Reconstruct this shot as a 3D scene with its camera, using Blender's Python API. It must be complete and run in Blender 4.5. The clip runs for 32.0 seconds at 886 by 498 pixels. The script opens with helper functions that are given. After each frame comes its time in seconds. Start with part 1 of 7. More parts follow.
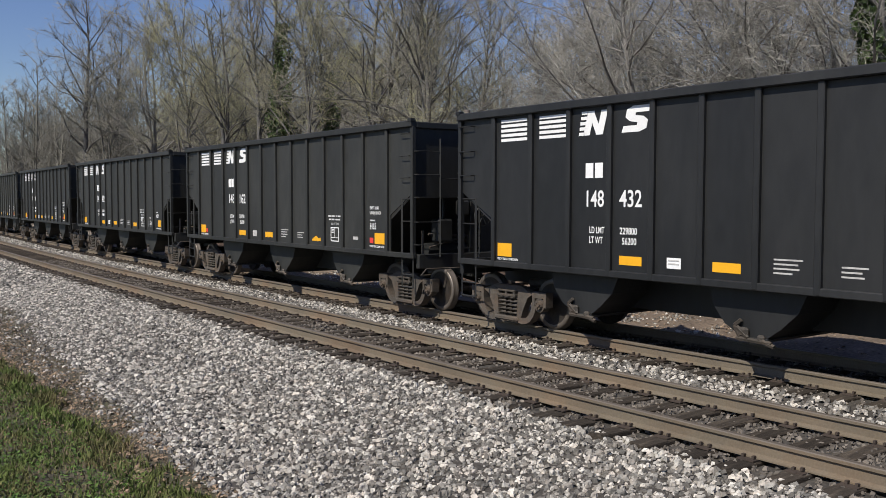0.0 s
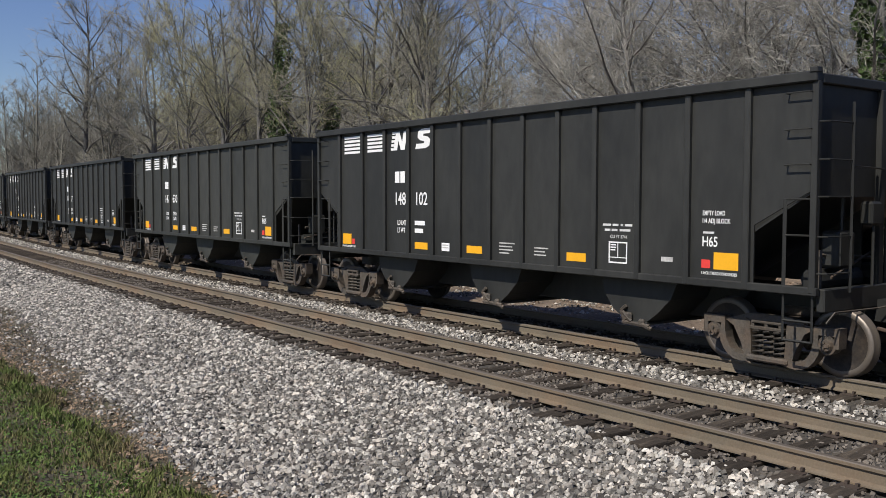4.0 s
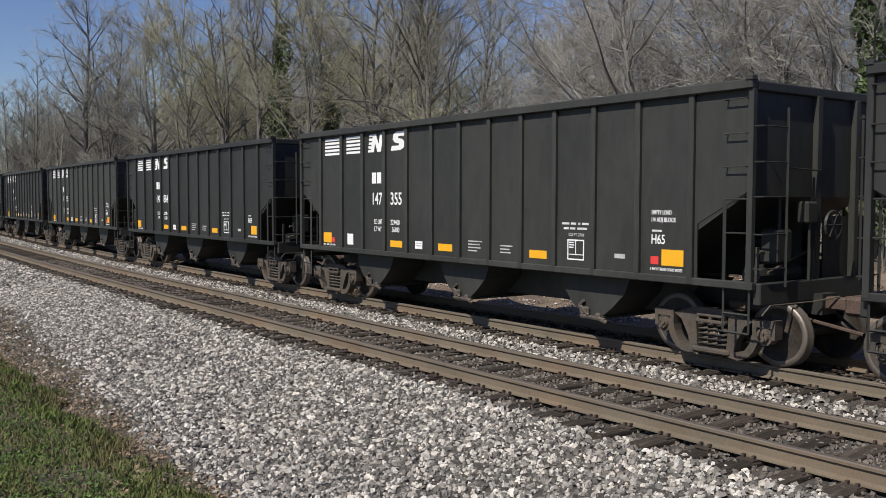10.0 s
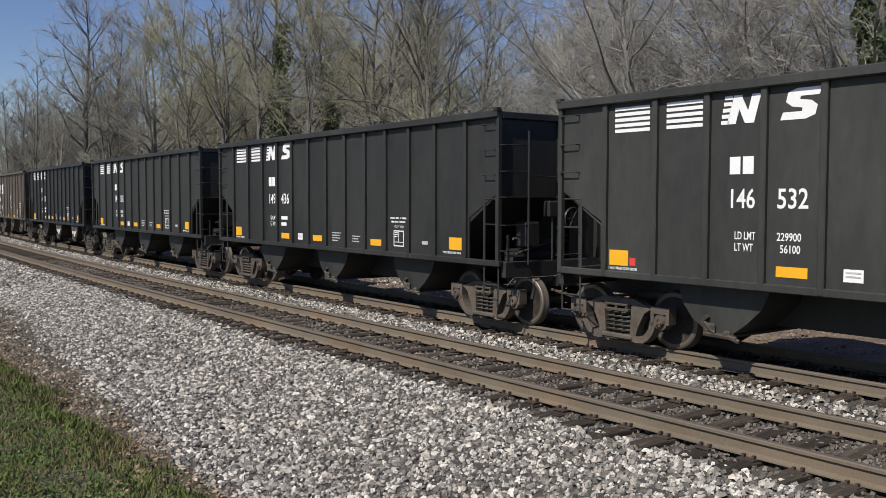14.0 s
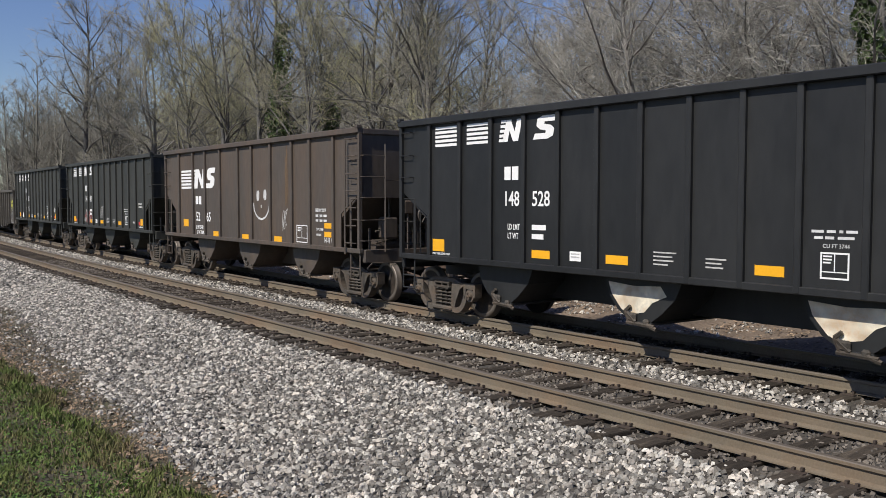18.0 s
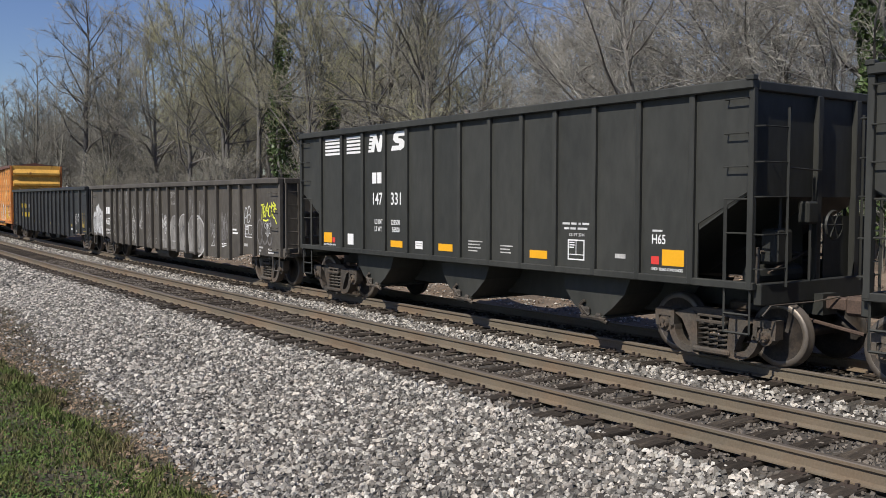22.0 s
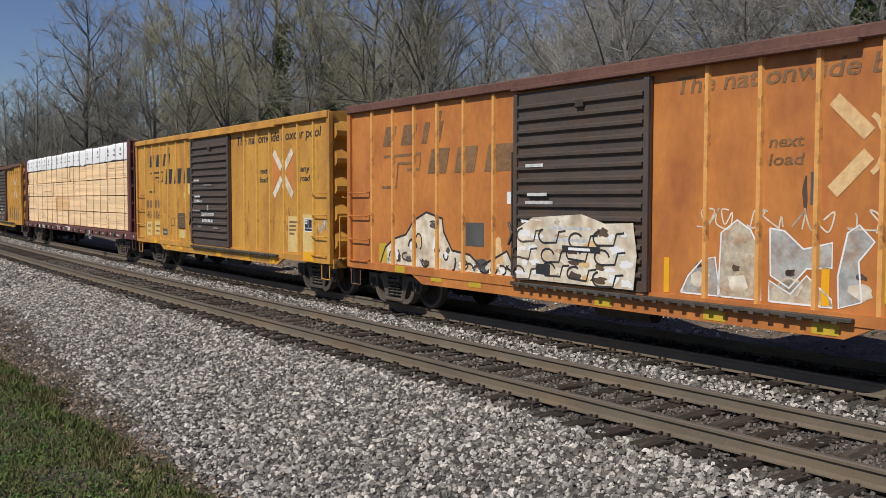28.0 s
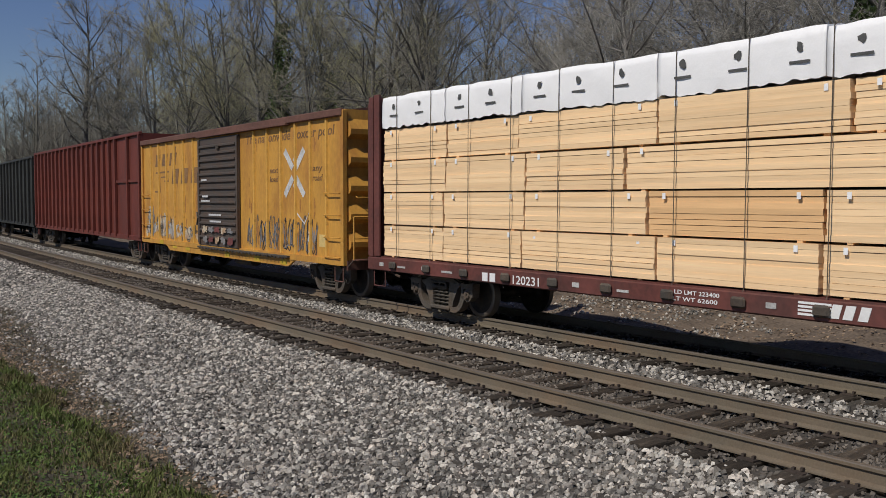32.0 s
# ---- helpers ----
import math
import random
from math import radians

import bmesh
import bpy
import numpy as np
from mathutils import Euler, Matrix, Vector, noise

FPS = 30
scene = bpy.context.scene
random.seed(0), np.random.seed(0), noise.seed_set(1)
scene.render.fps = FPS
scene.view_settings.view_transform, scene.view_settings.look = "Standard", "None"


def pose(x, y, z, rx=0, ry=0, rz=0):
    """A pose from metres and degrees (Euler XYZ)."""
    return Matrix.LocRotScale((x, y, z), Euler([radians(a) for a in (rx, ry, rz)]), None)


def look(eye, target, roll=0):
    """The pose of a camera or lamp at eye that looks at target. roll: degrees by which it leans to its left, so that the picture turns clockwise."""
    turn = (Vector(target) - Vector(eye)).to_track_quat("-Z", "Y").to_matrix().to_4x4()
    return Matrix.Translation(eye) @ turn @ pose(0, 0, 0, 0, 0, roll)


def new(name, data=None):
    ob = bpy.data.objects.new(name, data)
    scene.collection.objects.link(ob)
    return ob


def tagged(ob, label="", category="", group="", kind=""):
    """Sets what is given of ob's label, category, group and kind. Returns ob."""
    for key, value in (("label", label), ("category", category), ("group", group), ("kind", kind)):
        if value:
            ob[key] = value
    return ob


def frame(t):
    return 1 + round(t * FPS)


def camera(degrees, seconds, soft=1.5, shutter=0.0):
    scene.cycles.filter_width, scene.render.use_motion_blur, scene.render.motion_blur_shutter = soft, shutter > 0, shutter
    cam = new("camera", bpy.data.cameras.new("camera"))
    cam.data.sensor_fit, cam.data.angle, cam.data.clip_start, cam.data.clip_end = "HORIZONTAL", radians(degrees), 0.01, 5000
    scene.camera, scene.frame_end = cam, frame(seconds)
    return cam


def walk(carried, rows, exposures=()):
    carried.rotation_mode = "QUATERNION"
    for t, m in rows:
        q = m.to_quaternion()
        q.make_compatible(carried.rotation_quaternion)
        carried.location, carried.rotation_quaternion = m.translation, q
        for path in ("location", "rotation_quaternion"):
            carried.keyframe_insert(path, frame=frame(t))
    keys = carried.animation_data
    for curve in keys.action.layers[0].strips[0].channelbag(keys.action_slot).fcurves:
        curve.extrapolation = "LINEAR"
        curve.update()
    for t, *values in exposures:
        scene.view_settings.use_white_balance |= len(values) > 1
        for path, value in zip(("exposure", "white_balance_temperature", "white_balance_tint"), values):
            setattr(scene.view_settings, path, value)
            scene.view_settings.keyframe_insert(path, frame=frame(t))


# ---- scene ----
# The camera stands still beside the near track. z = 0 is the top of the rails.
EYE = (0.0, 0.0, 2.3526)
cam = camera(51.595, 32.0, soft=0.7)
VIEW = look(EYE, (-16.0032, 11.9478, 1.2811), 0.092)
walk(cam, [(0.0, VIEW), (32.0, VIEW)],
     exposures=[(0.0, -0.06), (22.0, -0.07), (24.0, -0.16), (26.0, -0.25), (28.0, -0.42), (30.0, -0.45), (32.0, -0.7)])

# ---- world and sun ----
SUN = Vector((0.10, -0.665, 0.73)).normalized()
world = bpy.data.worlds.new("sky")
scene.world = world
world.use_nodes = True
wn = world.node_tree
sky = wn.nodes.new("ShaderNodeTexSky")
sky.sky_type = "NISHITA"
sky.sun_disc = False
sky.sun_elevation = math.asin(SUN.z)
sky.sun_rotation = math.atan2(SUN.x, SUN.y)
sky.air_density, sky.dust_density, sky.ozone_density = 1.0, 0.3, 4.0
deep = wn.nodes.new("ShaderNodeHueSaturation")
deep.inputs["Saturation"].default_value, deep.inputs["Hue"].default_value = 1.1, 0.518
wn.links.new(sky.outputs[0], deep.inputs["Color"])
wn.links.new(deep.outputs[0], wn.nodes["Background"].inputs[0])
wn.nodes["Background"].inputs[1].default_value = 0.097
sun = new("sun", bpy.data.lights.new("sun", "SUN"))
sun.data.energy, sun.data.angle, sun.data.color = 5.0, radians(0.53), (1.0, 0.94, 0.855)
sun.matrix_world = look(SUN * 60, (0, 0, 0))

# ---- the line of the tracks: one arc, measured along s, with offsets to the left ----
BEND = 0.001016
NEAR_TRACK, FAR_TRACK = 8.594, 12.271


def on_line(s, off, z=0.0):
    a = BEND * s
    return Vector((math.sin(a) * (1 / BEND - off), 1 / BEND - math.cos(a) * (1 / BEND - off), z))


def line_pose(s, off, z=0.0):
    return Matrix.Translation(on_line(s, off, z)) @ Matrix.Rotation(BEND * s, 4, "Z")


# ---- materials ----
def mat(name, base, rough=0.6, metal=0.0, var=0.25, scale=3.0, fine=40.0, bump=0.0, bump_scale=60.0,
        tint=None, tint_amount=0.5, tint_scale=1.2, tint_edge=(0.45, 0.62), spread=0.0, island=0.0, stretch=(1, 1, 1), spec=0.5, skew=0.0):
    """A surface: base colour varied at two scales, an optional second colour in patches, relief, and change from piece to piece."""
    m = bpy.data.materials.new(name)
    m.use_nodes = True
    n, lk = m.node_tree.nodes, m.node_tree.links
    b = n["Principled BSDF"]
    b.inputs["Metallic"].default_value = metal
    b.inputs["Specular IOR Level"].default_value = spec
    co = n.new("ShaderNodeTexCoord")
    mp = n.new("ShaderNodeMapping")
    mp.inputs["Scale"].default_value = stretch
    lk.new(co.outputs["Object"], mp.inputs["Vector"])
    big = n.new("ShaderNodeTexNoise")
    big.inputs["Scale"].default_value, big.inputs["Detail"].default_value = scale, 6
    small = n.new("ShaderNodeTexNoise")
    small.inputs["Scale"].default_value, small.inputs["Detail"].default_value = fine, 4
    for t in (big, small):
        lk.new(mp.outputs[0], t.inputs["Vector"])
    add = n.new("ShaderNodeMath")
    add.operation = "ADD"
    lk.new(big.outputs["Fac"], add.inputs[0])
    lk.new(small.outputs["Fac"], add.inputs[1])
    rng = n.new("ShaderNodeMapRange")
    rng.inputs["From Min"].default_value, rng.inputs["From Max"].default_value = 0.7, 1.3
    rng.inputs["To Min"].default_value, rng.inputs["To Max"].default_value = 1 - var, 1 + var
    lk.new(add.outputs[0], rng.inputs["Value"])
    colour = None
    if tint:
        patch = n.new("ShaderNodeTexNoise")
        patch.inputs["Scale"].default_value, patch.inputs["Detail"].default_value = tint_scale, 8
        patch.inputs["Roughness"].default_value = 0.65
        lk.new(mp.outputs[0], patch.inputs["Vector"])
        r2 = n.new("ShaderNodeMapRange")
        r2.inputs["From Min"].default_value, r2.inputs["From Max"].default_value = tint_edge
        r2.inputs["To Max"].default_value = tint_amount
        lk.new(patch.outputs["Fac"], r2.inputs["Value"])
        mix = n.new("ShaderNodeMix")
        mix.data_type = "RGBA"
        lk.new(r2.outputs[0], mix.inputs["Factor"])
        mix.inputs["A"].default_value, mix.inputs["B"].default_value = (*base, 1), (*tint, 1)
        colour = mix.outputs["Result"]
    hs = n.new("ShaderNodeHueSaturation")
    hs.inputs["Color"].default_value = (*base, 1)
    if colour:
        lk.new(colour, hs.inputs["Color"])
    value = rng.outputs[0]
    if spread or island:
        if island:
            src = n.new("ShaderNodeNewGeometry").outputs["Random Per Island"]
        else:
            src = n.new("ShaderNodeObjectInfo").outputs["Random"]
        w = island or spread
        if skew:
            p = n.new("ShaderNodeMath")
            p.operation = "POWER"
            p.inputs[1].default_value = skew
            lk.new(src, p.inputs[0])
            src = p.outputs[0]
        r3 = n.new("ShaderNodeMapRange")
        r3.inputs["To Min"].default_value, r3.inputs["To Max"].default_value = 1 - w, 1 + (w if not skew else 2.2 * w)
        lk.new(src, r3.inputs["Value"])
        mul = n.new("ShaderNodeMath")
        mul.operation = "MULTIPLY"
        lk.new(value, mul.inputs[0])
        lk.new(r3.outputs[0], mul.inputs[1])
        value = mul.outputs[0]
    lk.new(value, hs.inputs["Value"])
    lk.new(hs.outputs[0], b.inputs["Base Color"])
    rr = n.new("ShaderNodeMapRange")
    rr.inputs["To Min"].default_value, rr.inputs["To Max"].default_value = max(0.05, rough - 0.12), min(1, rough + 0.12)
    lk.new(big.outputs["Fac"], rr.inputs["Value"])
    lk.new(rr.outputs[0], b.inputs["Roughness"])
    if bump:
        bn = n.new("ShaderNodeTexNoise")
        bn.inputs["Scale"].default_value, bn.inputs["Detail"].default_value = bump_scale, 6
        lk.new(mp.outputs[0], bn.inputs["Vector"])
        bp = n.new("ShaderNodeBump")
        bp.inputs["Strength"].default_value, bp.inputs["Distance"].default_value = bump, 0.02
        lk.new(bn.outputs["Fac"], bp.inputs["Height"])
        lk.new(bp.outputs[0], b.inputs["Normal"])
    return m


BLACK = mat("black_car_paint", (0.0238, 0.0242, 0.0222), 0.55, var=0.22, scale=0.8, fine=9, tint=(0.038, 0.0382, 0.034), tint_amount=0.5, tint_scale=0.7, stretch=(1, 1, 0.35), spread=0.12, spec=0.4)
BLACK_DEEP = mat("deep_black_car_paint", (0.0165, 0.0172, 0.0176), 0.5, var=0.22, scale=0.8, fine=9, tint=(0.026, 0.0262, 0.0255), tint_amount=0.5, tint_scale=0.7, stretch=(1, 1, 0.35), spread=0.12, spec=0.4)
BLACK_FADED = mat("faded_black_car_paint", (0.0335, 0.0345, 0.0302), 0.58, var=0.22, scale=0.8, fine=9, tint=(0.046, 0.046, 0.040), tint_amount=0.5, tint_scale=0.7, stretch=(1, 1, 0.35), spread=0.12, spec=0.4)
BLACK_IN = mat("coal_dusted_steel", (0.03, 0.028, 0.027), 0.8, var=0.4)
BROWN = mat("brown_car_paint", (0.076, 0.063, 0.052), 0.6, var=0.2, scale=0.8, fine=10, tint=(0.10, 0.066, 0.043), tint_amount=0.5, tint_scale=0.9, stretch=(1, 1, 0.25))
GREY_GON = mat("faded_grey_brown_paint", (0.093, 0.083, 0.069), 0.65, var=0.25, scale=0.9, fine=12, tint=(0.054, 0.046, 0.037), tint_amount=0.7, tint_scale=0.8, stretch=(1, 1, 0.4))
BLACK_GON = mat("black_gondola_paint", (0.022, 0.0225, 0.024), 0.5, var=0.28, scale=0.8, fine=10, tint=(0.045, 0.042, 0.04), tint_amount=0.5, stretch=(1, 1, 0.4))
ORANGE = mat("rusty_orange_paint", (0.55, 0.205, 0.046), 0.6, var=0.13, scale=1.1, fine=9, tint=(0.36, 0.115, 0.032), tint_amount=0.85, tint_scale=0.9, tint_edge=(0.42, 0.66), stretch=(1, 1, 0.6), bump=0.1, bump_scale=30)
# both rib paints: worn, and brightened over the sheet paint for sun on the ribs
ORANGE_RIB = mat("sunlit_worn_orange_paint", (0.74, 0.36, 0.10), 0.55, var=0.15, scale=3, fine=14, tint=(0.16, 0.055, 0.025), tint_amount=0.9, tint_scale=2.6, tint_edge=(0.56, 0.66), stretch=(1, 1, 0.7))
YELLOW = mat("weathered_yellow_paint", (0.58, 0.30, 0.052), 0.6, var=0.13, scale=1.1, fine=12, tint=(0.37, 0.155, 0.035), tint_amount=0.85, tint_scale=1.3, tint_edge=(0.44, 0.68), stretch=(1.2, 1.2, 0.55), bump=0.1, bump_scale=30)
YELLOW_RIB = mat("sunlit_worn_yellow_paint", (0.70, 0.39, 0.075), 0.55, var=0.15, scale=3, fine=14, tint=(0.20, 0.08, 0.025), tint_amount=0.85, tint_scale=2.4, tint_edge=(0.57, 0.68), stretch=(1, 1, 0.7))
DOOR = mat("dark_grey_door_paint", (0.075, 0.06, 0.05), 0.6, var=0.2, scale=1.5, fine=20, tint=(0.12, 0.06, 0.03), tint_amount=0.4)
RED = mat("dull_red_paint", (0.15, 0.032, 0.02), 0.6, var=0.2, scale=0.8, fine=12, tint=(0.09, 0.022, 0.016), tint_amount=0.6, stretch=(1, 1, 0.3))
MAROON = mat("maroon_paint", (0.145, 0.047, 0.037), 0.6, var=0.25, scale=1.0, fine=12, tint=(0.06, 0.03, 0.025), tint_amount=0.6)
BROWN_STAIN = mat("ochre_rust_stain", (0.115, 0.075, 0.042), 0.7, var=0.25, scale=2, fine=12)
ROOF_RUST = mat("rusted_roof_steel", (0.135, 0.063, 0.045), 0.75, var=0.3, scale=1.5, fine=15)
TRUCK = mat("grimy_cast_steel", (0.070, 0.060, 0.048), 0.7, var=0.35, scale=4, fine=30, tint=(0.10, 0.068, 0.045), tint_amount=0.6, tint_scale=3, spread=0.3, bump=0.3)
RUSTY = mat("rusted_steel", (0.085, 0.056, 0.042), 0.8, var=0.35, scale=5, fine=40)
# wheel plates are darkened to hold shade; rims are polished and brightened for sun
WHEEL = mat("shaded_wheel_steel", (0.034, 0.029, 0.025), 0.6, metal=0.2, var=0.35, scale=6, fine=30, tint=(0.075, 0.055, 0.04), tint_amount=0.6, tint_scale=4)
TREAD = mat("polished_sunlit_rim", (0.17, 0.145, 0.12), 0.45, metal=0.5, var=0.1)
WHITE = mat("white_stencil_paint", (0.82, 0.82, 0.80), 0.6, var=0.06, scale=3, fine=30)
OLD_WHITE = mat("faded_white_paint", (0.45, 0.44, 0.42), 0.7, var=0.3, scale=3, fine=25)
REFLECT = mat("yellow_reflective_sheet", (0.85, 0.42, 0.015), 0.45, var=0.06)
DIM_YELLOW = mat("worn_yellow_stencil", (0.27, 0.20, 0.05), 0.65, var=0.4, scale=5, fine=25)
PALE_YELLOW = mat("yellow_stencil_paint", (0.55, 0.38, 0.03), 0.6, var=0.15)
TAG_RED = mat("red_stencil_paint", (0.7, 0.05, 0.04), 0.6, var=0.1)
DARK_INK = mat("faded_black_lettering", (0.21, 0.115, 0.05), 0.7, var=0.4, scale=2.5, fine=25)
BLACK_INK = mat("black_lettering", (0.03, 0.03, 0.032), 0.6, var=0.2)
NEON = mat("acid_yellow_spray", (0.75, 0.78, 0.08), 0.6, var=0.1)
SPRAY = mat("pale_spray_paint", (0.55, 0.55, 0.54), 0.7, var=0.3, scale=2.5, fine=12)
SPRAY_DIM = mat("thin_grey_spray", (0.22, 0.21, 0.205), 0.75, var=0.3, scale=3, fine=14)
SPRAY_PALE = mat("blue_grey_spray", (0.42, 0.42, 0.39), 0.7, var=0.25, scale=3, fine=12, tint=(0.36, 0.2, 0.1), tint_amount=0.6, tint_scale=4)
CREAM_DIM = mat("stained_cream_spray", (0.52, 0.45, 0.33), 0.7, var=0.25, scale=3, fine=12, tint=(0.36, 0.18, 0.08), tint_amount=0.7, tint_scale=4)
SPRAY_FILL = mat("streaky_grey_spray", (0.245, 0.232, 0.215), 0.75, var=0.25, scale=2.5, fine=10, tint=(0.105, 0.097, 0.087), tint_amount=0.75, tint_scale=2.2, stretch=(1.6, 1, 0.6))
RUST_WASH = mat("orange_rust_wash", (0.37, 0.165, 0.045), 0.8, var=0.3, scale=4, fine=18)
SPRAY_THIN = mat("faint_grey_spray", (0.155, 0.145, 0.138), 0.75, var=0.4, scale=2.0, fine=9)
CHALK = mat("chalky_scrawl", (0.26, 0.25, 0.24), 0.75, var=0.4, scale=4, fine=20)
CREAM = mat("cream_spray_paint", (0.74, 0.67, 0.53), 0.7, var=0.25, scale=3, fine=14, tint=(0.40, 0.26, 0.14), tint_amount=0.7, tint_scale=3.5)
RAIL_SIDE = mat("rail_rust", (0.15, 0.123, 0.086), 0.9, var=0.2, scale=1.2, fine=50, tint=(0.17, 0.11, 0.065), tint_amount=0.6, tint_scale=0.5)
RAIL_HEAD = mat("worn_rail_head", (0.15, 0.125, 0.10), 0.6, metal=0.3, var=0.15, scale=1.5, fine=60)
TIE = mat("weathered_crosstie", (0.05, 0.041, 0.032), 0.95, var=0.35, scale=3, fine=25, bump=0.6, bump_scale=25, spread=0.35, stretch=(6, 1, 6), tint=(0.11, 0.09, 0.068), tint_amount=0.6, tint_scale=1.5, spec=0.2)
STONE = mat("ballast_stone", (0.285, 0.270, 0.238), 0.8, var=0.25, scale=10, fine=60, island=0.62, skew=1.9, tint=(0.305, 0.268, 0.225), tint_amount=0.8, tint_scale=8)
STONE_DIRTY = mat("dirty_ballast_stone", (0.15, 0.13, 0.107), 0.9, var=0.2, scale=10, fine=60, island=0.55)
BED = mat("ballast_bed", (0.06, 0.053, 0.044), 0.95, var=0.5, scale=9, fine=22, bump=0.8, bump_scale=18)
GROUND = mat("leaf_littered_soil", (0.14, 0.105, 0.074), 0.95, var=0.5, scale=0.8, fine=14, bump=0.8, bump_scale=9, tint=(0.20, 0.15, 0.107), tint_amount=0.7, tint_scale=0.5)
TURF = mat("rough_turf", (0.07, 0.068, 0.035), 0.95, var=0.4, scale=2, fine=30, bump=0.8, bump_scale=30, tint=(0.12, 0.098, 0.066), tint_amount=0.8, tint_scale=0.9)
WEED = mat("low_green_weeds", (0.085, 0.150, 0.030), 0.7, var=0.2, scale=2, fine=8, island=0.55, spec=0.3)
GRASS = mat("grass_blades", (0.105, 0.138, 0.038), 0.8, var=0.15, scale=2.5, fine=8, island=0.5, spec=0.2, tint=(0.15, 0.115, 0.062), tint_amount=0.8, tint_scale=0.9)
STRAW = mat("dry_grass", (0.165, 0.132, 0.088), 0.9, var=0.1, island=0.4, spec=0.2)
BARK = mat("grey_brown_bark", (0.128, 0.121, 0.110), 0.9, var=0.35, scale=4, fine=30, bump=0.7, bump_scale=25, spread=0.4, stretch=(1, 1, 0.2))
# the same bark made lighter, with sun on the limbs put into its colour
BARK_SUNLIT = mat("sunlit_grey_bark", (0.165, 0.156, 0.142), 0.9, var=0.3, scale=4, fine=30, bump=0.6, bump_scale=25, spread=0.25, stretch=(1, 1, 0.2))
TWIG = mat("bare_twigs", (0.275, 0.263, 0.215), 0.9, var=0.2, scale=0.4, fine=3, spread=0.35, island=0.3, spec=0.2)
TWIG_PALE = mat("pale_bare_twigs", (0.315, 0.302, 0.272), 0.9, var=0.2, scale=0.4, fine=3, spread=0.2, island=0.4, spec=0.2)
TWIG_FAR = mat("far_bare_twigs", (0.20, 0.191, 0.160), 0.95, var=0.25, scale=0.1, fine=1, island=0.35, spec=0.1)
SPIKE = mat("dark_rusted_spikes", (0.055, 0.04, 0.03), 0.8, var=0.3)
LITTER = mat("dead_leaves", (0.27, 0.195, 0.13), 0.9, var=0.2, island=0.5, spec=0.2)
BUD = mat("budding_twigs", (0.305, 0.292, 0.178), 0.9, var=0.2, scale=0.4, fine=3, spread=0.3, island=0.3, spec=0.2)
IVY = mat("ivy_leaves", (0.06, 0.095, 0.028), 0.55, var=0.4, island=0.6)
LUMBER = mat("fresh_pine_boards", (0.94, 0.675, 0.39), 0.75, var=0.09, scale=0.6, fine=9, spread=0.09, stretch=(0.25, 1, 8), tint=(0.85, 0.56, 0.29), tint_amount=0.6, tint_scale=1.5)
WRAP = mat("white_lumber_wrap", (0.92, 0.92, 0.91), 0.5, var=0.03, scale=2, bump=0.5, bump_scale=5)
STRAP = mat("dark_steel_strap", (0.09, 0.07, 0.05), 0.6)
TAG_RED_FADED = mat("faded_red_paint", (0.58, 0.21, 0.05), 0.6, var=0.15, scale=2, fine=12)
PAINT_PATCH = mat("pale_paint_patch", (0.68, 0.50, 0.19), 0.6, var=0.15, scale=2, fine=12)
GRAFFITI_RED = mat("thin_red_spray", (0.16, 0.05, 0.045), 0.7, var=0.3, scale=4)
PALE_ORANGE = mat("pale_orange_paint", (0.76, 0.52, 0.25), 0.65, var=0.15, scale=3, fine=14, tint=(0.5, 0.25, 0.1), tint_amount=0.6, tint_scale=3)
SLATE = mat("slate_grey_paint", (0.09, 0.09, 0.085), 0.6, var=0.25)
LUMBER_DARK = mat("darker_pine_boards", (0.80, 0.50, 0.24), 0.75, var=0.1, scale=0.6, fine=9, spread=0.08, stretch=(0.25, 1, 8))
POLE = mat("weathered_pole_wood", (0.22, 0.19, 0.16), 0.9, var=0.3, fine=20, stretch=(1, 1, 0.1))


# ---- building helpers ----
def part(name, bm, material, parent=None, label=""):
    me = bpy.data.meshes.new(name)
    bm.to_mesh(me)
    bm.free()
    return mesh_part(name, me, material, parent, label)


def mesh_part(name, me, material, parent=None, label="", m=None):
    if material and not me.materials:
        me.materials.append(material)
    ob = new(name, me)
    if parent:
        ob.parent = parent
    if m is not None:
        ob.matrix_basis = m
    if label:
        tagged(ob, label)
    return ob


def thing(name, label, category, group="", kind=""):
    return tagged(new(name), label, category, group, kind)


def add_box(bm, x0, x1, y0, y1, z0, z1, bevel=0.0):
    r = bmesh.ops.create_cube(bm, size=1.0, matrix=Matrix.Translation(((x0 + x1) / 2, (y0 + y1) / 2, (z0 + z1) / 2)) @ Matrix.Diagonal((x1 - x0, y1 - y0, z1 - z0, 1)))
    if bevel:
        es = list({e for v in r["verts"] for e in v.link_edges})
        bmesh.ops.bevel(bm, geom=es, offset=bevel, segments=1, affect="EDGES")


def box(x0, x1, y0, y1, z0, z1, bevel=0.0):
    bm = bmesh.new()
    add_box(bm, x0, x1, y0, y1, z0, z1, bevel)
    return bm


def add_prism(bm, outline, axis, a, b):
    """Extrude an outline of 2D points along an axis ('x', 'y' or 'z') from a to b."""
    def place(q, w):
        return {"x": (w, q[0], q[1]), "y": (q[0], w, q[1]), "z": (q[0], q[1], w)}[axis]
    lo = [bm.verts.new(place(q, a)) for q in outline]
    hi = [bm.verts.new(place(q, b)) for q in outline]
    k = len(outline)
    faces = [bm.faces.new(lo[::-1]), bm.faces.new(hi)]
    for i in range(k):
        faces.append(bm.faces.new((lo[i], lo[(i + 1) % k], hi[(i + 1) % k], hi[i])))
    bmesh.ops.recalc_face_normals(bm, faces=faces)


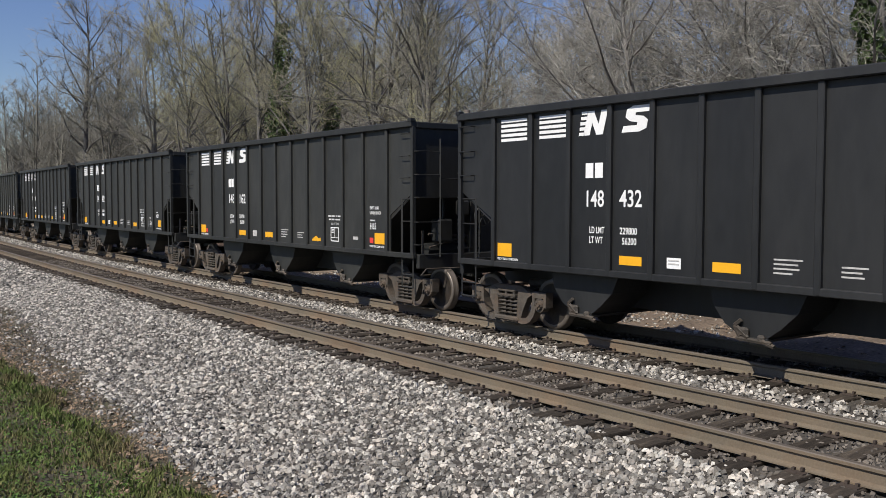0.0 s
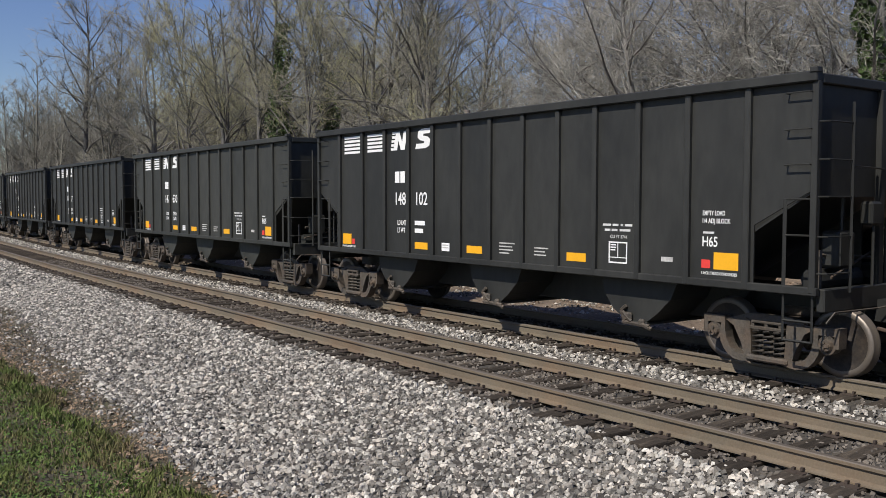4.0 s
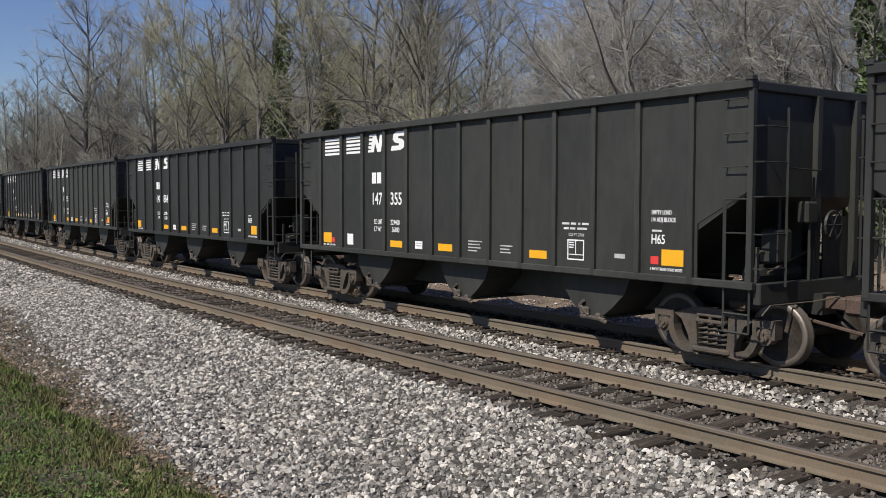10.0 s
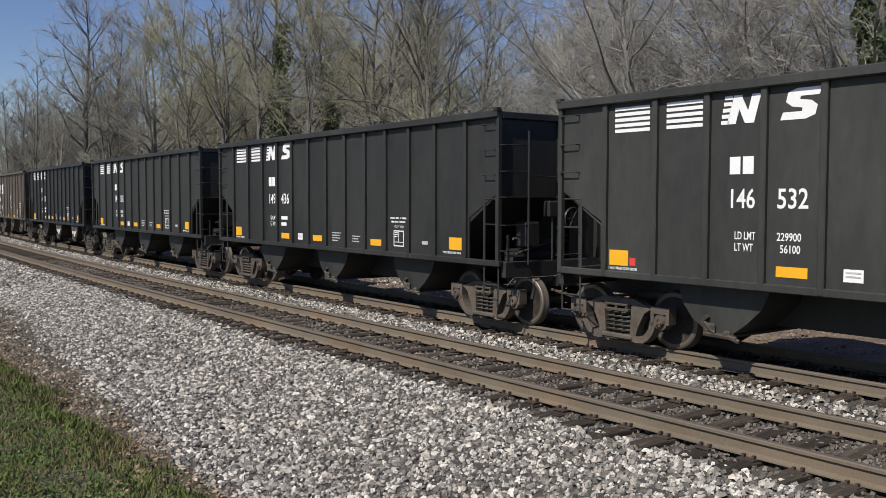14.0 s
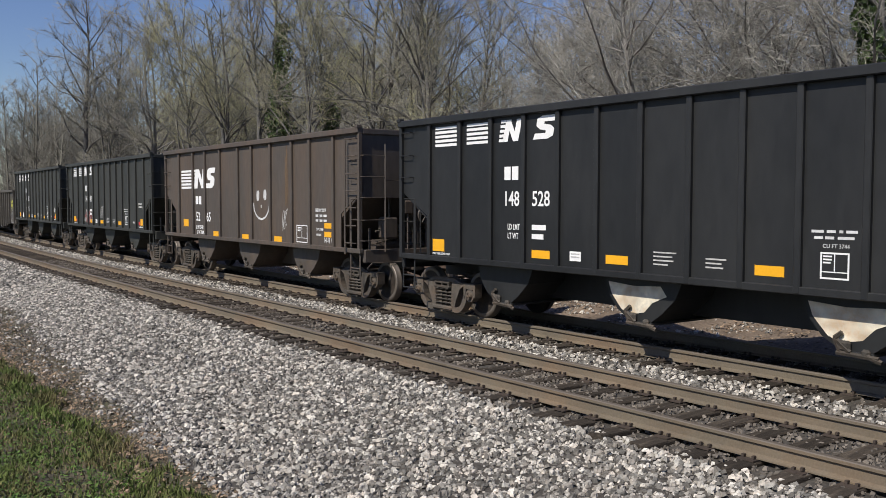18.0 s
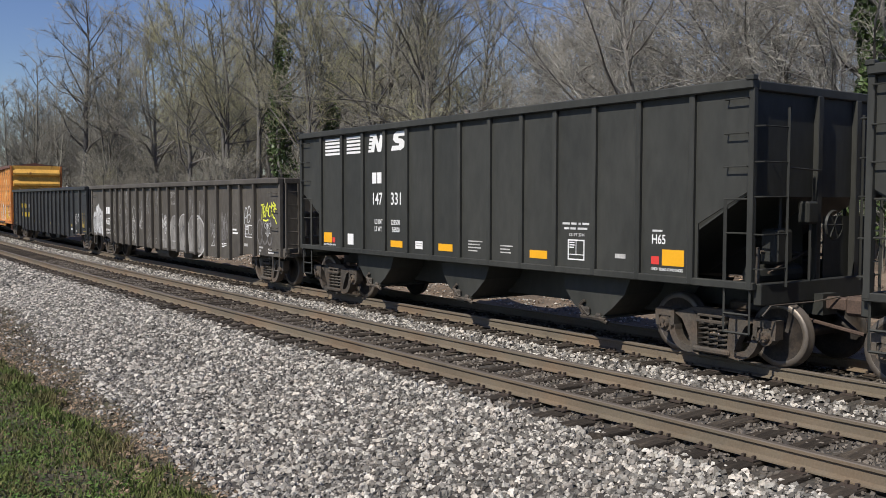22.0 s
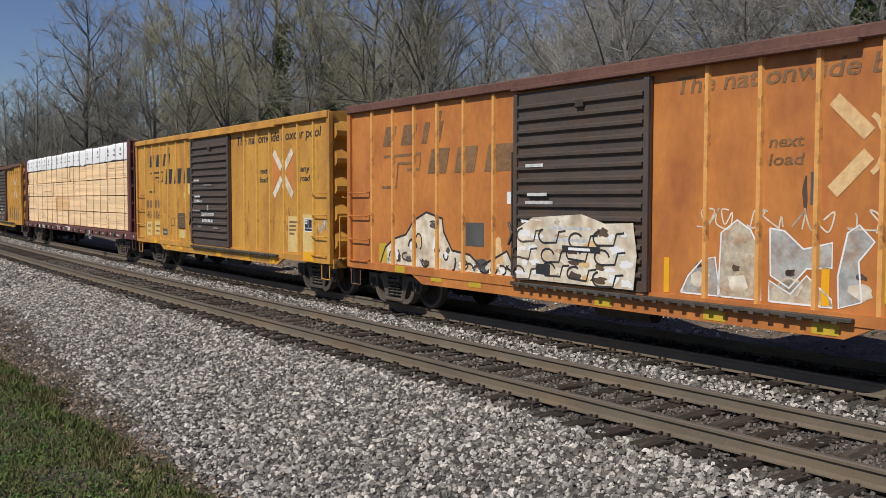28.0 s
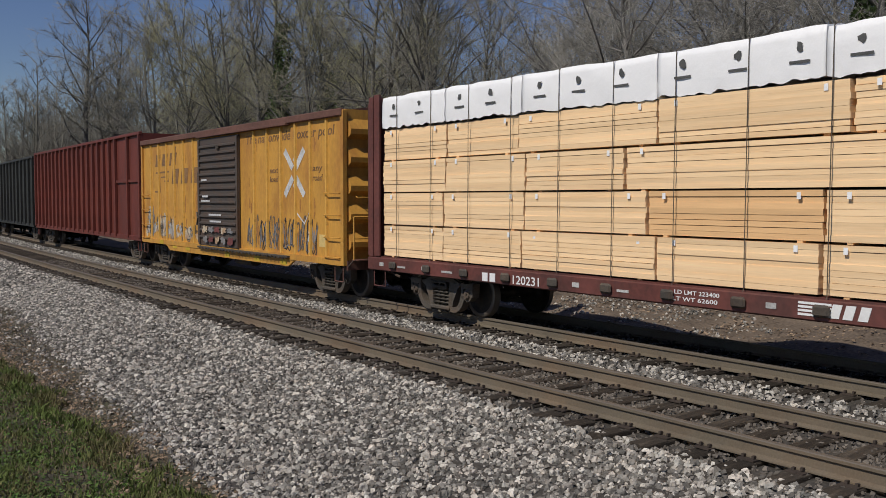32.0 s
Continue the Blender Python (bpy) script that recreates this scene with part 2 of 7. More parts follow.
def prism(outline, axis, a, b):
    bm = bmesh.new()
    add_prism(bm, outline, axis, a, b)
    return bm


def add_rod(bm, p, q, r, seg=6, r2=None):
    p, q = Vector(p), Vector(q)
    d = q - p
    m = Matrix.Translation((p + q) / 2) @ d.to_track_quat("Z", "Y").to_matrix().to_4x4()
    bmesh.ops.create_cone(bm, cap_ends=True, segments=seg, radius1=r, radius2=r if r2 is None else r2, depth=d.length, matrix=m)


def rods(*runs, r=0.012, seg=5):
    """One mesh of bars, each run a chain of points."""
    bm = bmesh.new()
    for run in runs:
        for a, b in zip(run, run[1:]):
            add_rod(bm, a, b, r, seg)
    return bm


def shared(name, bm, material):
    me = bpy.data.meshes.new(name)
    bm.to_mesh(me)
    bm.free()
    me.materials.append(material)
    return me


LETTERS = {}


def lettering(text, size, squeeze=1.0):
    """The mesh of a line of text in the built-in font, lying in x and z, left end at the origin, facing -y."""
    key = (text, size, squeeze)
    if key not in LETTERS:
        cu = bpy.data.curves.new("text", "FONT")
        cu.body, cu.size, cu.extrude, cu.offset, cu.resolution_u = text, size, 0.0015, size * 0.012, 3
        ob = new("text", cu)
        me = bpy.data.meshes.new_from_object(ob.evaluated_get(bpy.context.evaluated_depsgraph_get()))
        bpy.data.objects.remove(ob)
        me.transform(Matrix.Rotation(radians(90), 4, "X") @ Matrix.Diagonal((squeeze, 1, 1, 1)))
        LETTERS[key] = me
    return LETTERS[key].copy()


# all the words that the cars carry, made once
SIZES = {0.37: ("148", "432", "162", "401", "102", "147", "630", "149", "177", "915", "355", "884", "146", "532", "436", "528", "493", "331"),
         0.15: ("LD LMT", "LT WT", "229800", "56200", "229900", "56100", "230200", "55800", "229500", "56500", "229300", "56700", "229400", "56600", "230000", "56000", "229700", "56300", "223000", "63000", "230300", "55700"),
         1.0: ("6570", "LD LMT 209500", "LT WT 76500", "The nationwide boxcar pool", "next", "load", "any", "road", "40", "106", "LD LMT", "LT WT", "120231", "LD LMT 223400", "LT WT 62600", "EMPTY LOAD", "1/4 ADJ BLOCK", "CU FT 3744", "1 INCH TREAD COND SHOES", "REBODY 03 91", "CUFT. 3400")}
for size, words in SIZES.items():
    for word in words:
        lettering(word, size, {0.37: 0.84, 0.15: 0.8, 1.0: 1.0}[size])
        if size == 0.37:
            lettering(word, size, 0.80)
        if word in ("LD LMT", "LT WT"):
            lettering(word, size, 0.66)
for word, size, squeeze in (("H65", 0.2, 0.8), ("H69", 0.2, 0.8), ("H-11 BR", 0.19, 0.75), ("52", 0.40, 0.9), ("LD LMT 203400", 0.155, 0.62), ("LT WT  59600", 0.155, 0.62), ("65", 0.40, 0.9), ("DEFECT CARD", 0.08, 0.8), ("2 INCH BRAKE SHOES", 0.07, 1.0), ("F75", 0.15, 0.9)):
    lettering(word, size, squeeze)


def write(text, size, x, y, z, material, parent, squeeze=1.0, name="lettering"):
    return mesh_part(name, lettering(text, size, squeeze), material, parent, m=pose(x, y, z))


def stroke(points, width, y, thick=0.003):
    """A painted line of that width through points (x, z), just proud of the surface at y, facing -y."""
    bm = bmesh.new()
    n = len(points)
    left, right = [], []
    for i, (x, z) in enumerate(points):
        a, b = points[max(0, i - 1)], points[min(n - 1, i + 1)]
        d = Vector((b[0] - a[0], b[1] - a[1]))
        d.normalize()
        nx, nz = -d.y * width / 2, d.x * width / 2
        left.append(bm.verts.new((x + nx, y - thick, z + nz)))
        right.append(bm.verts.new((x - nx, y - thick, z - nz)))
    for i in range(n - 1):
        bm.faces.new((left[i], right[i], right[i + 1], left[i + 1]))
    bmesh.ops.recalc_face_normals(bm, faces=bm.faces[:])
    return bm


# ---- the ground: one sheet to the horizon ----
PROFILE = ((-400, 0.3), (-3.5, 0.2), (0.0, -0.1), (1.9, -0.4), (3.38, -0.52), (4.61, -0.54), (6.97, -0.27), (7.69, -0.245), (9.52, -0.245), (10.24, -0.27), (11.05, -0.245), (13.45, -0.245), (14.0, -0.3),
           (15.1, -0.72), (17.3, -0.78), (20.6, -0.55), (24.5, 0.1), (31.5, 1.2), (45.0, 3.0), (60.0, 6.2), (90.0, 10.5), (140.0, 14.5), (220.0, 17.0), (900.0, 18.0))




def off_of(x, y):
    return 1 / BEND - math.hypot(x, 1 / BEND - y)


def ground_height(x, y):
    w = max(-400.0, off_of(x, y))
    for (a, za), (b, zb) in zip(PROFILE, PROFILE[1:]):
        if w <= b:
            z = za + (zb - za) * (w - a) / (b - a)
            break
    else:
        z = PROFILE[-1][1]
    rough = 0.02 if 6 < w < 14 else 0.05 if w < 17 else 0.3
    return z + rough * noise.noise(Vector((x * 0.35, y * 0.35, 0))) + rough * 0.4 * noise.noise(Vector((x * 1.3, y * 1.3, 5)))


def build_ground():
    xs = sorted({round(v, 3) for v in [-2500, -1500, -900, -600, -450, -330, -250, -200, -165, -140, -120, -105, -92, -80, -72, 20, 28, 40, 60, 90, 140, 220, 400, 800, 1500, 2500] + [-66 + 0.7 * i for i in range(118)]})
    ys = sorted({round(v, 3) for v in [-2500, -1200, -600, -300, -150, -80, -40, -20, -12, -8, -5, -3, 19, 20, 21.5, 23, 25, 27, 30, 34, 38, 44, 50, 58, 68, 80, 100, 130, 170, 230, 320, 450, 700, 1100, 1700, 2600] + [-2 + 0.35 * i for i in range(59)]})
    verts = [(x, y, ground_height(x, y)) for y in ys for x in xs]
    nx = len(xs)
    faces = [(j * nx + i, j * nx + i + 1, (j + 1) * nx + i + 1, (j + 1) * nx + i) for j in range(len(ys) - 1) for i in range(nx - 1)]
    me = bpy.data.meshes.new("ground")
    me.from_pydata(verts, [], faces)
    for m in (GROUND, BED, TURF):
        me.materials.append(m)
    for poly, f in zip(me.polygons, faces):
        x = sum(verts[i][0] for i in f) / 4
        y = sum(verts[i][1] for i in f) / 4
        w = off_of(x, y) + 0.25 * noise.noise(Vector((x * 0.8, y * 0.8, 9)))
        poly.material_index = 2 if w < 3.7 + 0.085 * min(16, max(0, -9 - x)) else 1 if w < 15.0 else 0
        poly.use_smooth = True
    tagged(new("ground", me), "leaf-littered soil, ballast bed and rough turf under the tracks", "ground", kind="structure")


build_ground()

# ---- the two tracks ----
RAIL_OUT = ((-0.076, -0.186), (0.076, -0.186), (0.076, -0.172), (0.012, -0.150), (0.009, -0.055), (0.0365, -0.040), (0.0375, -0.010), (0.030, 0.0), (-0.030, 0.0), (-0.0375, -0.010), (-0.0365, -0.040), (-0.009, -0.055), (-0.012, -0.150), (-0.076, -0.172))


def rail_mesh(off):
    stations = [-520 + 10 * i for i in range(44)] + [-80 + 2.5 * i for i in range(45)] + [36, 50, 80, 140]
    verts, faces, kinds = [], [], []
    k = len(RAIL_OUT)
    for s in stations:
        for a, z in RAIL_OUT:
            verts.append(on_line(s, off + a, z))
    for j in range(len(stations) - 1):
        for i in range(k):
            faces.append((j * k + i, j * k + (i + 1) % k, (j + 1) * k + (i + 1) % k, (j + 1) * k + i))
            kinds.append(1 if i in (6, 7, 8) else 0)
    me = bpy.data.meshes.new("rail")
    me.from_pydata(verts, [], faces)
    me.materials.append(RAIL_SIDE)
    me.materials.append(RAIL_HEAD)
    me.polygons.foreach_set("material_index", kinds)
    bm = bmesh.new()
    bm.from_mesh(me)
    bmesh.ops.recalc_face_normals(bm, faces=bm.faces[:])
    bm.to_mesh(me)
    bm.free()
    return me


TIE_PITCH = 0.533
tie_meshes = []
for i in range(4):
    bm = box(-0.115, 0.115, -1.3, 1.3, -0.18, 0.0, 0.012)
    for v in bm.verts:
        v.co.x += random.uniform(-0.008, 0.008)
        v.co.z += random.uniform(-0.008, 0.004)
        v.co.y *= random.uniform(0.985, 1.01)
    tie_meshes.append(shared("tie", bm, TIE))


def fastenings(mid):
    """Tie plates and spike heads along both rails of a track."""
    verts, faces = [], []
    for i in range(-150, 22):
        s = i * TIE_PITCH - 0.05
        for side in (-0.7525, 0.7525):
            m = line_pose(s, mid + side)
            cubes = [(0, 0, -0.193, 0.19, 0.34, 0.014)]
            for a in (-0.055, 0.055):
                for b in (-0.095, 0.095):
                    cubes.append((a * random.uniform(0.7, 1.2), b, -0.176 + random.uniform(0, 0.02), 0.028, 0.04, 0.03))
            for x, y, z, a, b, c in cubes:
                k = len(verts)
                verts += [m @ Vector((x + p * a / 2, y + q * b / 2, z + r * c / 2)) for r in (-1, 1) for p, q in ((-1, -1), (1, -1), (1, 1), (-1, 1))]
                faces += [(k, k + 1, k + 5, k + 4), (k + 1, k + 2, k + 6, k + 5), (k + 2, k + 3, k + 7, k + 6), (k + 3, k, k + 4, k + 7), (k + 4, k + 5, k + 6, k + 7)]
    me = bpy.data.meshes.new("tie_fastenings")
    me.from_pydata(verts, [], faces)
    return me


def build_track(mid, label):
    track = thing("railway_track", label, "railway track", kind="structure")
    for side in (-0.7525, 0.7525):
        mesh_part("rail", rail_mesh(mid + side), None, track, "rust-brown steel rail with a worn head")
    for i in range(-150, 22):
        m = line_pose(i * TIE_PITCH - 0.05, mid + random.uniform(-0.05, 0.05), -0.2 + random.uniform(-0.012, 0.006)) @ pose(0, 0, 0, 0, 0, random.uniform(-1.2, 1.2))
        mesh_part("tie", tie_meshes[i % 4], None, track, m=m)
    far = bmesh.new()
    for i in range(-900, -150):
        bmesh.ops.create_cube(far, size=1.0, matrix=line_pose(i * TIE_PITCH, mid, -0.29) @ Matrix.Diagonal((0.23, 2.6, 0.18, 1)))
    tagged(part("ties", far, TIE, track), kind="stuff")
    tagged(mesh_part("tie_fastenings", fastenings(mid), SPIKE, track, "rusty tie plates and spike heads"), kind="stuff")


build_track(NEAR_TRACK, "railway track with rusty rails on weathered wooden ties in pale ballast")
build_track(FAR_TRACK, "railway track under the train, rusty rails on wooden ties")

# ---- loose ballast stones ----
def dirt_edge(s):
    """Where the clean ballast begins: farther from the turf as the line runs off."""
    return 3.48 + 0.085 * np.clip(-9.0 - s, 0, 16) + 0.10 * np.sin(s * 1.9) + 0.06 * np.sin(s * 4.7)


def stones(rects, seed, label, material, k=6):
    """Broken stones over bands of (s0, s1, off0, off1, number, smallest, largest, lift)."""
    rnd = np.random.RandomState(seed)
    turn = np.arange(k) * 2 * math.pi / k
    base = np.concatenate([np.stack([np.cos(turn), np.sin(turn), 0 * turn - 0.55], -1), np.stack([0.66 * np.cos(turn + 0.25), 0.66 * np.sin(turn + 0.25), 0 * turn + 0.7], -1)])
    quads = np.array([(i, (i + 1) % k, (i + 1) % k + k, i + k) for i in range(k)] + ([(6, 7, 8, 9), (6, 9, 10, 11)] if k == 6 else [(4, 5, 6, 7)]))
    all_v, all_f, count = [], [], 0
    for s0, s1, o0, o1, number, small, large, lift in rects:
        s, o = rnd.uniform(s0, s1, number), rnd.uniform(o0, o1, number)
        if material is STONE and o0 < 4:
            dirty = o < dirt_edge(s) + 0.12 * rnd.normal(size=number)
            o = np.where(dirty & (rnd.uniform(0, 1, number) < 0.85), dirt_edge(s) + (o1 - dirt_edge(s)) * rnd.uniform(0, 1, number), o)
        a = BEND * s
        x, y = np.sin(a) * (1 / BEND - o), 1 / BEND - np.cos(a) * (1 / BEND - o)
        z = np.array([ground_height(u, v) for u, v in zip(x, y)]) + lift + rnd.uniform(-0.018, 0.018, number)
        size = (small + (large - small) * rnd.uniform(0, 1, (number, 1, 1)) ** 1.5) * np.array([1.0, 0.82, 0.72]) * rnd.uniform(0.72, 1.28, (number, 1, 3))
        v = (base[None] + rnd.uniform(-0.26, 0.26, (number, 2 * k, 3))) * size / 2
        ang = rnd.uniform(0, 6.283, number)
        tilt = rnd.uniform(-0.75, 0.75, number)
        c, n = np.cos(tilt)[:, None], np.sin(tilt)[:, None]
        v = np.stack([v[..., 0] * c - v[..., 2] * n, v[..., 1], v[..., 0] * n + v[..., 2] * c], -1)
        c, n = np.cos(ang)[:, None], np.sin(ang)[:, None]
        v = np.stack([v[..., 0] * c - v[..., 1] * n, v[..., 0] * n + v[..., 1] * c, v[..., 2]], -1)
        v += np.stack([x, y, z], -1)[:, None]
        all_v.append(v.reshape(-1, 3))
        all_f.append((quads[None] + (np.arange(number) * 2 * k)[:, None, None] + count).reshape(-1, 4))
        count += number * 2 * k
    verts, faces = np.concatenate(all_v), np.concatenate(all_f)
    me = bpy.data.meshes.new("ballast_stones")
    me.vertices.add(len(verts))
    me.vertices.foreach_set("co", verts.ravel().astype(np.float32))
    me.loops.add(faces.size)
    me.loops.foreach_set("vertex_index", faces.ravel().astype(np.int32))
    me.polygons.add(len(faces))
    me.polygons.foreach_set("loop_start", np.arange(0, faces.size, 4, dtype=np.int32))
    me.update(calc_edges=True)
    me.validate()
    me.shade_flat()
    me.materials.append(material)
    tagged(new("ballast_stones", me), label, "ballast", kind="stuff")


stones([(-14.6, -1.5, 3.47, 7.33, 27000, 0.036, 0.098, 0.002), (-31, -14.6, 3.4, 7.33, 18500, 0.045, 0.108, 0.004), (-62, -31, 3.6, 7.33, 6800, 0.08, 0.15, 0.005), (-46, -1, 7.18, 7.42, 2600, 0.055, 0.10, 0.03)], 3, "pale grey broken ballast stones beside the near track", STONE)
stones([(-41, 0, 7.28, 9.88, 17000, 0.045, 0.09, 0.012)], 4, "dirty brown-grey ballast stones lying between the ties", STONE_DIRTY, 4)
stones([(-46, 0, 9.88, 11.02, 9000, 0.055, 0.105, 0.02), (-92, -46, 9.8, 11.02, 3000, 0.08, 0.14, 0.02)], 5, "pale ballast stones between the two tracks", STONE)
stones([(-40, 0, 10.95, 13.45, 12000, 0.045, 0.085, 0.008), (-40, 0, 13.45, 15.2, 5000, 0.06, 0.1, 0.0)], 6, "dusty ballast stones under the far track", STONE_DIRTY, 4)
stones([(-27, -4, 2.92, 3.75, 3400, 0.02, 0.06, 0.0), (-27, -11, 3.3, 4.3, 3600, 0.02, 0.065, 0.0), (-30, -18, 3.9, 4.9, 2600, 0.03, 0.07, 0.0)], 7, "small dirty stones strewn along the turf edge", STONE_DIRTY, 4)
stones([(-62, -13, 17.4, 20.2, 5200, 0.05, 0.13, 0.0)], 11, "pale stones scattered on the soil beyond the far track", STONE, 4)
# ---- bare trees ----
class Wood:
    """Gathers tapered tubes into one mesh."""

    def __init__(self):
        self.v, self.f = [], []

    def tube(self, pts, radii, sides):
        start = len(self.v)
        for i, q in enumerate(pts):
            d = (pts[min(i + 1, len(pts) - 1)] - pts[max(i - 1, 0)]).normalized()
            u = d.orthogonal().normalized()
            w = d.cross(u)
            for j in range(sides):
                a = 6.2832 * j / sides
                self.v.append(q + (u * math.cos(a) + w * math.sin(a)) * radii[i])
        for i in range(len(pts) - 1):
            for j in range(sides):
                a, b = start + i * sides + j, start + i * sides + (j + 1) % sides
                self.f.append((a, b, b + sides, a + sides))

    def spike(self, p, q, r):
        """A fine twig that runs to a point."""
        k = len(self.v)
        d = (q - p).normalized()
        u = d.orthogonal().normalized() * r
        w = d.cross(u)
        self.v += [p + u, p - u * 0.5 + w * 0.87, p - u * 0.5 - w * 0.87, q]
        self.f += [(k, k + 1, k + 3), (k + 1, k + 2, k + 3), (k + 2, k, k + 3)]

    def mesh(self, name, material):
        me = bpy.data.meshes.new(name)
        me.from_pydata(self.v, [], self.f)
        me.materials.append(material)
        me.polygons.foreach_set("use_smooth", [True] * len(self.f))
        return me


def limb(rnd, start, way, length, radius, steps, droop, wiggle):
    pts, q, d = [start.copy()], start.copy(), way.normalized()
    for i in range(steps):
        d = (d + Vector((rnd.gauss(0, wiggle), rnd.gauss(0, wiggle), rnd.gauss(0, wiggle) + droop))).normalized()
        q = q + d * (length / steps)
        pts.append(q.copy())
    radii = [radius * (1 - 0.85 * i / steps) for i in range(steps + 1)]
    return pts, radii


def tree_meshes(seed, height, spread, density, twig_mat, forks=1, first=0.28, gnarl=0.17, stout=1.0, bark=BARK, low=0.35, sprays=11):
    """Trunk with limbs, and a crown of fine twigs, as two meshes."""
    rnd = random.Random(seed)
    wood, fine = Wood(), Wood()
    for k in range(forks):
        lean = Vector((rnd.uniform(-0.12, 0.12) * (1 + k), rnd.uniform(-0.12, 0.12) * (1 + k), 1))
        tp, tr = limb(rnd, Vector((0.15 * k, 0, -0.3)), lean, height * rnd.uniform(0.85, 0.95), height * 0.0125, 9, 0.02, 0.05)
        wood.tube(tp, tr, 7)
        for i in range(int(31 * density)):
            f = first + (1 - first) * rnd.random() ** 0.85
            j = min(int(f * 9), 8)
            base = tp[j].lerp(tp[j + 1], f * 9 - j)
            a = rnd.uniform(0, 6.283)
            up = rnd.uniform(low, low + 0.75) + f * 0.4
            reach = spread * height * (0.20 + 0.16 * rnd.random()) * (1.15 - 0.75 * f)
            bp, br = limb(rnd, base, Vector((math.cos(a), math.sin(a), up)), reach * 1.4, tr[j] * 0.42 * stout + 0.012, 6, 0.04, gnarl)
            wood.tube(bp, br, 4)
            for m in range(int(sprays * density)):
                g = rnd.uniform(0.2, 1.0)
                jj = min(int(g * 6), 5)
                b2 = bp[jj].lerp(bp[jj + 1], g * 6 - jj)
                d2 = (bp[jj + 1] - bp[jj]).normalized() + Vector((rnd.gauss(0, 0.6), rnd.gauss(0, 0.6), rnd.gauss(0.2, 0.5)))
                l2 = reach * rnd.uniform(0.3, 0.6)
                sp, sr = limb(rnd, b2, d2, l2, 0.015 * stout, 2, 0.05, gnarl)
                (wood if low > 0.3 else fine).tube(sp, sr, 3)
                for t in range(12):
                    c = sp[0].lerp(sp[1], rnd.random()) if rnd.random() < 0.5 else sp[1].lerp(sp[2], rnd.random())
                    d3 = (d2.normalized() + Vector((rnd.gauss(0, 0.95), rnd.gauss(0, 0.95), rnd.gauss(0.1, 0.75)))).normalized()
                    fine.spike(c, c + d3 * l2 * rnd.uniform(0.22, 0.6), 0.009)
    return wood.mesh("trunk", bark), fine.mesh("crown", twig_mat)


KINDS = [tree_meshes(11, 17, 1.0, 1.0, TWIG), tree_meshes(12, 16, 1.3, 1.05, TWIG, 2, 0.2), tree_meshes(13, 18, 0.8, 0.95, TWIG), tree_meshes(14, 15, 1.2, 1.1, BUD, 1, 0.18),
         tree_meshes(15, 17, 1.0, 0.9, BUD, 2, 0.25), tree_meshes(16, 9, 1.5, 0.7, BUD, 2, 0.08), tree_meshes(17, 8, 1.5, 0.65, TWIG, 3, 0.06),
         tree_meshes(18, 15, 1.5, 1.15, TWIG_PALE, 1, 0.14, 0.2, 0.8, BARK_SUNLIT, 0.0, 15), tree_meshes(19, 14, 1.5, 1.05, TWIG_PALE, 2, 0.12, 0.2, 0.75, BARK_SUNLIT, 0.05, 13)]
BARE = "bare grey-brown deciduous tree with fine twigs on the wooded bank"
BUDDING = "bare deciduous tree with a yellowish haze of buds on the bank"


def plant(kind, x, y, turn, size, label, group="trees behind the railway", name="bare_tree"):
    t = thing(name, label, "tree" if name != "bare_shrub" else "shrub", group)
    for nm, me in zip(("trunk", "crown"), KINDS[kind]):
        mesh_part(nm, me, None, t)
    t.matrix_basis = Matrix.Translation((x, y, ground_height(x, y))) @ Matrix.Rotation(turn, 4, "Z") @ Matrix.Scale(size, 4)
    return t


def bearing_place(az, d):
    """A place d metres from the eye, az degrees to the left of straight across the tracks."""
    return -math.sin(radians(az)) * d, math.cos(radians(az)) * d


def bearing(q):
    return math.degrees(math.atan2(-q[0], q[1]))


def ivy(tree_name, az, d, z0, z1, r, n, seed):
    """A trunk hung with evergreen ivy: a tree of its own with a sleeve of leaves."""
    x, y = bearing_place(az, d)
    t = plant(2, x, y, seed, 1.0, "bare tree whose trunk is thickly clothed in ivy", name=tree_name)
    rnd = np.random.RandomState(seed)
    h = rnd.uniform(z0, z1, n)
    a = rnd.uniform(0, 6.283, n)
    lump = 0.55 + 0.45 * np.sin(h * 1.7 + 2 * np.cos(a + seed)) * np.cos(a * 2 + h)
    rad = r * lump * rnd.uniform(0.3, 1.0, n) ** 0.5 * (1.1 - 0.5 * (h - z0) / (z1 - z0))
    c = np.stack([rad * np.cos(a), rad * np.sin(a), h], -1)
    u = rnd.normal(size=(n, 3))
    w = rnd.normal(size=(n, 3))
    s = rnd.uniform(0.06, 0.125, (n, 1))
    u *= s / np.linalg.norm(u, axis=1, keepdims=True)
    w *= s / np.linalg.norm(w, axis=1, keepdims=True)
    v = np.stack([c - u, c + w, c + u, c - w], 1).reshape(-1, 3)
    me = bpy.data.meshes.new("ivy")
    me.from_pydata(v.tolist(), [], [(4 * i, 4 * i + 1, 4 * i + 2, 4 * i + 3) for i in range(n)])
    tagged(mesh_part("ivy", me, IVY, t, "dark green ivy leaves"), kind="stuff")


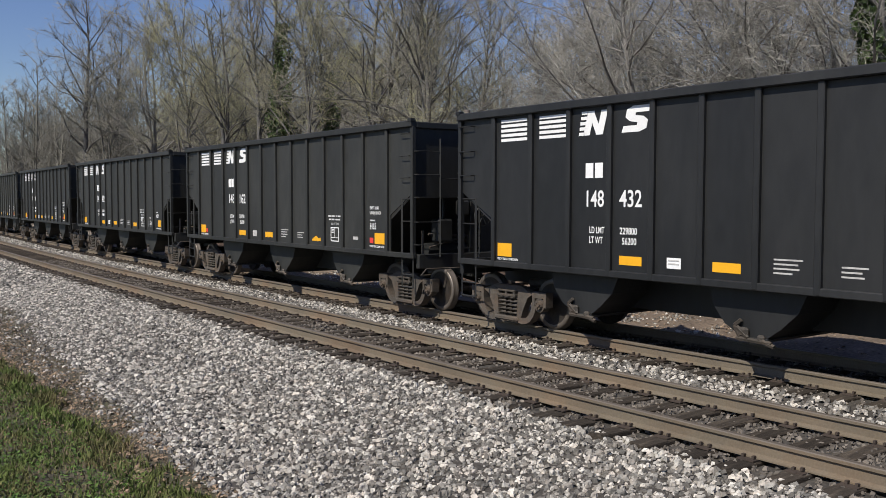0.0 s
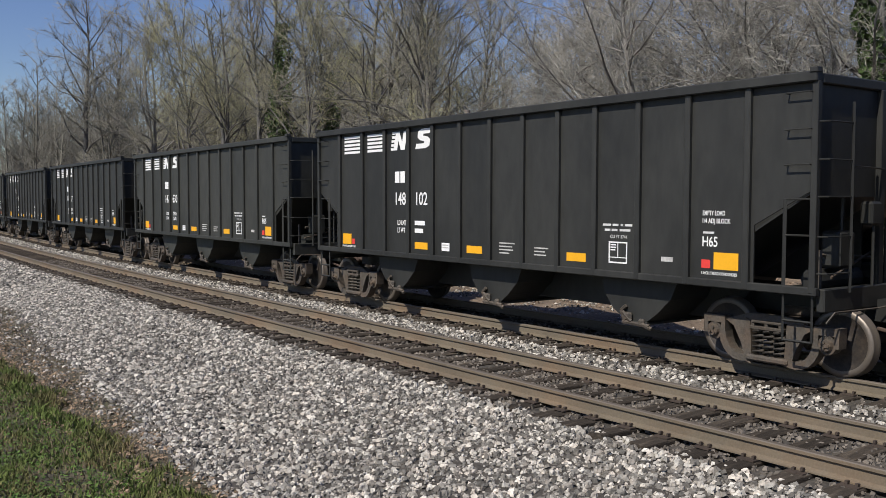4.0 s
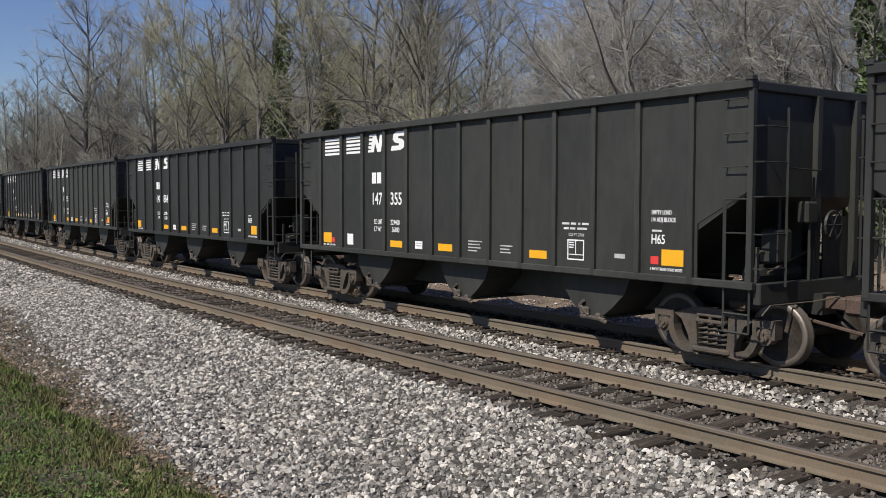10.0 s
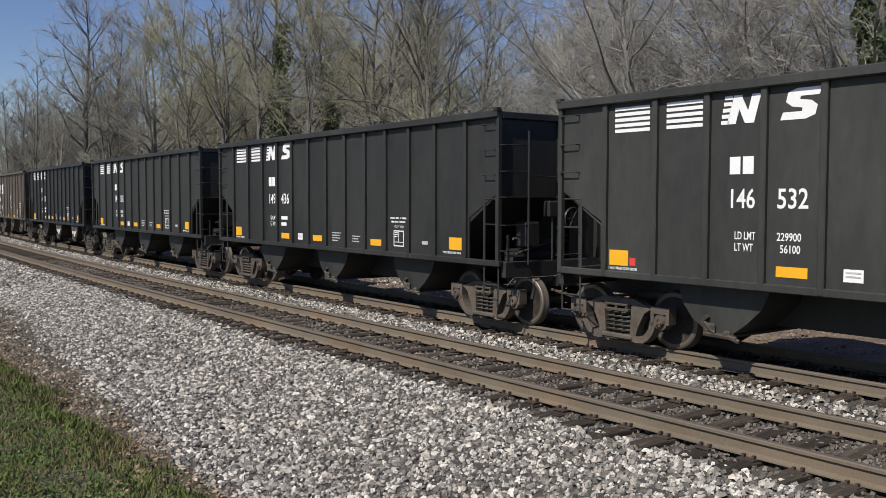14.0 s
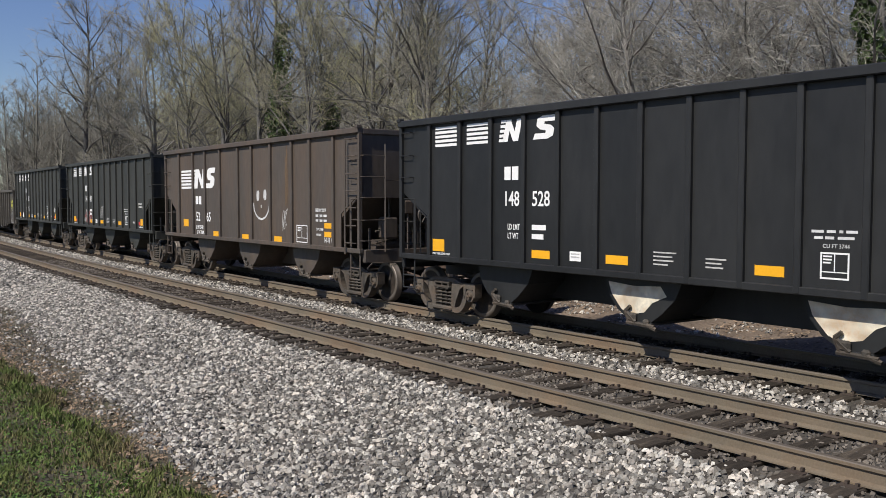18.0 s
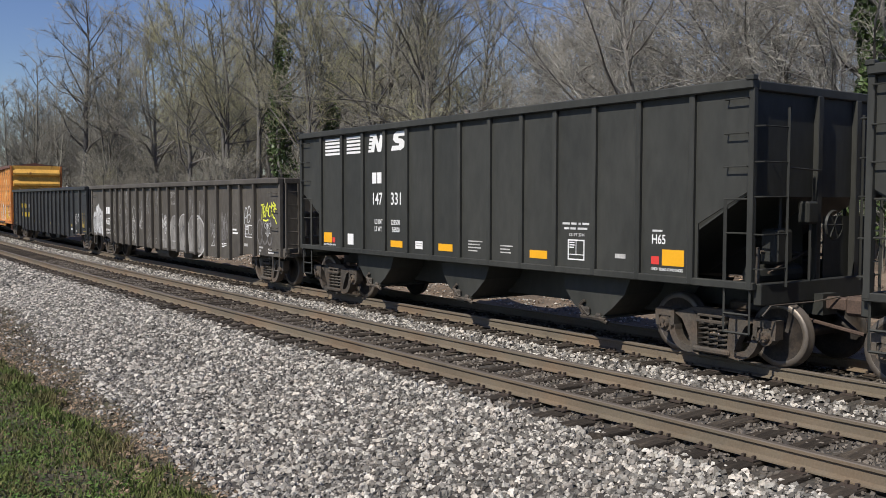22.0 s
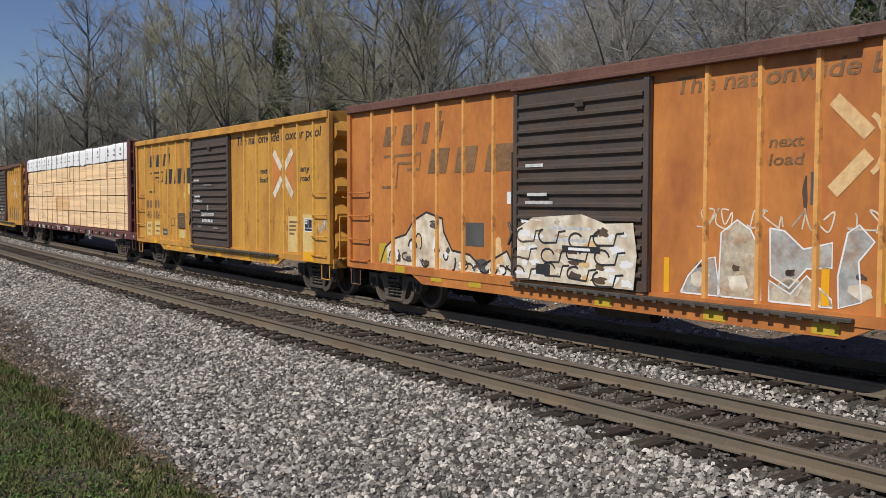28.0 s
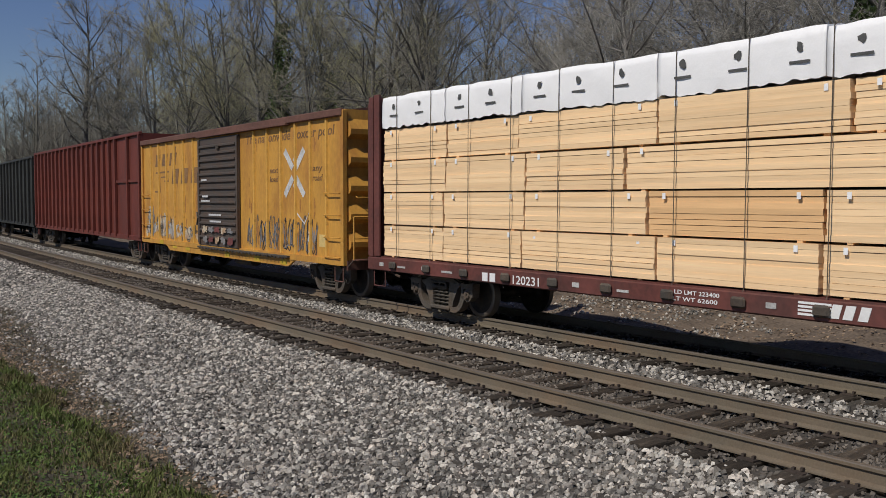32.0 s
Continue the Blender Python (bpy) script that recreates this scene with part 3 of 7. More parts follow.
def far_woods():
    """The depth of the wood: many simple bare trees in one mesh."""
    rnd = random.Random(21)
    protos = []
    for k in range(4):
        w = Wood()
        tp, tr = limb(rnd, Vector((0, 0, -0.5)), Vector((rnd.uniform(-0.1, 0.1), rnd.uniform(-0.1, 0.1), 1)), 16, 0.17, 6, 0.02, 0.05)
        w.tube(tp, tr, 4)
        for i in range(25):
            f = rnd.uniform(0.06, 1.0)
            j = min(int(f * 6), 5)
            base = tp[j].lerp(tp[j + 1], f * 6 - j)
            a = rnd.uniform(0, 6.283)
            d = Vector((math.cos(a), math.sin(a), rnd.uniform(0.5, 1.4)))
            length = rnd.uniform(2.0, 4.6) * (1.2 - 0.6 * f)
            bp, br = limb(rnd, base, d, length, 0.045, 2, 0.05, 0.12)
            w.spike(bp[0], bp[1].lerp(bp[2], 0.8), 0.05)
            for m in range(6):
                c = bp[0].lerp(bp[2], rnd.uniform(0.25, 1.0))
                d2 = d.normalized() + Vector((rnd.gauss(0, 0.6), rnd.gauss(0, 0.6), rnd.gauss(0.2, 0.5)))
                d2.normalize()
                q = c + d2 * length * rnd.uniform(0.3, 0.6)
                w.spike(c, q, 0.026)
                for t in range(1 + m % 2):
                    e = c.lerp(q, rnd.uniform(0.2, 0.8))
                    w.spike(e, e + (d2 + Vector((rnd.gauss(0, 0.6), rnd.gauss(0, 0.6), rnd.gauss(0.1, 0.4)))) * length * rnd.uniform(0.15, 0.35), 0.022)
        protos.append((np.array([tuple(v) for v in w.v]), w.f))
    places = []
    for i in range(230):
        s = rnd.uniform(-190, 60)
        places.append(tuple(on_line(s, rnd.uniform(48, 95)))[:2])
    for i in range(130):
        s = rnd.uniform(-420, -150)
        places.append(tuple(on_line(s, rnd.uniform(21, 60)))[:2])
    for i in range(120):
        s = rnd.uniform(-270, -115)
        places.append(tuple(on_line(s, rnd.uniform(18.5, 34)))[:2])
    for i in range(130):
        s = rnd.uniform(-270, -95)
        places.append(tuple(on_line(s, rnd.uniform(30, 72)))[:2])
    for i in range(110):
        s = rnd.uniform(-260, -110)
        places.append(tuple(on_line(s, rnd.uniform(22, 50)))[:2])
    for i in range(45):
        places.append(bearing_place(rnd.uniform(27, 56), rnd.uniform(52, 80)))
    for i in range(30):
        s = rnd.uniform(-520, -330)
        places.append(tuple(on_line(s, rnd.uniform(-25, 4)))[:2])
    verts, faces, count = [], [], 0
    for x, y in places:
        v, f = protos[rnd.randrange(4)]
        a, k = rnd.uniform(0, 6.283), rnd.uniform(0.8, 1.25) * (0.55 if 45.5 < bearing((x, y)) < 53.5 else 0.6 if bearing((x, y)) < 43 else 1.0)
        c, s = math.cos(a) * k, math.sin(a) * k
        q = np.stack([v[:, 0] * c - v[:, 1] * s + x, v[:, 0] * s + v[:, 1] * c + y, v[:, 2] * k + ground_height(x, y)], -1)
        verts.append(q)
        faces.extend(tuple(i + count for i in face) for face in f)
        count += len(q)
    # undergrowth on the slope: low sprays of bare stems
    for i in range(760):
        q = on_line(rnd.uniform(-120, 8), 25 + 70 * rnd.random() ** 1.5)
        w = Wood()
        z = ground_height(q.x, q.y)
        tall = rnd.uniform(1.8, 5.2)
        for k in range(13):
            a, b = rnd.uniform(0, 6.283), rnd.uniform(0, 0.9)
            d = Vector((math.cos(a) * b, math.sin(a) * b, 1))
            bp, br = limb(rnd, Vector((q.x + rnd.gauss(0, 0.5), q.y + rnd.gauss(0, 0.5), z - 0.1)), d, tall * rnd.uniform(0.6, 1), 0.014, 2, 0.0, 0.2)
            w.tube(bp, br, 3)
            for m in range(4):
                c = bp[0].lerp(bp[2], rnd.uniform(0.3, 1.0))
                w.spike(c, c + (d + Vector((rnd.gauss(0, 0.7), rnd.gauss(0, 0.7), 0))).normalized() * tall * 0.4, 0.013)
        verts.append(np.array([tuple(v) for v in w.v]))
        faces.extend(tuple(i + count for i in face) for face in w.f)
        count += len(w.v)
    me = bpy.data.meshes.new("far_woods")
    me.from_pydata(np.concatenate(verts).tolist(), [], faces)
    me.materials.append(TWIG_FAR)
    tagged(new("far_woods", me), "hazy grey-brown leafless wood on the far hillside", "wood", kind="stuff")


def build_woods():
    rnd = random.Random(5)
    # the trees that stand out: bearing, distance, kind, size, turn
    for az, d, kind, size, turn in ((74.6, 118, 2, 1.62, 0.4), (72.6, 125, 0, 1.45, 2.0), (77.6, 150, 0, 1.2, 1.0), (54.2, 46, 1, 0.98, 0.6), (40.6, 37, 7, 1.0, 2.4), (35.4, 42, 8, 1.0, 4.0), (44.6, 46, 8, 0.8, 1.2), (37.2, 39, 7, 0.95, 5.1), (39.4, 45, 8, 0.9, 0.7),
                                    (66.5, 66, 4, 1.05, 3.0), (68.6, 74, 3, 1.2, 1.6), (61.5, 56, 3, 1.05, 2.2), (58.0, 52, 4, 0.98, 0.2), (64.8, 60, 0, 1.05, 5.0), (51.0, 47, 3, 0.85, 3.7), (32.5, 38, 7, 0.95, 2.9), (30.0, 34, 8, 0.85, 0.9), (70.4, 84, 1, 1.15, 2.7)):
        x, y = bearing_place(az, d)
        plant(kind, x, y, turn, size, BUDDING if kind in (3, 4) else BARE)
    ivy("ivy_clad_tree", 63.2, 58, 0.5, 13.0, 1.25, 6500, 3)
    ivy("ivy_clad_tree", 60.4, 60, 0.0, 10.0, 1.5, 5600, 4)
    ivy("ivy_clad_tree", 28.3, 31, 0.5, 12.0, 1.1, 8500, 5)
    for off, step, size, reach in ((33, 13.0, 0.9, -120), (42, 15, 1.0, -140), (54, 21, 1.05, -150)):
        s = reach + rnd.uniform(0, 6)
        while s < 8:
            q = on_line(s, off + rnd.uniform(-4, 4))
            thin = 46 < bearing(q) < 53.5 or bearing(q) < 42
            k = rnd.choice((0, 1, 2, 3, 4))
            plant(k, q.x, q.y, rnd.uniform(0, 6.28), size * rnd.uniform(0.8, 1.15) * (0.62 if thin else 1.0), BUDDING if k in (3, 4) else BARE)
            s += step * rnd.uniform(0.7, 1.4)
    s = -120
    while s < 6:
        q = on_line(s, 23.5 + rnd.uniform(-2, 4))
        plant(rnd.choice((5, 6)), q.x, q.y, rnd.uniform(0, 6.28), rnd.uniform(0.45, 0.85), "leafless brushy shrub at the foot of the bank", "shrubs along the bank", "bare_shrub")
        s += rnd.uniform(5.0, 9.0)
    far_woods()


build_woods()


def build_pole():
    x, y = bearing_place(51.75, 33)
    z = ground_height(x, y)
    pole = thing("utility_pole", "short weathered wooden post among the trees", "pole")
    bm = bmesh.new()
    add_rod(bm, (0, 0, -0.3), (0, 0, 5.5 - z), 0.13, 9, 0.10)
    part("post", bm, POLE, pole)
    bm = bmesh.new()
    add_rod(bm, (0, 0, 5.5 - z), (0, 0, 5.56 - z), 0.115, 9)
    part("cap", bm, POLE, pole)
    pole.location = (x, y, z)


def flakes(name, label, category, material, n, seed, spots, size, flat):
    """Small loose blades or leaves. spots gives n places (x, y)."""
    rnd = np.random.RandomState(seed + 100)
    x, y = spots
    z = np.array([ground_height(a, b) for a, b in zip(x, y)])
    ang = rnd.uniform(0, 6.283, n)
    s = rnd.uniform(size[0], size[1], n)
    if flat:
        u = np.stack([np.cos(ang), np.sin(ang), rnd.uniform(-0.5, 0.5, n)], -1) * s[:, None]
        w = np.stack([-np.sin(ang), np.cos(ang), rnd.uniform(-0.5, 0.5, n)], -1) * s[:, None] * 0.6
        c = np.stack([x, y, z + 0.02], -1)
        v = np.stack([c - u, c + w, c + u, c - w], 1).reshape(-1, 3)
        f = [(4 * i, 4 * i + 1, 4 * i + 2, 4 * i + 3) for i in range(n)]
    else:
        w = np.stack([np.cos(ang), np.sin(ang), 0 * ang], -1) * 0.009
        lean = rnd.normal(0, 0.45, (n, 2)) * s[:, None]
        c = np.stack([x, y, z - 0.01], -1)
        mid = c + np.stack([lean[:, 0] * 0.35, lean[:, 1] * 0.35, s * 0.6], -1)
        tip = c + np.stack([lean[:, 0], lean[:, 1], s], -1)
        v = np.stack([c - w, c + w, mid + w * 0.8, mid - w * 0.8, tip], 1).reshape(-1, 3)
        f = []
        for i in range(n):
            k = 5 * i
            f += [(k, k + 1, k + 2, k + 3), (k + 3, k + 2, k + 4)]
    me = bpy.data.meshes.new(name)
    me.from_pydata(v.tolist(), [], f)
    me.shade_flat()
    me.materials.append(material)
    tagged(new(name, me), label, category, kind="stuff")


def band(n, seed, s0, s1, o0, o1, power=1.0, flare=0.0):
    rnd = np.random.RandomState(seed)
    s = s0 + (s1 - s0) * rnd.uniform(0, 1, n) ** power
    o = rnd.uniform(o0, o1, n) + flare * np.clip(-9.0 - s, 0, 16) * rnd.uniform(0, 1, n)
    clump = np.array([noise.noise(Vector((a * 0.9, b * 0.9, seed))) for a, b in zip(s, o)])
    o = o + 0.32 * clump + 0.16 * np.array([noise.noise(Vector((a * 2.6, b * 2.6, 4))) for a, b in zip(s, o)])
    if power != 1.0:  # turf thins out in patches
        keep = clump + 0.5 * rnd.uniform(-1, 1, n) > -0.25
        o = np.where(keep, o, o0 + 0.5 * (o - o0))
    a = BEND * s
    return np.sin(a) * (1 / BEND - o), 1 / BEND - np.cos(a) * (1 / BEND - o)


build_pole()
flakes("grass", "short rough green grass beside the ballast", "grass", GRASS, 44000, 8, band(44000, 8, -5.8, -25.5, 1.05, 3.17, 1.3), (0.025, 0.075), False)
flakes("low_weeds", "bright green low weeds spread through the turf", "weeds", WEED, 16000, 13, band(16000, 13, -6, -17, 1.05, 3.0, 1.4), (0.010, 0.030), True)
flakes("grass_tufts", "longer tufts of mixed grass at the turf edge", "grass", GRASS, 5000, 14, band(5000, 14, -5.8, -24, 2.7, 3.25, 1.2), (0.06, 0.14), False)
flakes("dry_grass", "straw-coloured dead grass at the edge of the ballast", "grass", STRAW, 14000, 9, band(14000, 9, -5.8, -30, 1.9, 3.55, 0.9, 0.075), (0.025, 0.07), False)
flakes("leaf_litter", "tan dead leaves scattered beyond the far track", "leaves", LITTER, 22000, 10, band(22000, 10, -45, 2, 15.0, 25), (0.02, 0.06), True)
flakes("dead_leaves", "a few brown leaves on the turf edge", "leaves", LITTER, 6500, 12, band(6500, 12, -6.3, -27.5, 2.65, 3.6, 1.0, 0.08), (0.012, 0.035), True)

# ---- rolling stock: parts that all cars share. Local axes: x along the train, the camera's side is -y, z = 0 on the rails ----
def wheelset_mesh(r=0.457):
    """Axle with two flanged wheels, turning about y; treads polished, rim faces brightened as if sunlit."""
    bm = bmesh.new()
    prof = ((0.0, 0.785), (0.10, 0.795), (0.13, 0.775), (0.33, 0.755), (0.375, 0.79), (r - 0.005, 0.79), (r, 0.77), (r, 0.70), (r + 0.022, 0.675), (r + 0.020, 0.655), (0.375, 0.655), (0.34, 0.71), (0.14, 0.69), (0.085, 0.62), (0.085, 0.0))
    seg = 28
    for side in (-1, 1):
        rings = []
        for pr, py in prof:
            if pr < 1e-6:
                rings.append([bm.verts.new((0, side * py, 0))])
            else:
                rings.append([bm.verts.new((pr * math.cos(6.28319 * j / seg), side * py, pr * math.sin(6.28319 * j / seg))) for j in range(seg)])
        for i in range(len(rings) - 1):
            a, b = rings[i], rings[i + 1]
            for j in range(seg):
                k = (j + 1) % seg
                f = bm.faces.new((a[0], b[j], b[k]) if len(a) == 1 else (a[j], b[j], b[k], a[k]))
                f.material_index = 1 if 4 <= i <= 8 else 0
                f.smooth = True
    bmesh.ops.recalc_face_normals(bm, faces=bm.faces[:])
    me = bpy.data.meshes.new("wheelset")
    bm.to_mesh(me)
    bm.free()
    me.materials.append(WHEEL)
    me.materials.append(TREAD)
    return me


def side_frame_mesh():
    """A cast side frame: pedestal jaws over the bearings, a rounded lower loop to each side, spring opening in the middle."""
    bm = bmesh.new()
    top = [(-0.78, 0.64), (-0.55, 0.69), (-0.34, 0.765), (0.34, 0.765), (0.55, 0.69), (0.78, 0.64), (0.60, 0.60), (0.34, 0.67), (-0.34, 0.67), (-0.60, 0.60)]
    add_prism(bm, top, "y", -0.07, 0.07)
    for sg in (-1, 1):
        jaw = [(sg * 1.06, 0.42), (sg * 1.07, 0.69), (sg * 0.70, 0.69), (sg * 0.70, 0.40), (sg * 0.76, 0.36), (sg * 0.77, 0.58), (sg * 1.0, 0.58), (sg * 1.0, 0.42)]
        add_prism(bm, jaw, "y", -0.10, 0.08)
        outer = [(0.80, 0.42), (0.775, 0.32), (0.72, 0.22), (0.64, 0.135), (0.54, 0.085), (0.42, 0.07), (0.28, 0.09)]
        inner = [(0.28, 0.20), (0.40, 0.175), (0.50, 0.185), (0.58, 0.225), (0.64, 0.30), (0.675, 0.38), (0.69, 0.46)]
        add_prism(bm, [(sg * x, z) for x, z in outer + inner], "y", -0.10, 0.07)
        strut = [(sg * 0.26, 0.17), (sg * 0.38, 0.17), (sg * 0.43, 0.32), (sg * 0.56, 0.56), (sg * 0.70, 0.64), (sg * 0.36, 0.70), (sg * 0.29, 0.66)]
        add_prism(bm, strut, "y", -0.085, 0.06)
    add_box(bm, -0.33, 0.33, -0.14, 0.10, 0.10, 0.19, 0.025)
    return shared("side_frame", bm, TRUCK)


def spring_mesh():
    """A coil of one bar."""
    w = Wood()
    pts = [Vector((0.072 * math.cos(a * 1.047), -0.04 + 0.072 * math.sin(a * 1.047), 0.19 + 0.36 * a / 30)) for a in range(31)]
    w.tube(pts, [0.021] * 31, 4)
    return w.mesh("spring", TRUCK)


def bearing_mesh():
    bm = bmesh.new()
    q = Matrix.Rotation(radians(90), 4, "X")
    bmesh.ops.create_cone(bm, cap_ends=True, segments=14, radius1=0.13, radius2=0.13, depth=0.16, matrix=q)
    bmesh.ops.create_cone(bm, cap_ends=True, segments=12, radius1=0.095, radius2=0.075, depth=0.05, matrix=Matrix.Translation((0, -0.10, 0)) @ q)
    bmesh.ops.create_cone(bm, cap_ends=True, segments=10, radius1=0.03, radius2=0.03, depth=0.02, matrix=Matrix.Translation((0, -0.13, 0)) @ q)
    for i in range(3):
        a = i * 2.094 + 0.5
        bmesh.ops.create_cone(bm, cap_ends=True, segments=6, radius1=0.022, radius2=0.022, depth=0.03, matrix=Matrix.Translation((0.045 * math.cos(a), -0.135, 0.045 * math.sin(a))) @ q)
    return shared("bearing", bm, TRUCK)


def bolster_mesh():
    bm = box(-0.22, 0.22, -1.02, 1.02, 0.56, 0.68, 0.03)
    for y in (-1, 1):
        add_box(bm, -0.26, 0.26, y * 1.12 - 0.05, y * 1.12 + 0.05, 0.55, 0.60, 0.01)
        add_box(bm, -0.24, 0.24, y * 1.12 - 0.05, y * 1.12 + 0.05, 0.64, 0.68, 0.01)
        for x in (-0.22, 0.0, 0.22):
            add_box(bm, x - 0.025, x + 0.025, y * 1.11 - 0.05, y * 1.11 + 0.05, 0.58, 0.66)
    add_box(bm, -0.32, 0.32, -0.32, 0.32, 0.68, 0.82, 0.03)
    for sg in (-1, 1):
        add_rod(bm, (sg * 0.42, -0.85, 0.38), (sg * 0.42, 0.85, 0.38), 0.05, 6)
        for y in (-0.74, 0.74):
            add_box(bm, sg * 0.40 - 0.04, sg * 0.40 + 0.04, y - 0.06, y + 0.06, 0.30, 0.55, 0.02)
    return shared("truck", bm, TRUCK)


WHEELSET, SIDE_FRAME, SPRING, BEARING, BOLSTER = wheelset_mesh(), side_frame_mesh(), spring_mesh(), bearing_mesh(), bolster_mesh()
AXLE_Z, AXLE_X = 0.457, 0.889
AXLES = {}


def add_truck(car, x):
    truck = mesh_part("truck", BOLSTER, None, car, "grimy cast-steel freight truck", pose(x, 0, 0))
    for sg, turn in ((-1, 0), (1, 180)):
        mesh_part("side_frame", SIDE_FRAME, None, truck, m=pose(0, sg * 1.03, 0, 0, 0, turn))
        for x in (-0.165, 0.0, 0.165):
            mesh_part("spring", SPRING, None, truck, m=pose(x, sg * 1.05, 0, 0, 0, turn))
        for a in (-AXLE_X, AXLE_X):
            mesh_part("bearing", BEARING, None, truck, m=pose(a, sg * 1.04, AXLE_Z, 0, random.uniform(0, 90), turn))
    for a in (-AXLE_X, AXLE_X):
        AXLES.setdefault(car.name, []).append((mesh_part("wheelset", WHEELSET, None, truck, m=pose(a, 0, AXLE_Z)), a))


def coupler_mesh(reach):
    bm = box(-reach, -0.30, -0.10, 0.10, 0.80, 0.98, 0.02)
    add_box(bm, -0.34, 0.02, -0.17, 0.13, 0.74, 1.02, 0.05)
    add_rod(bm, (-reach, -0.30, 0.74), (0.0, -0.22, 0.52), 0.028, 6)
    return bm


def add_couplers(car, half, body_half):
    for sg, turn in ((1, 0), (-1, 180)):
        ob = part("coupler", coupler_mesh(half - body_half + 0.5), RUSTY, car, "rusted steel coupler and air hose")
        ob.matrix_basis = pose(sg * half, 0, 0, 0, 0, turn)
    add_levers(car, body_half)


def add_levers(car, body):
    for sg in (-1, 1):
        part("uncoupling_lever", rods([(sg * (body + 0.1), -1.4 * sg, 0.78), (sg * (body + 0.16), -1.3 * sg, 0.92), (sg * (body + 0.2), -0.35 * sg, 0.92), (sg * (body + 0.45), -0.1 * sg, 1.0)], r=0.014), TRUCK, car)
        part("air_hose", rods([(sg * (body + 0.1), 0.35, 0.72), (sg * (body + 0.35), 0.33, 0.55), (sg * (body + 0.6), 0.26, 0.42), (sg * (body + 0.8), 0.18, 0.5)], r=0.028, seg=6), BLACK_IN, car)


def plate(name, car, x0, x1, z0, z1, y, material, thick=0.004, label=""):
    return part(name, box(x0, x1, y - thick, y + 0.003, z0, z1), material, car, label)


def add_lines(car, x, z, y, material, widths, h=0.03, gap=0.055, name="stencil_line"):
    """Writing too small to read: plain bars."""
    for i, w in enumerate(widths):
        plate(name, car, x, x + w, z - i * gap - h, z - i * gap, y, material)


# ---- the black coal hoppers ----
HOP = dict(half=7.467, body=6.58)
RIB_X = (-5.56, -4.549, -3.609, -2.69, -1.822, -0.919, 0.0, 0.919, 1.822, 2.69, 3.609, 4.549, 5.56)


def hopper_rib():
    bm = box(-0.05, 0.05, -1.565, -1.488, 1.14, 3.86, 0.012)
    add_box(bm, -0.085, 0.085, -1.500, -1.488, 1.14, 3.86)
    return bm


def hopper_bay():
    """One discharge bay: a tapering trough across the car, with a flanged outlet frame."""
    bm = bmesh.new()
    rings = [[(-0.82, 1.14), (0.76, 1.14)], [(-0.74, 0.84), (0.62, 0.84)], [(-0.54, 0.60), (0.36, 0.60)], [(-0.24, 0.43), (0.12, 0.43)]]
    rows = [[bm.verts.new((x, y, z)) for (x, z), y in ((a, -1.27), (b, -1.27), (b, 1.27), (a, 1.27))] for a, b in rings]
    for a, b in zip(rows, rows[1:]):
        for i in range(4):
            bm.faces.new((a[i], a[(i + 1) % 4], b[(i + 1) % 4], b[i]))
    bm.faces.new(rows[0])
    bm.faces.new(rows[-1][::-1])
    bmesh.ops.recalc_face_normals(bm, faces=bm.faces[:])
    add_box(bm, -0.28, 0.18, -1.30, 1.30, 0.405, 0.45, 0.01)
    return bm


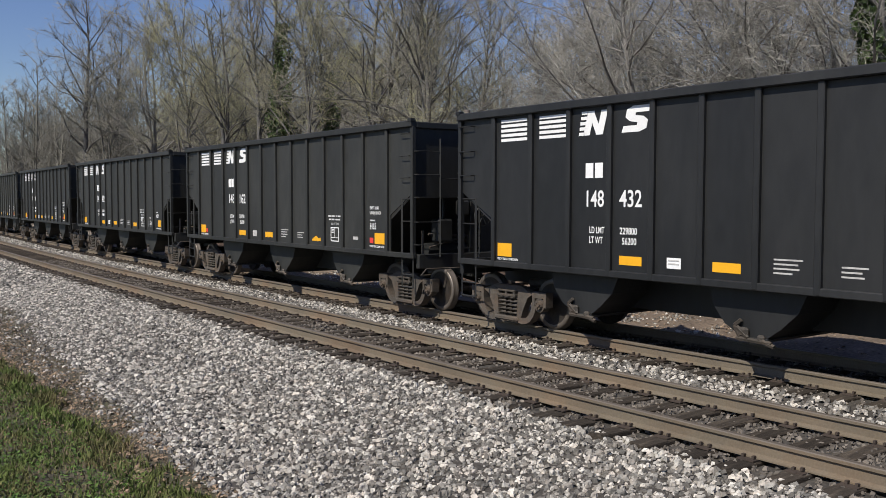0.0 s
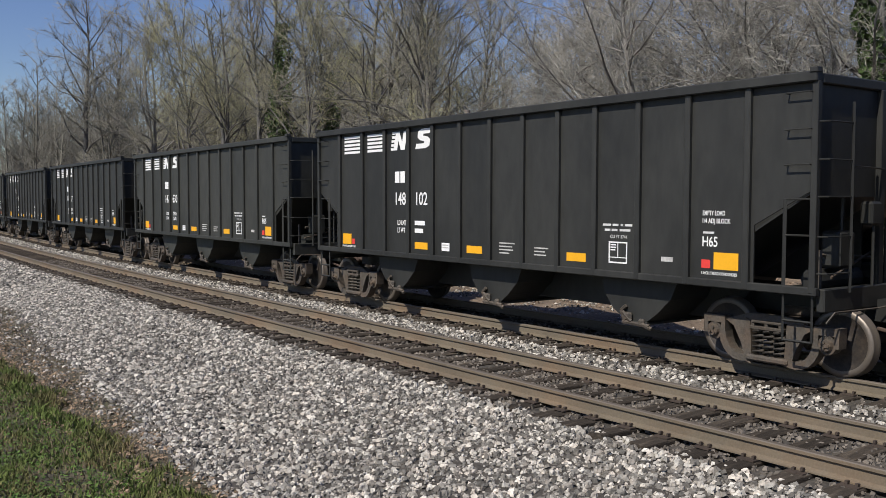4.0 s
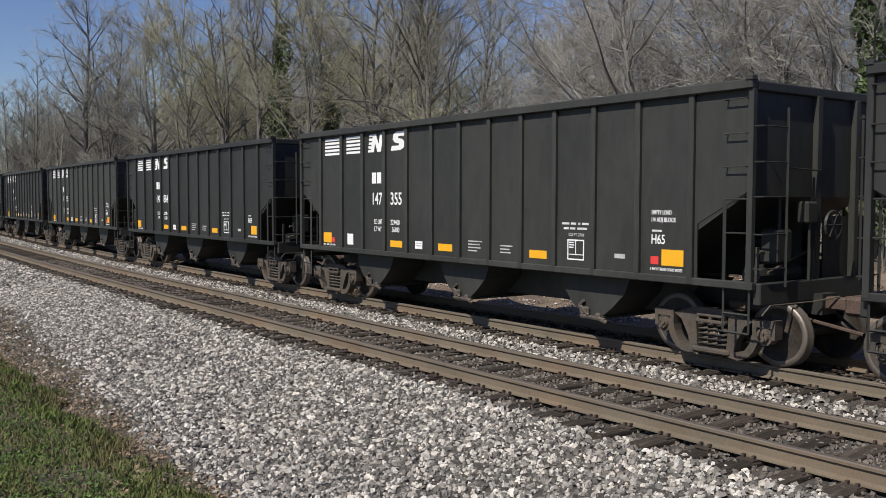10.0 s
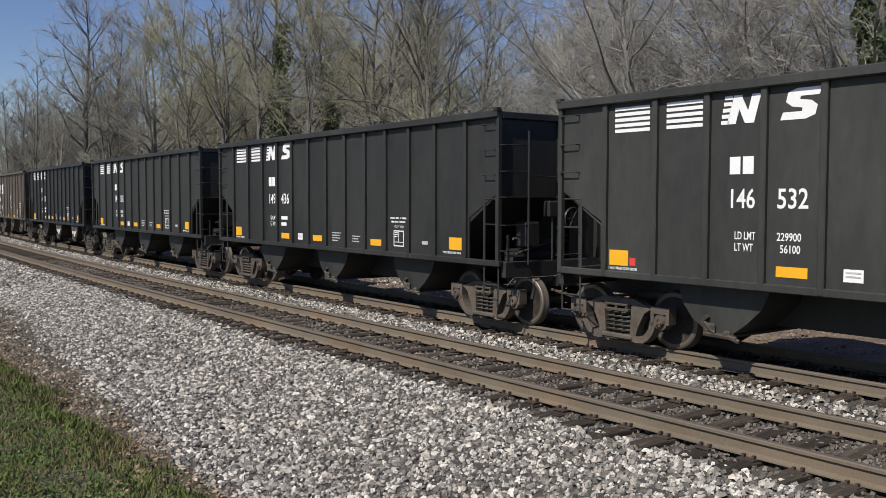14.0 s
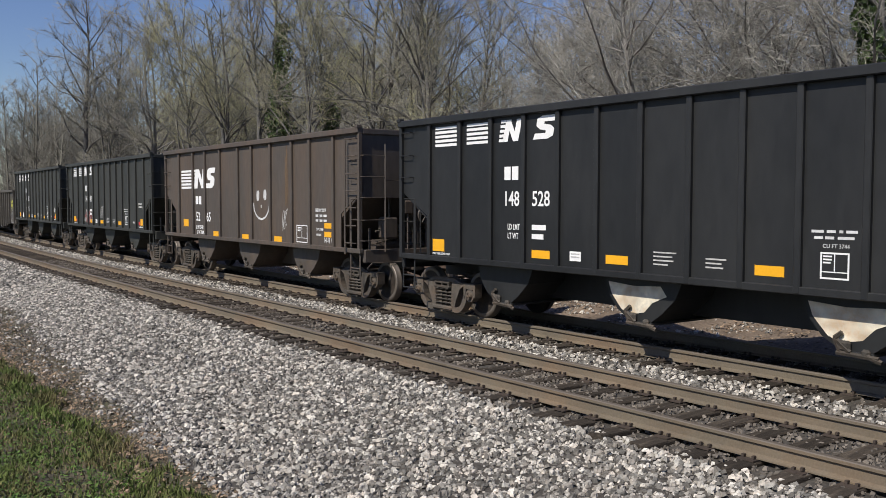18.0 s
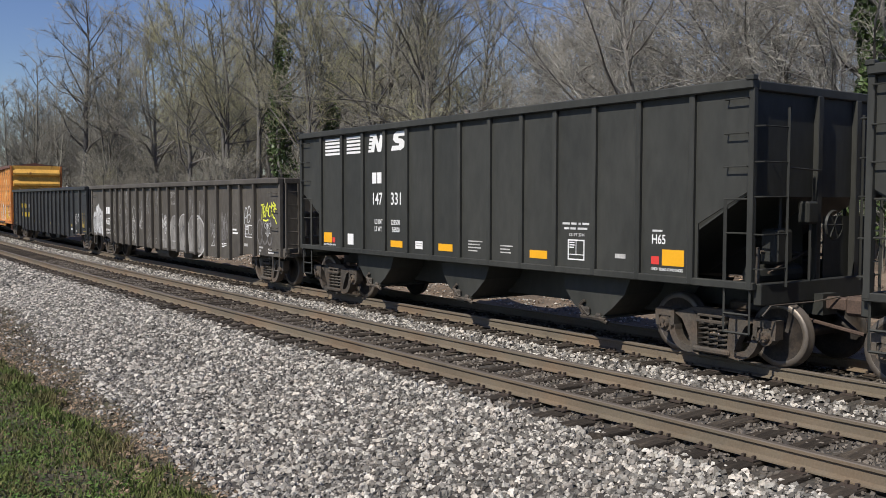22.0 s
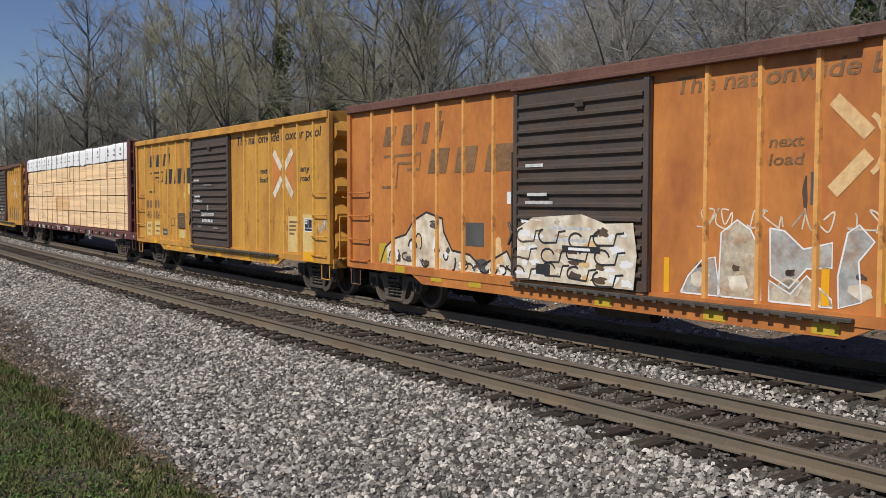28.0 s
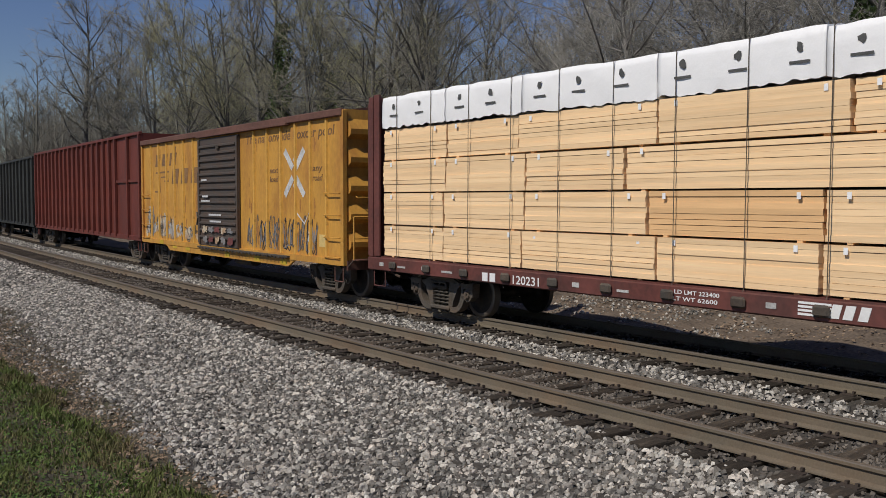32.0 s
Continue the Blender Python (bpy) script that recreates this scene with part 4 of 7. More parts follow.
def build_hopper_shell(car, paint):
    sheet = [(-6.54, 3.91), (6.54, 3.91), (6.54, 2.50), (5.66, 2.02), (5.66, 1.20), (-5.66, 1.20), (-5.66, 2.02), (-6.54, 2.50)]
    for sg in (-1, 1):
        part("side_sheet", prism(sheet, "y", sg * 1.49 - 0.012, sg * 1.49 + 0.012), paint, car)
        part("top_chord", box(-6.60, 6.60, sg * 1.53 - 0.075, sg * 1.53 + 0.075, 3.85, 3.985, 0.015), paint, car)
        part("side_sill", box(-6.62, 6.62, sg * 1.51 - 0.05, sg * 1.51 + 0.05, 1.13, 1.24, 0.012), paint, car)
        part("end_sheet", box(sg * 6.54 - 0.012, sg * 6.54 + 0.012, -1.478, 1.478, 2.40, 3.91), paint, car)
        part("end_chord", box(sg * 6.54 - 0.07, sg * 6.54 + 0.07, -1.46, 1.46, 3.83, 3.96, 0.015), paint, car)
        part("slope_sheet", prism([(sg * 6.53, 2.50), (sg * 6.53, 2.47), (sg * 4.4, 1.15), (sg * 4.4, 1.18)], "y", -1.475, 1.475), paint, car)
        part("end_sill", box(sg * 6.62 - 0.06, sg * 6.62 + 0.06, -1.45, 1.45, 0.92, 1.22, 0.015), paint, car)
        part("platform", box(sg * 6.12 - 0.42, sg * 6.12 + 0.42, -1.45, 1.45, 1.12, 1.16), paint, car)
        part("centre_web", prism([(sg * 4.5, 1.165), (sg * 6.2, 1.165), (sg * 6.2, 2.24)], "y", 0.24, 0.26), paint, car)
        for y in (-0.02, 0.98):
            part("end_post", box(sg * 6.58 - 0.05, sg * 6.58 + 0.05, y - 0.06, y + 0.06, 1.16, 3.84, 0.01), paint, car)
        for y in (-1, 1):
            part("corner_post", box(sg * 6.56 - 0.045, sg * 6.56 + 0.045, y * 1.52 - 0.045, y * 1.52 + 0.045, 1.16, 3.86, 0.008), paint, car)
        # grab irons on the side, hand rails over the platform, ladder on the end
        for y in (-1, 1):
            w, f = y * 1.60, y * 1.50
            for z in (3.73, 3.26, 2.81):
                part("grab_iron", rods([(sg * 6.16, f, z), (sg * 6.16, w, z), (sg * 6.52, w, z), (sg * 6.52, f, z)], r=0.011), paint, car)
            for z in (2.37, 1.90):
                part("hand_rail", rods([(sg * 6.10, y * 1.5, z), (sg * 6.56, y * 1.5, z)], r=0.013), paint, car)
            part("rail_post", rods([(sg * 6.12, y * 1.5, 1.16), (sg * 6.12, y * 1.5, 2.37)], r=0.03, seg=4), paint, car)
            part("stirrup", rods([(sg * 6.12, y * 1.5, 1.14), (sg * 6.12, y * 1.5, 0.52), (sg * 6.54, y * 1.5, 0.52), (sg * 6.54, y * 1.5, 1.14)], [(sg * 6.12, y * 1.5, 0.78), (sg * 6.54, y * 1.5, 0.78)], r=0.018, seg=4), paint, car)
            part("ladder_stile", rods([(sg * 6.72, y * 0.94, 1.16), (sg * 6.72, y * 0.94, 3.62)], r=0.022, seg=4), paint, car)
            for z in (1.42, 1.89, 2.40, 2.87, 3.35):
                part("rung", rods([(sg * 6.60, y * 1.52, z), (sg * 6.72, y * 1.48, z), (sg * 6.72, y * 0.94, z)], r=0.011), paint, car)
    part("centre_sill", box(-6.82, 6.82, -0.18, 0.18, 0.72, 1.02), paint, car)
    # added block: hides the lit ground so the gap between bays stays dark
    part("underframe_hood", prism([(-4.9, 1.10), (4.9, 1.10), (4.5, 0.52), (-4.5, 0.52)], "y", -0.40, 0.40), paint, car)
    part("ridge_sheet", prism([(-4.4, 1.18), (4.4, 1.18), (4.4, 1.15), (-4.4, 1.15)], "y", -1.475, 1.475), paint, car)
    for sg in (-1, 1):
        for y in (-1, 1):
            part("corner_cap", box(sg * 6.56 - 0.06, sg * 6.56 + 0.06, y * 1.56 - 0.06, y * 1.56 + 0.06, 3.96, 4.03, 0.01), paint, car)
    for x in (-3.47, -0.13, 3.43):
        bay = part("discharge_bay", hopper_bay(), paint, car)
        bay.location.x = x
        g = rods([(-0.30, -1.32, 0.42), (0.26, -1.32, 0.40)], [(-0.26, -1.31, 0.44), (-0.34, -1.31, 0.60), (-0.24, -1.31, 0.68)], [(-0.12, -1.32, 0.44), (-0.30, -1.32, 0.58)], [(0.10, -1.32, 0.42), (0.30, -1.32, 0.36)], r=0.032, seg=5)
        add_box(g, -0.30, -0.12, -1.34, -1.26, 0.44, 0.58, 0.03)
        add_box(g, 0.02, 0.14, -1.34, -1.26, 0.38, 0.50, 0.03)
        part("discharge_gate", g, TRUCK, bay, "grimy hinged gate and latch")


def add_end_gear(car, sg, paint):
    bm = bmesh.new()
    add_rod(bm, (sg * 6.17, -0.95, 1.28), (sg * 6.17, 0.1, 1.28), 0.15, 12)
    part("air_reservoir", bm, paint, car)
    bm = bmesh.new()
    add_rod(bm, (sg * 5.97, 0.45, 1.3), (sg * 6.37, 0.9, 1.3), 0.16, 10)
    part("brake_cylinder", bm, paint, car)
    bm = box(sg * 6.37 - 0.14, sg * 6.37 + 0.14, -0.85, -0.45, 1.45, 1.95, 0.04)
    add_rod(bm, (sg * 6.42, -0.65, 1.9), (sg * 6.42, -0.65, 2.4), 0.03)
    part("control_valve", bm, paint, car)
    bm = bmesh.new()
    bmesh.ops.create_cone(bm, cap_ends=False, segments=20, radius1=0.22, radius2=0.205, depth=0.03, matrix=Matrix.Translation((sg * 6.76, 0.15, 2.0)) @ Matrix.Rotation(radians(90), 4, "Y"))
    for i in range(3):
        a = i * 1.047
        add_rod(bm, (sg * 6.76, 0.15 - 0.21 * math.cos(a), 2.0 - 0.21 * math.sin(a)), (sg * 6.76, 0.15 + 0.21 * math.cos(a), 2.0 + 0.21 * math.sin(a)), 0.012, 4)
    part("brake_wheel", bm, paint, car)
    part("end_brace", rods([(sg * 6.72, -0.94, 2.80), (sg * 6.64, -0.02, 2.78)], r=0.013), paint, car)
    bm = box(sg * 6.62 - 0.09, sg * 6.62 + 0.09, -0.42, -0.16, 2.02, 2.34, 0.03)
    add_rod(bm, (sg * 6.66, -0.29, 1.2), (sg * 6.66, -0.29, 2.1), 0.022, 5)
    part("brake_housing", bm, paint, car)
    bm = bmesh.new()
    for p, q, r in (((6.55, -1.1, 1.35), (6.2, 0.9, 1.75), 0.02), ((6.3, -0.95, 1.62), (6.3, 1.2, 1.50), 0.03), ((6.0, 0.3, 1.2), (6.0, 0.3, 1.9), 0.05), ((6.45, -1.2, 1.2), (6.45, -1.2, 1.7), 0.03)):
        add_rod(bm, (sg * p[0], p[1], p[2]), (sg * q[0], q[1], q[2]), r, 5)
    part("brake_rigging", bm, TRUCK, car)
    # added panel that blocks the view through the end, to keep it dark
    part("end_shield", box(sg * 6.50 - 0.01, sg * 6.50 + 0.01, 0.30, 1.42, 1.16, 2.12), paint, car)


def logo(car, y, z, h):
    """The road's mark: two stacks of stripes, then two slanted white blocks, each in a panel between ribs."""
    for x0, x1 in ((-5.38, -4.68), (-4.36, -3.71)):
        for i in range(5):
            plate("logo_stripe", car, x0, x1, z + i * h * 0.21, z + i * h * 0.21 + h * 0.13, y, WHITE)
    x2 = -3.40
    bm = bmesh.new()
    for i in range(5):
        add_box(bm, x2 + 0.015 * i, x2 + 0.13 + 0.015 * i, y - 0.004, y + 0.003, z + i * h * 0.21, z + i * h * 0.21 + h * 0.13)
    for k in range(2):
        a = x2 + 0.10 + k * 0.29
        add_prism(bm, [(a, z), (a + 0.14, z), (a + 0.25, z + h * 0.97), (a + 0.11, z + h * 0.97)], "y", y - 0.004, y + 0.003)
    add_prism(bm, [(x2 + 0.21, z + h * 0.95), (x2 + 0.33, z + h * 0.95), (x2 + 0.52, z), (x2 + 0.39, z)], "y", y - 0.0043, y + 0.003)
    part("logo_block", bm, WHITE, car)
    x3 = -2.47
    bm = bmesh.new()
    outline = ((0.0, 0.0), (0.36, 0.0), (0.50, 0.12), (0.53, 0.42), (0.44, 0.58), (0.28, 0.64), (0.29, 0.74), (0.55, 0.74), (0.60, 1.0), (0.24, 1.0), (0.11, 0.88), (0.08, 0.58), (0.17, 0.42), (0.32, 0.36), (0.31, 0.25), (0.04, 0.25))
    add_prism(bm, [(x3 + u, z + v * h) for u, v in outline], "y", y - 0.004, y + 0.003)
    part("logo_block", bm, WHITE, car)


def data_box(car, x, z, y, w, h, material=WHITE):
    """A stencilled panel: a square outline, two rules and lines of small writing."""
    t = 0.022
    bm = bmesh.new()
    loops = [[bm.verts.new((a, v, b)) for a, b in ((x + e, z + e), (x + w - e, z + e), (x + w - e, z + h - e), (x + e, z + h - e))] for v in (y - 0.004, y + 0.003) for e in (0.0, t)]
    for p, q in ((0, 1), (1, 3), (3, 2), (2, 0)):
        for i in range(4):
            bm.faces.new((loops[p][i], loops[p][(i + 1) % 4], loops[q][(i + 1) % 4], loops[q][i]))
    bmesh.ops.recalc_face_normals(bm, faces=bm.faces[:])
    part("data_box", bm, material, car, "white outlined lubrication panel")
    plate("stencil_line", car, x + t, x + w - t, z + h * 0.25, z + h * 0.25 + t * 0.6, y, material)
    plate("stencil_line", car, x + w * 0.48, x + w * 0.48 + t * 0.6, z + h * 0.3, z + h - t, y, material)
    add_lines(car, x + w * 0.1, z + h * 0.88, y, material, (w * 0.3, w * 0.3, w * 0.26), 0.02, 0.04)


YF = -1.503  # the painted face of a hopper's side sheet


def hopper_marks(car, number, load, light, code, look_of):
    """Stencils in the panels; look_of: details that set a car apart."""
    logo(car, YF, 3.40, 0.40)
    left, right = -3.25, -2.49
    # the reporting mark, as two plain bars
    plate("reporting_mark", car, left + 0.01, left + 0.18, 2.71, 2.95, YF, WHITE)
    plate("reporting_mark", car, left + 0.22, left + 0.39, 2.71, 2.95, YF, WHITE)
    write(number[:3], 0.37, left - 0.02, YF, 2.25, WHITE, car, 0.80, "car_number")
    write(number[3:], 0.37, right - 0.01, YF, 2.25, WHITE, car, 0.84, "car_number")
    write("LD LMT", 0.15, left + 0.10, YF, 1.82, WHITE, car, 0.66)
    write("LT WT", 0.15, left + 0.10, YF, 1.66, WHITE, car, 0.66)
    if load:
        write(load, 0.15, right, YF, 1.82, WHITE, car, 0.8)
        if light:
            write(light, 0.15, right + 0.05, YF, 1.66, WHITE, car, 0.8)
        else:
            add_lines(car, right + 0.05, 1.76, YF, WHITE, (0.28,), 0.09)
    else:
        add_lines(car, right, 1.92, YF, WHITE, (0.36, 0.30), 0.09, 0.16)
    plate("reflector", car, -5.47, -5.08, 1.33, 1.57, YF, REFLECT, label="yellow reflective plate")
    write_fit("1 INCH TREAD COND SHOES", -5.48, -4.90, 1.265, 0.04, YF, WHITE, car)
    for x0, x1 in ((-2.49, -2.03), (-0.72, -0.25), (2.03, 2.48)):
        bent = "peeled" in look_of and x0 > 2
        outline = [(x0, 1.34), (x1, 1.34), (x1 - 0.02, 1.43), (x1 - 0.12, 1.41), (x0 + 0.2, 1.47), (x0, 1.38)] if bent else [(x0, 1.34), (x1, 1.34), (x1, 1.48), (x0, 1.48)]
        tagged(poly(car, outline, YF, REFLECT, "reflector"), "yellow reflective strip")
    plate("placard", car, -1.54, -1.28, 1.34, 1.50, YF, OLD_WHITE if "peeled" in look_of else WHITE)
    add_lines(car, -1.51, 1.47, YF - 0.005, OLD_WHITE, (0.2, 0.2), 0.02, 0.05)
    add_lines(car, 0.26, 1.58, YF, OLD_WHITE, (0.43, 0.36, 0.38, 0.28), 0.022, 0.06)
    add_lines(car, 1.22, 1.53, YF, OLD_WHITE, (0.35, 0.27, 0.3), 0.022, 0.06)
    data_box(car, 2.99, 1.36, YF, 0.39, 0.34)
    for z, spans in ((1.98, ((2.86, 3.03), (3.07, 3.19), (3.24, 3.29), (3.33, 3.48))), (1.90, ((2.90, 3.02), (3.05, 3.17), (3.22, 3.44)))):
        for x0, x1 in spans:
            plate("stencil_line", car, x0, x1, z - 0.035, z, YF, SPRAY)
    write_fit("CU FT 3744", 3.02, 3.38, 1.755, 0.05, YF, SPRAY, car)
    add_lines(car, 4.06, 1.51, YF, OLD_WHITE, (0.22,), 0.07)
    if code:
        write(code, 0.2, 4.80, YF, 1.70, WHITE, car, 0.8, "class_stencil")
        add_lines(car, 4.82, 1.91, YF, SPRAY, (0.19,), 0.03)
    plate("reflector", car, 5.01, 5.42, 1.38, 1.62, YF, REFLECT, label="yellow reflective plate")
    write_fit("1 INCH TREAD COND SHOES", 4.80, 5.40, 1.30, 0.042, YF, WHITE, car)
    if "notes" in look_of:
        write_fit("EMPTY LOAD", 4.81, 5.19, 2.14, 0.065, YF, WHITE, car)
        write_fit("1/4 ADJ BLOCK", 4.81, 5.28, 2.03, 0.065, YF, WHITE, car)
    if "card" in look_of:
        plate("placard", car, -4.33, -4.07, 1.32, 1.57, YF, WHITE)
    if "red" in look_of:
        plate("red_placard", car, 4.80, 4.95, 1.39, 1.51, YF, TAG_RED)
        plate("red_placard", car, -5.05, -4.93, 1.34, 1.46, YF, TAG_RED)


def hopper(number, load, light, code, look_of=()):
    car = thing("coal_hopper_car", "black steel open-top coal hopper car with white lettering", "hopper car", "hopper cars of the train")
    paint = BLACK_DEEP if number in ("148432", "148528") else BLACK_FADED if number[:3] in ("146", "147") else BLACK
    build_hopper_shell(car, paint)
    for sg in (-1, 1):
        rib = shared("rib", hopper_rib(), paint)
        for x in RIB_X:
            mesh_part("rib", rib, None, car, m=pose(x, 0, 0) if sg < 0 else pose(x, 0, 0, 0, 0, 180))
    add_end_gear(car, 1, paint)
    for x in (-5.64, 5.64):
        add_truck(car, x)
    add_couplers(car, HOP["half"], HOP["body"])
    if "white_bays" in look_of:
        for x in (-0.13, 3.43):
            poly(car, [(x - 0.74, 1.04), (x - 0.2, 1.0), (x + 0.34, 1.03), (x + 0.46, 0.88), (x + 0.18, 0.76), (x + 0.02, 0.60), (x - 0.28, 0.54), (x - 0.46, 0.62), (x - 0.67, 0.85)], -1.273, CREAM, "white_paint_patch")
    if "tagged" in look_of:
        blob(car, RIB_X[2] + 0.1, 1.25, 1.5, 0.65, YF, GRAFFITI_RED, 400, jag=0.3)
        for k in range(3):
            scrawl(car, RIB_X[2] + 0.15 + 0.45 * k, 1.3, 0.5, 0.55, YF - 0.002, OLD_WHITE, 410 + k, 2, 0.03)
            part("graffiti_outline", stroke(arc(RIB_X[5] + 0.35 + 0.14 * k, 1.5, 0.13, 0.55, 0.3, 3.0, 10), 0.03, YF - 0.002), OLD_WHITE, car)
    if "scrawl" in look_of:
        scrawl(car, RIB_X[10] + 0.2, 1.35, 0.5, 0.35, YF, OLD_WHITE, 420, 3, 0.03)
    if number:
        hopper_marks(car, number, load, light, code, look_of)
    return car


TRAIN = []  # (car, place along the train)

# ---- paint marks used on several cars ----
def write_fit(text, x0, x1, z, h, y, material, parent, name="lettering", slant=0.0):
    """A line of text stretched to run from x0 to x1 with capitals h high."""
    me = lettering(text, 1.0)
    co = np.empty(len(me.vertices) * 3, np.float32)
    me.vertices.foreach_get("co", co)
    co = co.reshape(-1, 3)
    a, b = co[:, 0].min(), co[:, 0].max()
    co[:, 0] = x0 + (co[:, 0] - a) * (x1 - x0) / (b - a) + slant * co[:, 2] * h / 0.69
    co[:, 2] = z + co[:, 2] * h / 0.69
    co[:, 1] = y - 0.003 + co[:, 1]
    me.vertices.foreach_set("co", co.ravel())
    return mesh_part(name, me, material, parent)


def curl(x, z, w, h, seed, turns=4):
    """Points of an illegible spray-can scrawl that fills a box: loops and jabs, glyph by glyph, joined in one line."""
    rnd = random.Random(seed)
    raw = []
    for g in range(turns):
        for k in range(rnd.choice((3, 4, 4, 5))):
            raw.append(((g + rnd.uniform(-0.15, 1.15)) / turns, rnd.choice((rnd.uniform(0, 0.25), rnd.uniform(0.75, 1.0), rnd.random()))))
    pts = []
    for i in range(len(raw) - 1):
        p0, p1, p2, p3 = raw[max(0, i - 1)], raw[i], raw[i + 1], raw[min(len(raw) - 1, i + 2)]
        for j in range(5):
            t = j / 5
            q = [0.5 * (2 * p1[n] + (p2[n] - p0[n]) * t + (2 * p0[n] - 5 * p1[n] + 4 * p2[n] - p3[n]) * t * t + (3 * p1[n] - p0[n] - 3 * p2[n] + p3[n]) * t ** 3) for n in (0, 1)]
            pts.append((x + w * q[0] + 0.12 * h * q[1], z + h * q[1]))
    return pts


def scrawl(car, x, z, w, h, y, material, seed, turns=4, width=0.035, name="graffiti_scrawl"):
    return part(name, stroke(curl(x, z, w, h, seed, turns), width, y), material, car)


# single-stroke letters in a unit square
GLYPH = {"T": (((0, 0.95), (1, 1)), ((0.5, 1), (0.4, 0))), "R": (((0.1, 0), (0.15, 1), (0.8, 0.95), (0.85, 0.6), (0.2, 0.45), (0.95, 0)),), "A": (((0, 0), (0.5, 1), (0.95, 0)), ((0.2, 0.4), (0.85, 0.4))),
         "C": (((0.95, 0.85), (0.5, 1), (0.1, 0.6), (0.2, 0.1), (0.9, 0.1)),), "K": (((0.15, 1), (0.1, 0)), ((0.95, 1), (0.2, 0.5), (1, 0))), "P": (((0.1, 0), (0.2, 1), (0.7, 1), (0.85, 0.7), (0.6, 0.45), (0.2, 0.45)),),
         "B": (((0.15, 0), (0.2, 1), (0.75, 0.95), (0.75, 0.6), (0.25, 0.52), (0.9, 0.4), (0.85, 0.05), (0.15, 0)),), "N": (((0.05, 0), (0.2, 1), (0.75, 0), (0.95, 1)),), "V": (((0.05, 1), (0.45, 0), (0.95, 1)),),
         "E": (((0.9, 1), (0.15, 0.95), (0.1, 0), (0.9, 0.05)), ((0.15, 0.5), (0.75, 0.55))), "M": (((0, 0), (0.1, 1), (0.5, 0.3), (0.85, 1), (1, 0)),), "W": (((0, 1), (0.2, 0), (0.5, 0.7), (0.75, 0), (1, 1)),),
         "O": (((0.5, 1), (0.1, 0.6), (0.3, 0.0), (0.8, 0.1), (0.9, 0.7), (0.5, 1)),), "D": (((0.1, 0), (0.15, 1), (0.7, 0.9), (0.9, 0.5), (0.6, 0.05), (0.1, 0.0)),), "X": (((0, 0), (0.9, 1)), ((0.1, 1), (1, 0))), "Z": (((0.0, 0.9), (0.9, 1.0), (0.1, 0.1), (1, 0)),), "S": (((0.95, 0.85), (0.6, 1), (0.1, 0.8), (0.25, 0.55), (0.85, 0.4), (0.8, 0.05), (0.05, 0.1)),), "2": (((0.1, 0.8), (0.5, 1), (0.9, 0.8), (0.1, 0.0), (1, 0.1)),)}


def tag(car, word, x, z, w, h, y, material, width):
    """A sprayed word of single strokes, leaning a little."""
    step = w / len(word)
    rnd = random.Random(len(word) + int(100 * x))
    wild = 0.05 if material is NEON or word == "PB" else 0.16
    for i, ch in enumerate(word):
        up, big = rnd.uniform(-0.12, 0.12), rnd.uniform(0.9, 1.25)
        for q in GLYPH[ch]:
            pts = [(x + step * (i + big * a + rnd.gauss(0, wild)) + 0.14 * h * b, min(2.72, max(0.70, z + h * (up + big * b + rnd.gauss(0, wild))))) for a, b in q]
            if len(pts) > 2:
                ends = [pts[0]] + pts + [pts[-1]]
                pts = [tuple(b + 0.5 * t * (c - a) + t * t * (a - 2.5 * b + 2 * c - 0.5 * d) + t ** 3 * (1.5 * (b - c) + 0.5 * (d - a)) for a, b, c, d in zip(*ends[k:k + 4]))
                       for k in range(len(pts) - 1) for t in (0.0, 0.25, 0.5, 0.75)] + [pts[-1]]
            part("graffiti_letter", stroke(pts, width * 0.75, y - 0.0004 * i), material, car)


def blob(car, x, z, w, h, y, material, seed, name="graffiti_patch", jag=0.22, k=22, thick=0.002, square=0.55):
    rnd = random.Random(seed)
    bm = bmesh.new()
    vs = []
    for i in range(k):
        a = 6.283 * i / k
        r = 1 - jag * rnd.random()
        c, s = math.cos(a), math.sin(a)
        m = 1 / max(abs(c), abs(s)) ** square
        vs.append(bm.verts.new((x + w / 2 + c * r * m * w / 2, y - thick, z + h / 2 + s * r * m * h / 2)))
    f = bm.faces.new(vs)
    bmesh.ops.recalc_face_normals(bm, faces=[f])
    if f.normal.y > 0:
        f.normal_flip()
    return part(name, bm, material, car)


def bubble(car, x, z, w, h, y, fill, edge, seed, width=0.04):
    """A sprayed balloon letter: soft filled shape, outline and an inner loop."""
    rnd = random.Random(seed)
    amp = [(k, rnd.uniform(0.03, 0.13), rnd.uniform(0, 6.28)) for k in (2, 3, 4)]

    def ring(size, n=30):
        pts = []
        for i in range(n + 1):
            a = 6.2832 * i / n
            r = size * (1 + sum(m * math.sin(k * a + p) for k, m, p in amp))
            pts.append((x + w / 2 + 0.52 * w * r * math.cos(a) + 0.06 * h * math.sin(a), z + h / 2 + 0.5 * h * r * math.sin(a)))
        return pts
    bm = bmesh.new()
    f = bm.faces.new([bm.verts.new((a, y - 0.0015, b)) for a, b in ring(0.98)[:-1]])
    if f.normal.y > 0:
        f.normal_flip()
    part("graffiti_patch", bm, fill, car)
    part("graffiti_outline", stroke(ring(1.0), width, y), edge, car)
    a0 = rnd.uniform(0, 6.28)
    part("graffiti_outline", stroke(arc(x + w * 0.5, z + h * 0.48, w * 0.16, h * 0.2, a0, a0 + 4.4, 12), width * 0.9, y - 0.001), edge, car)


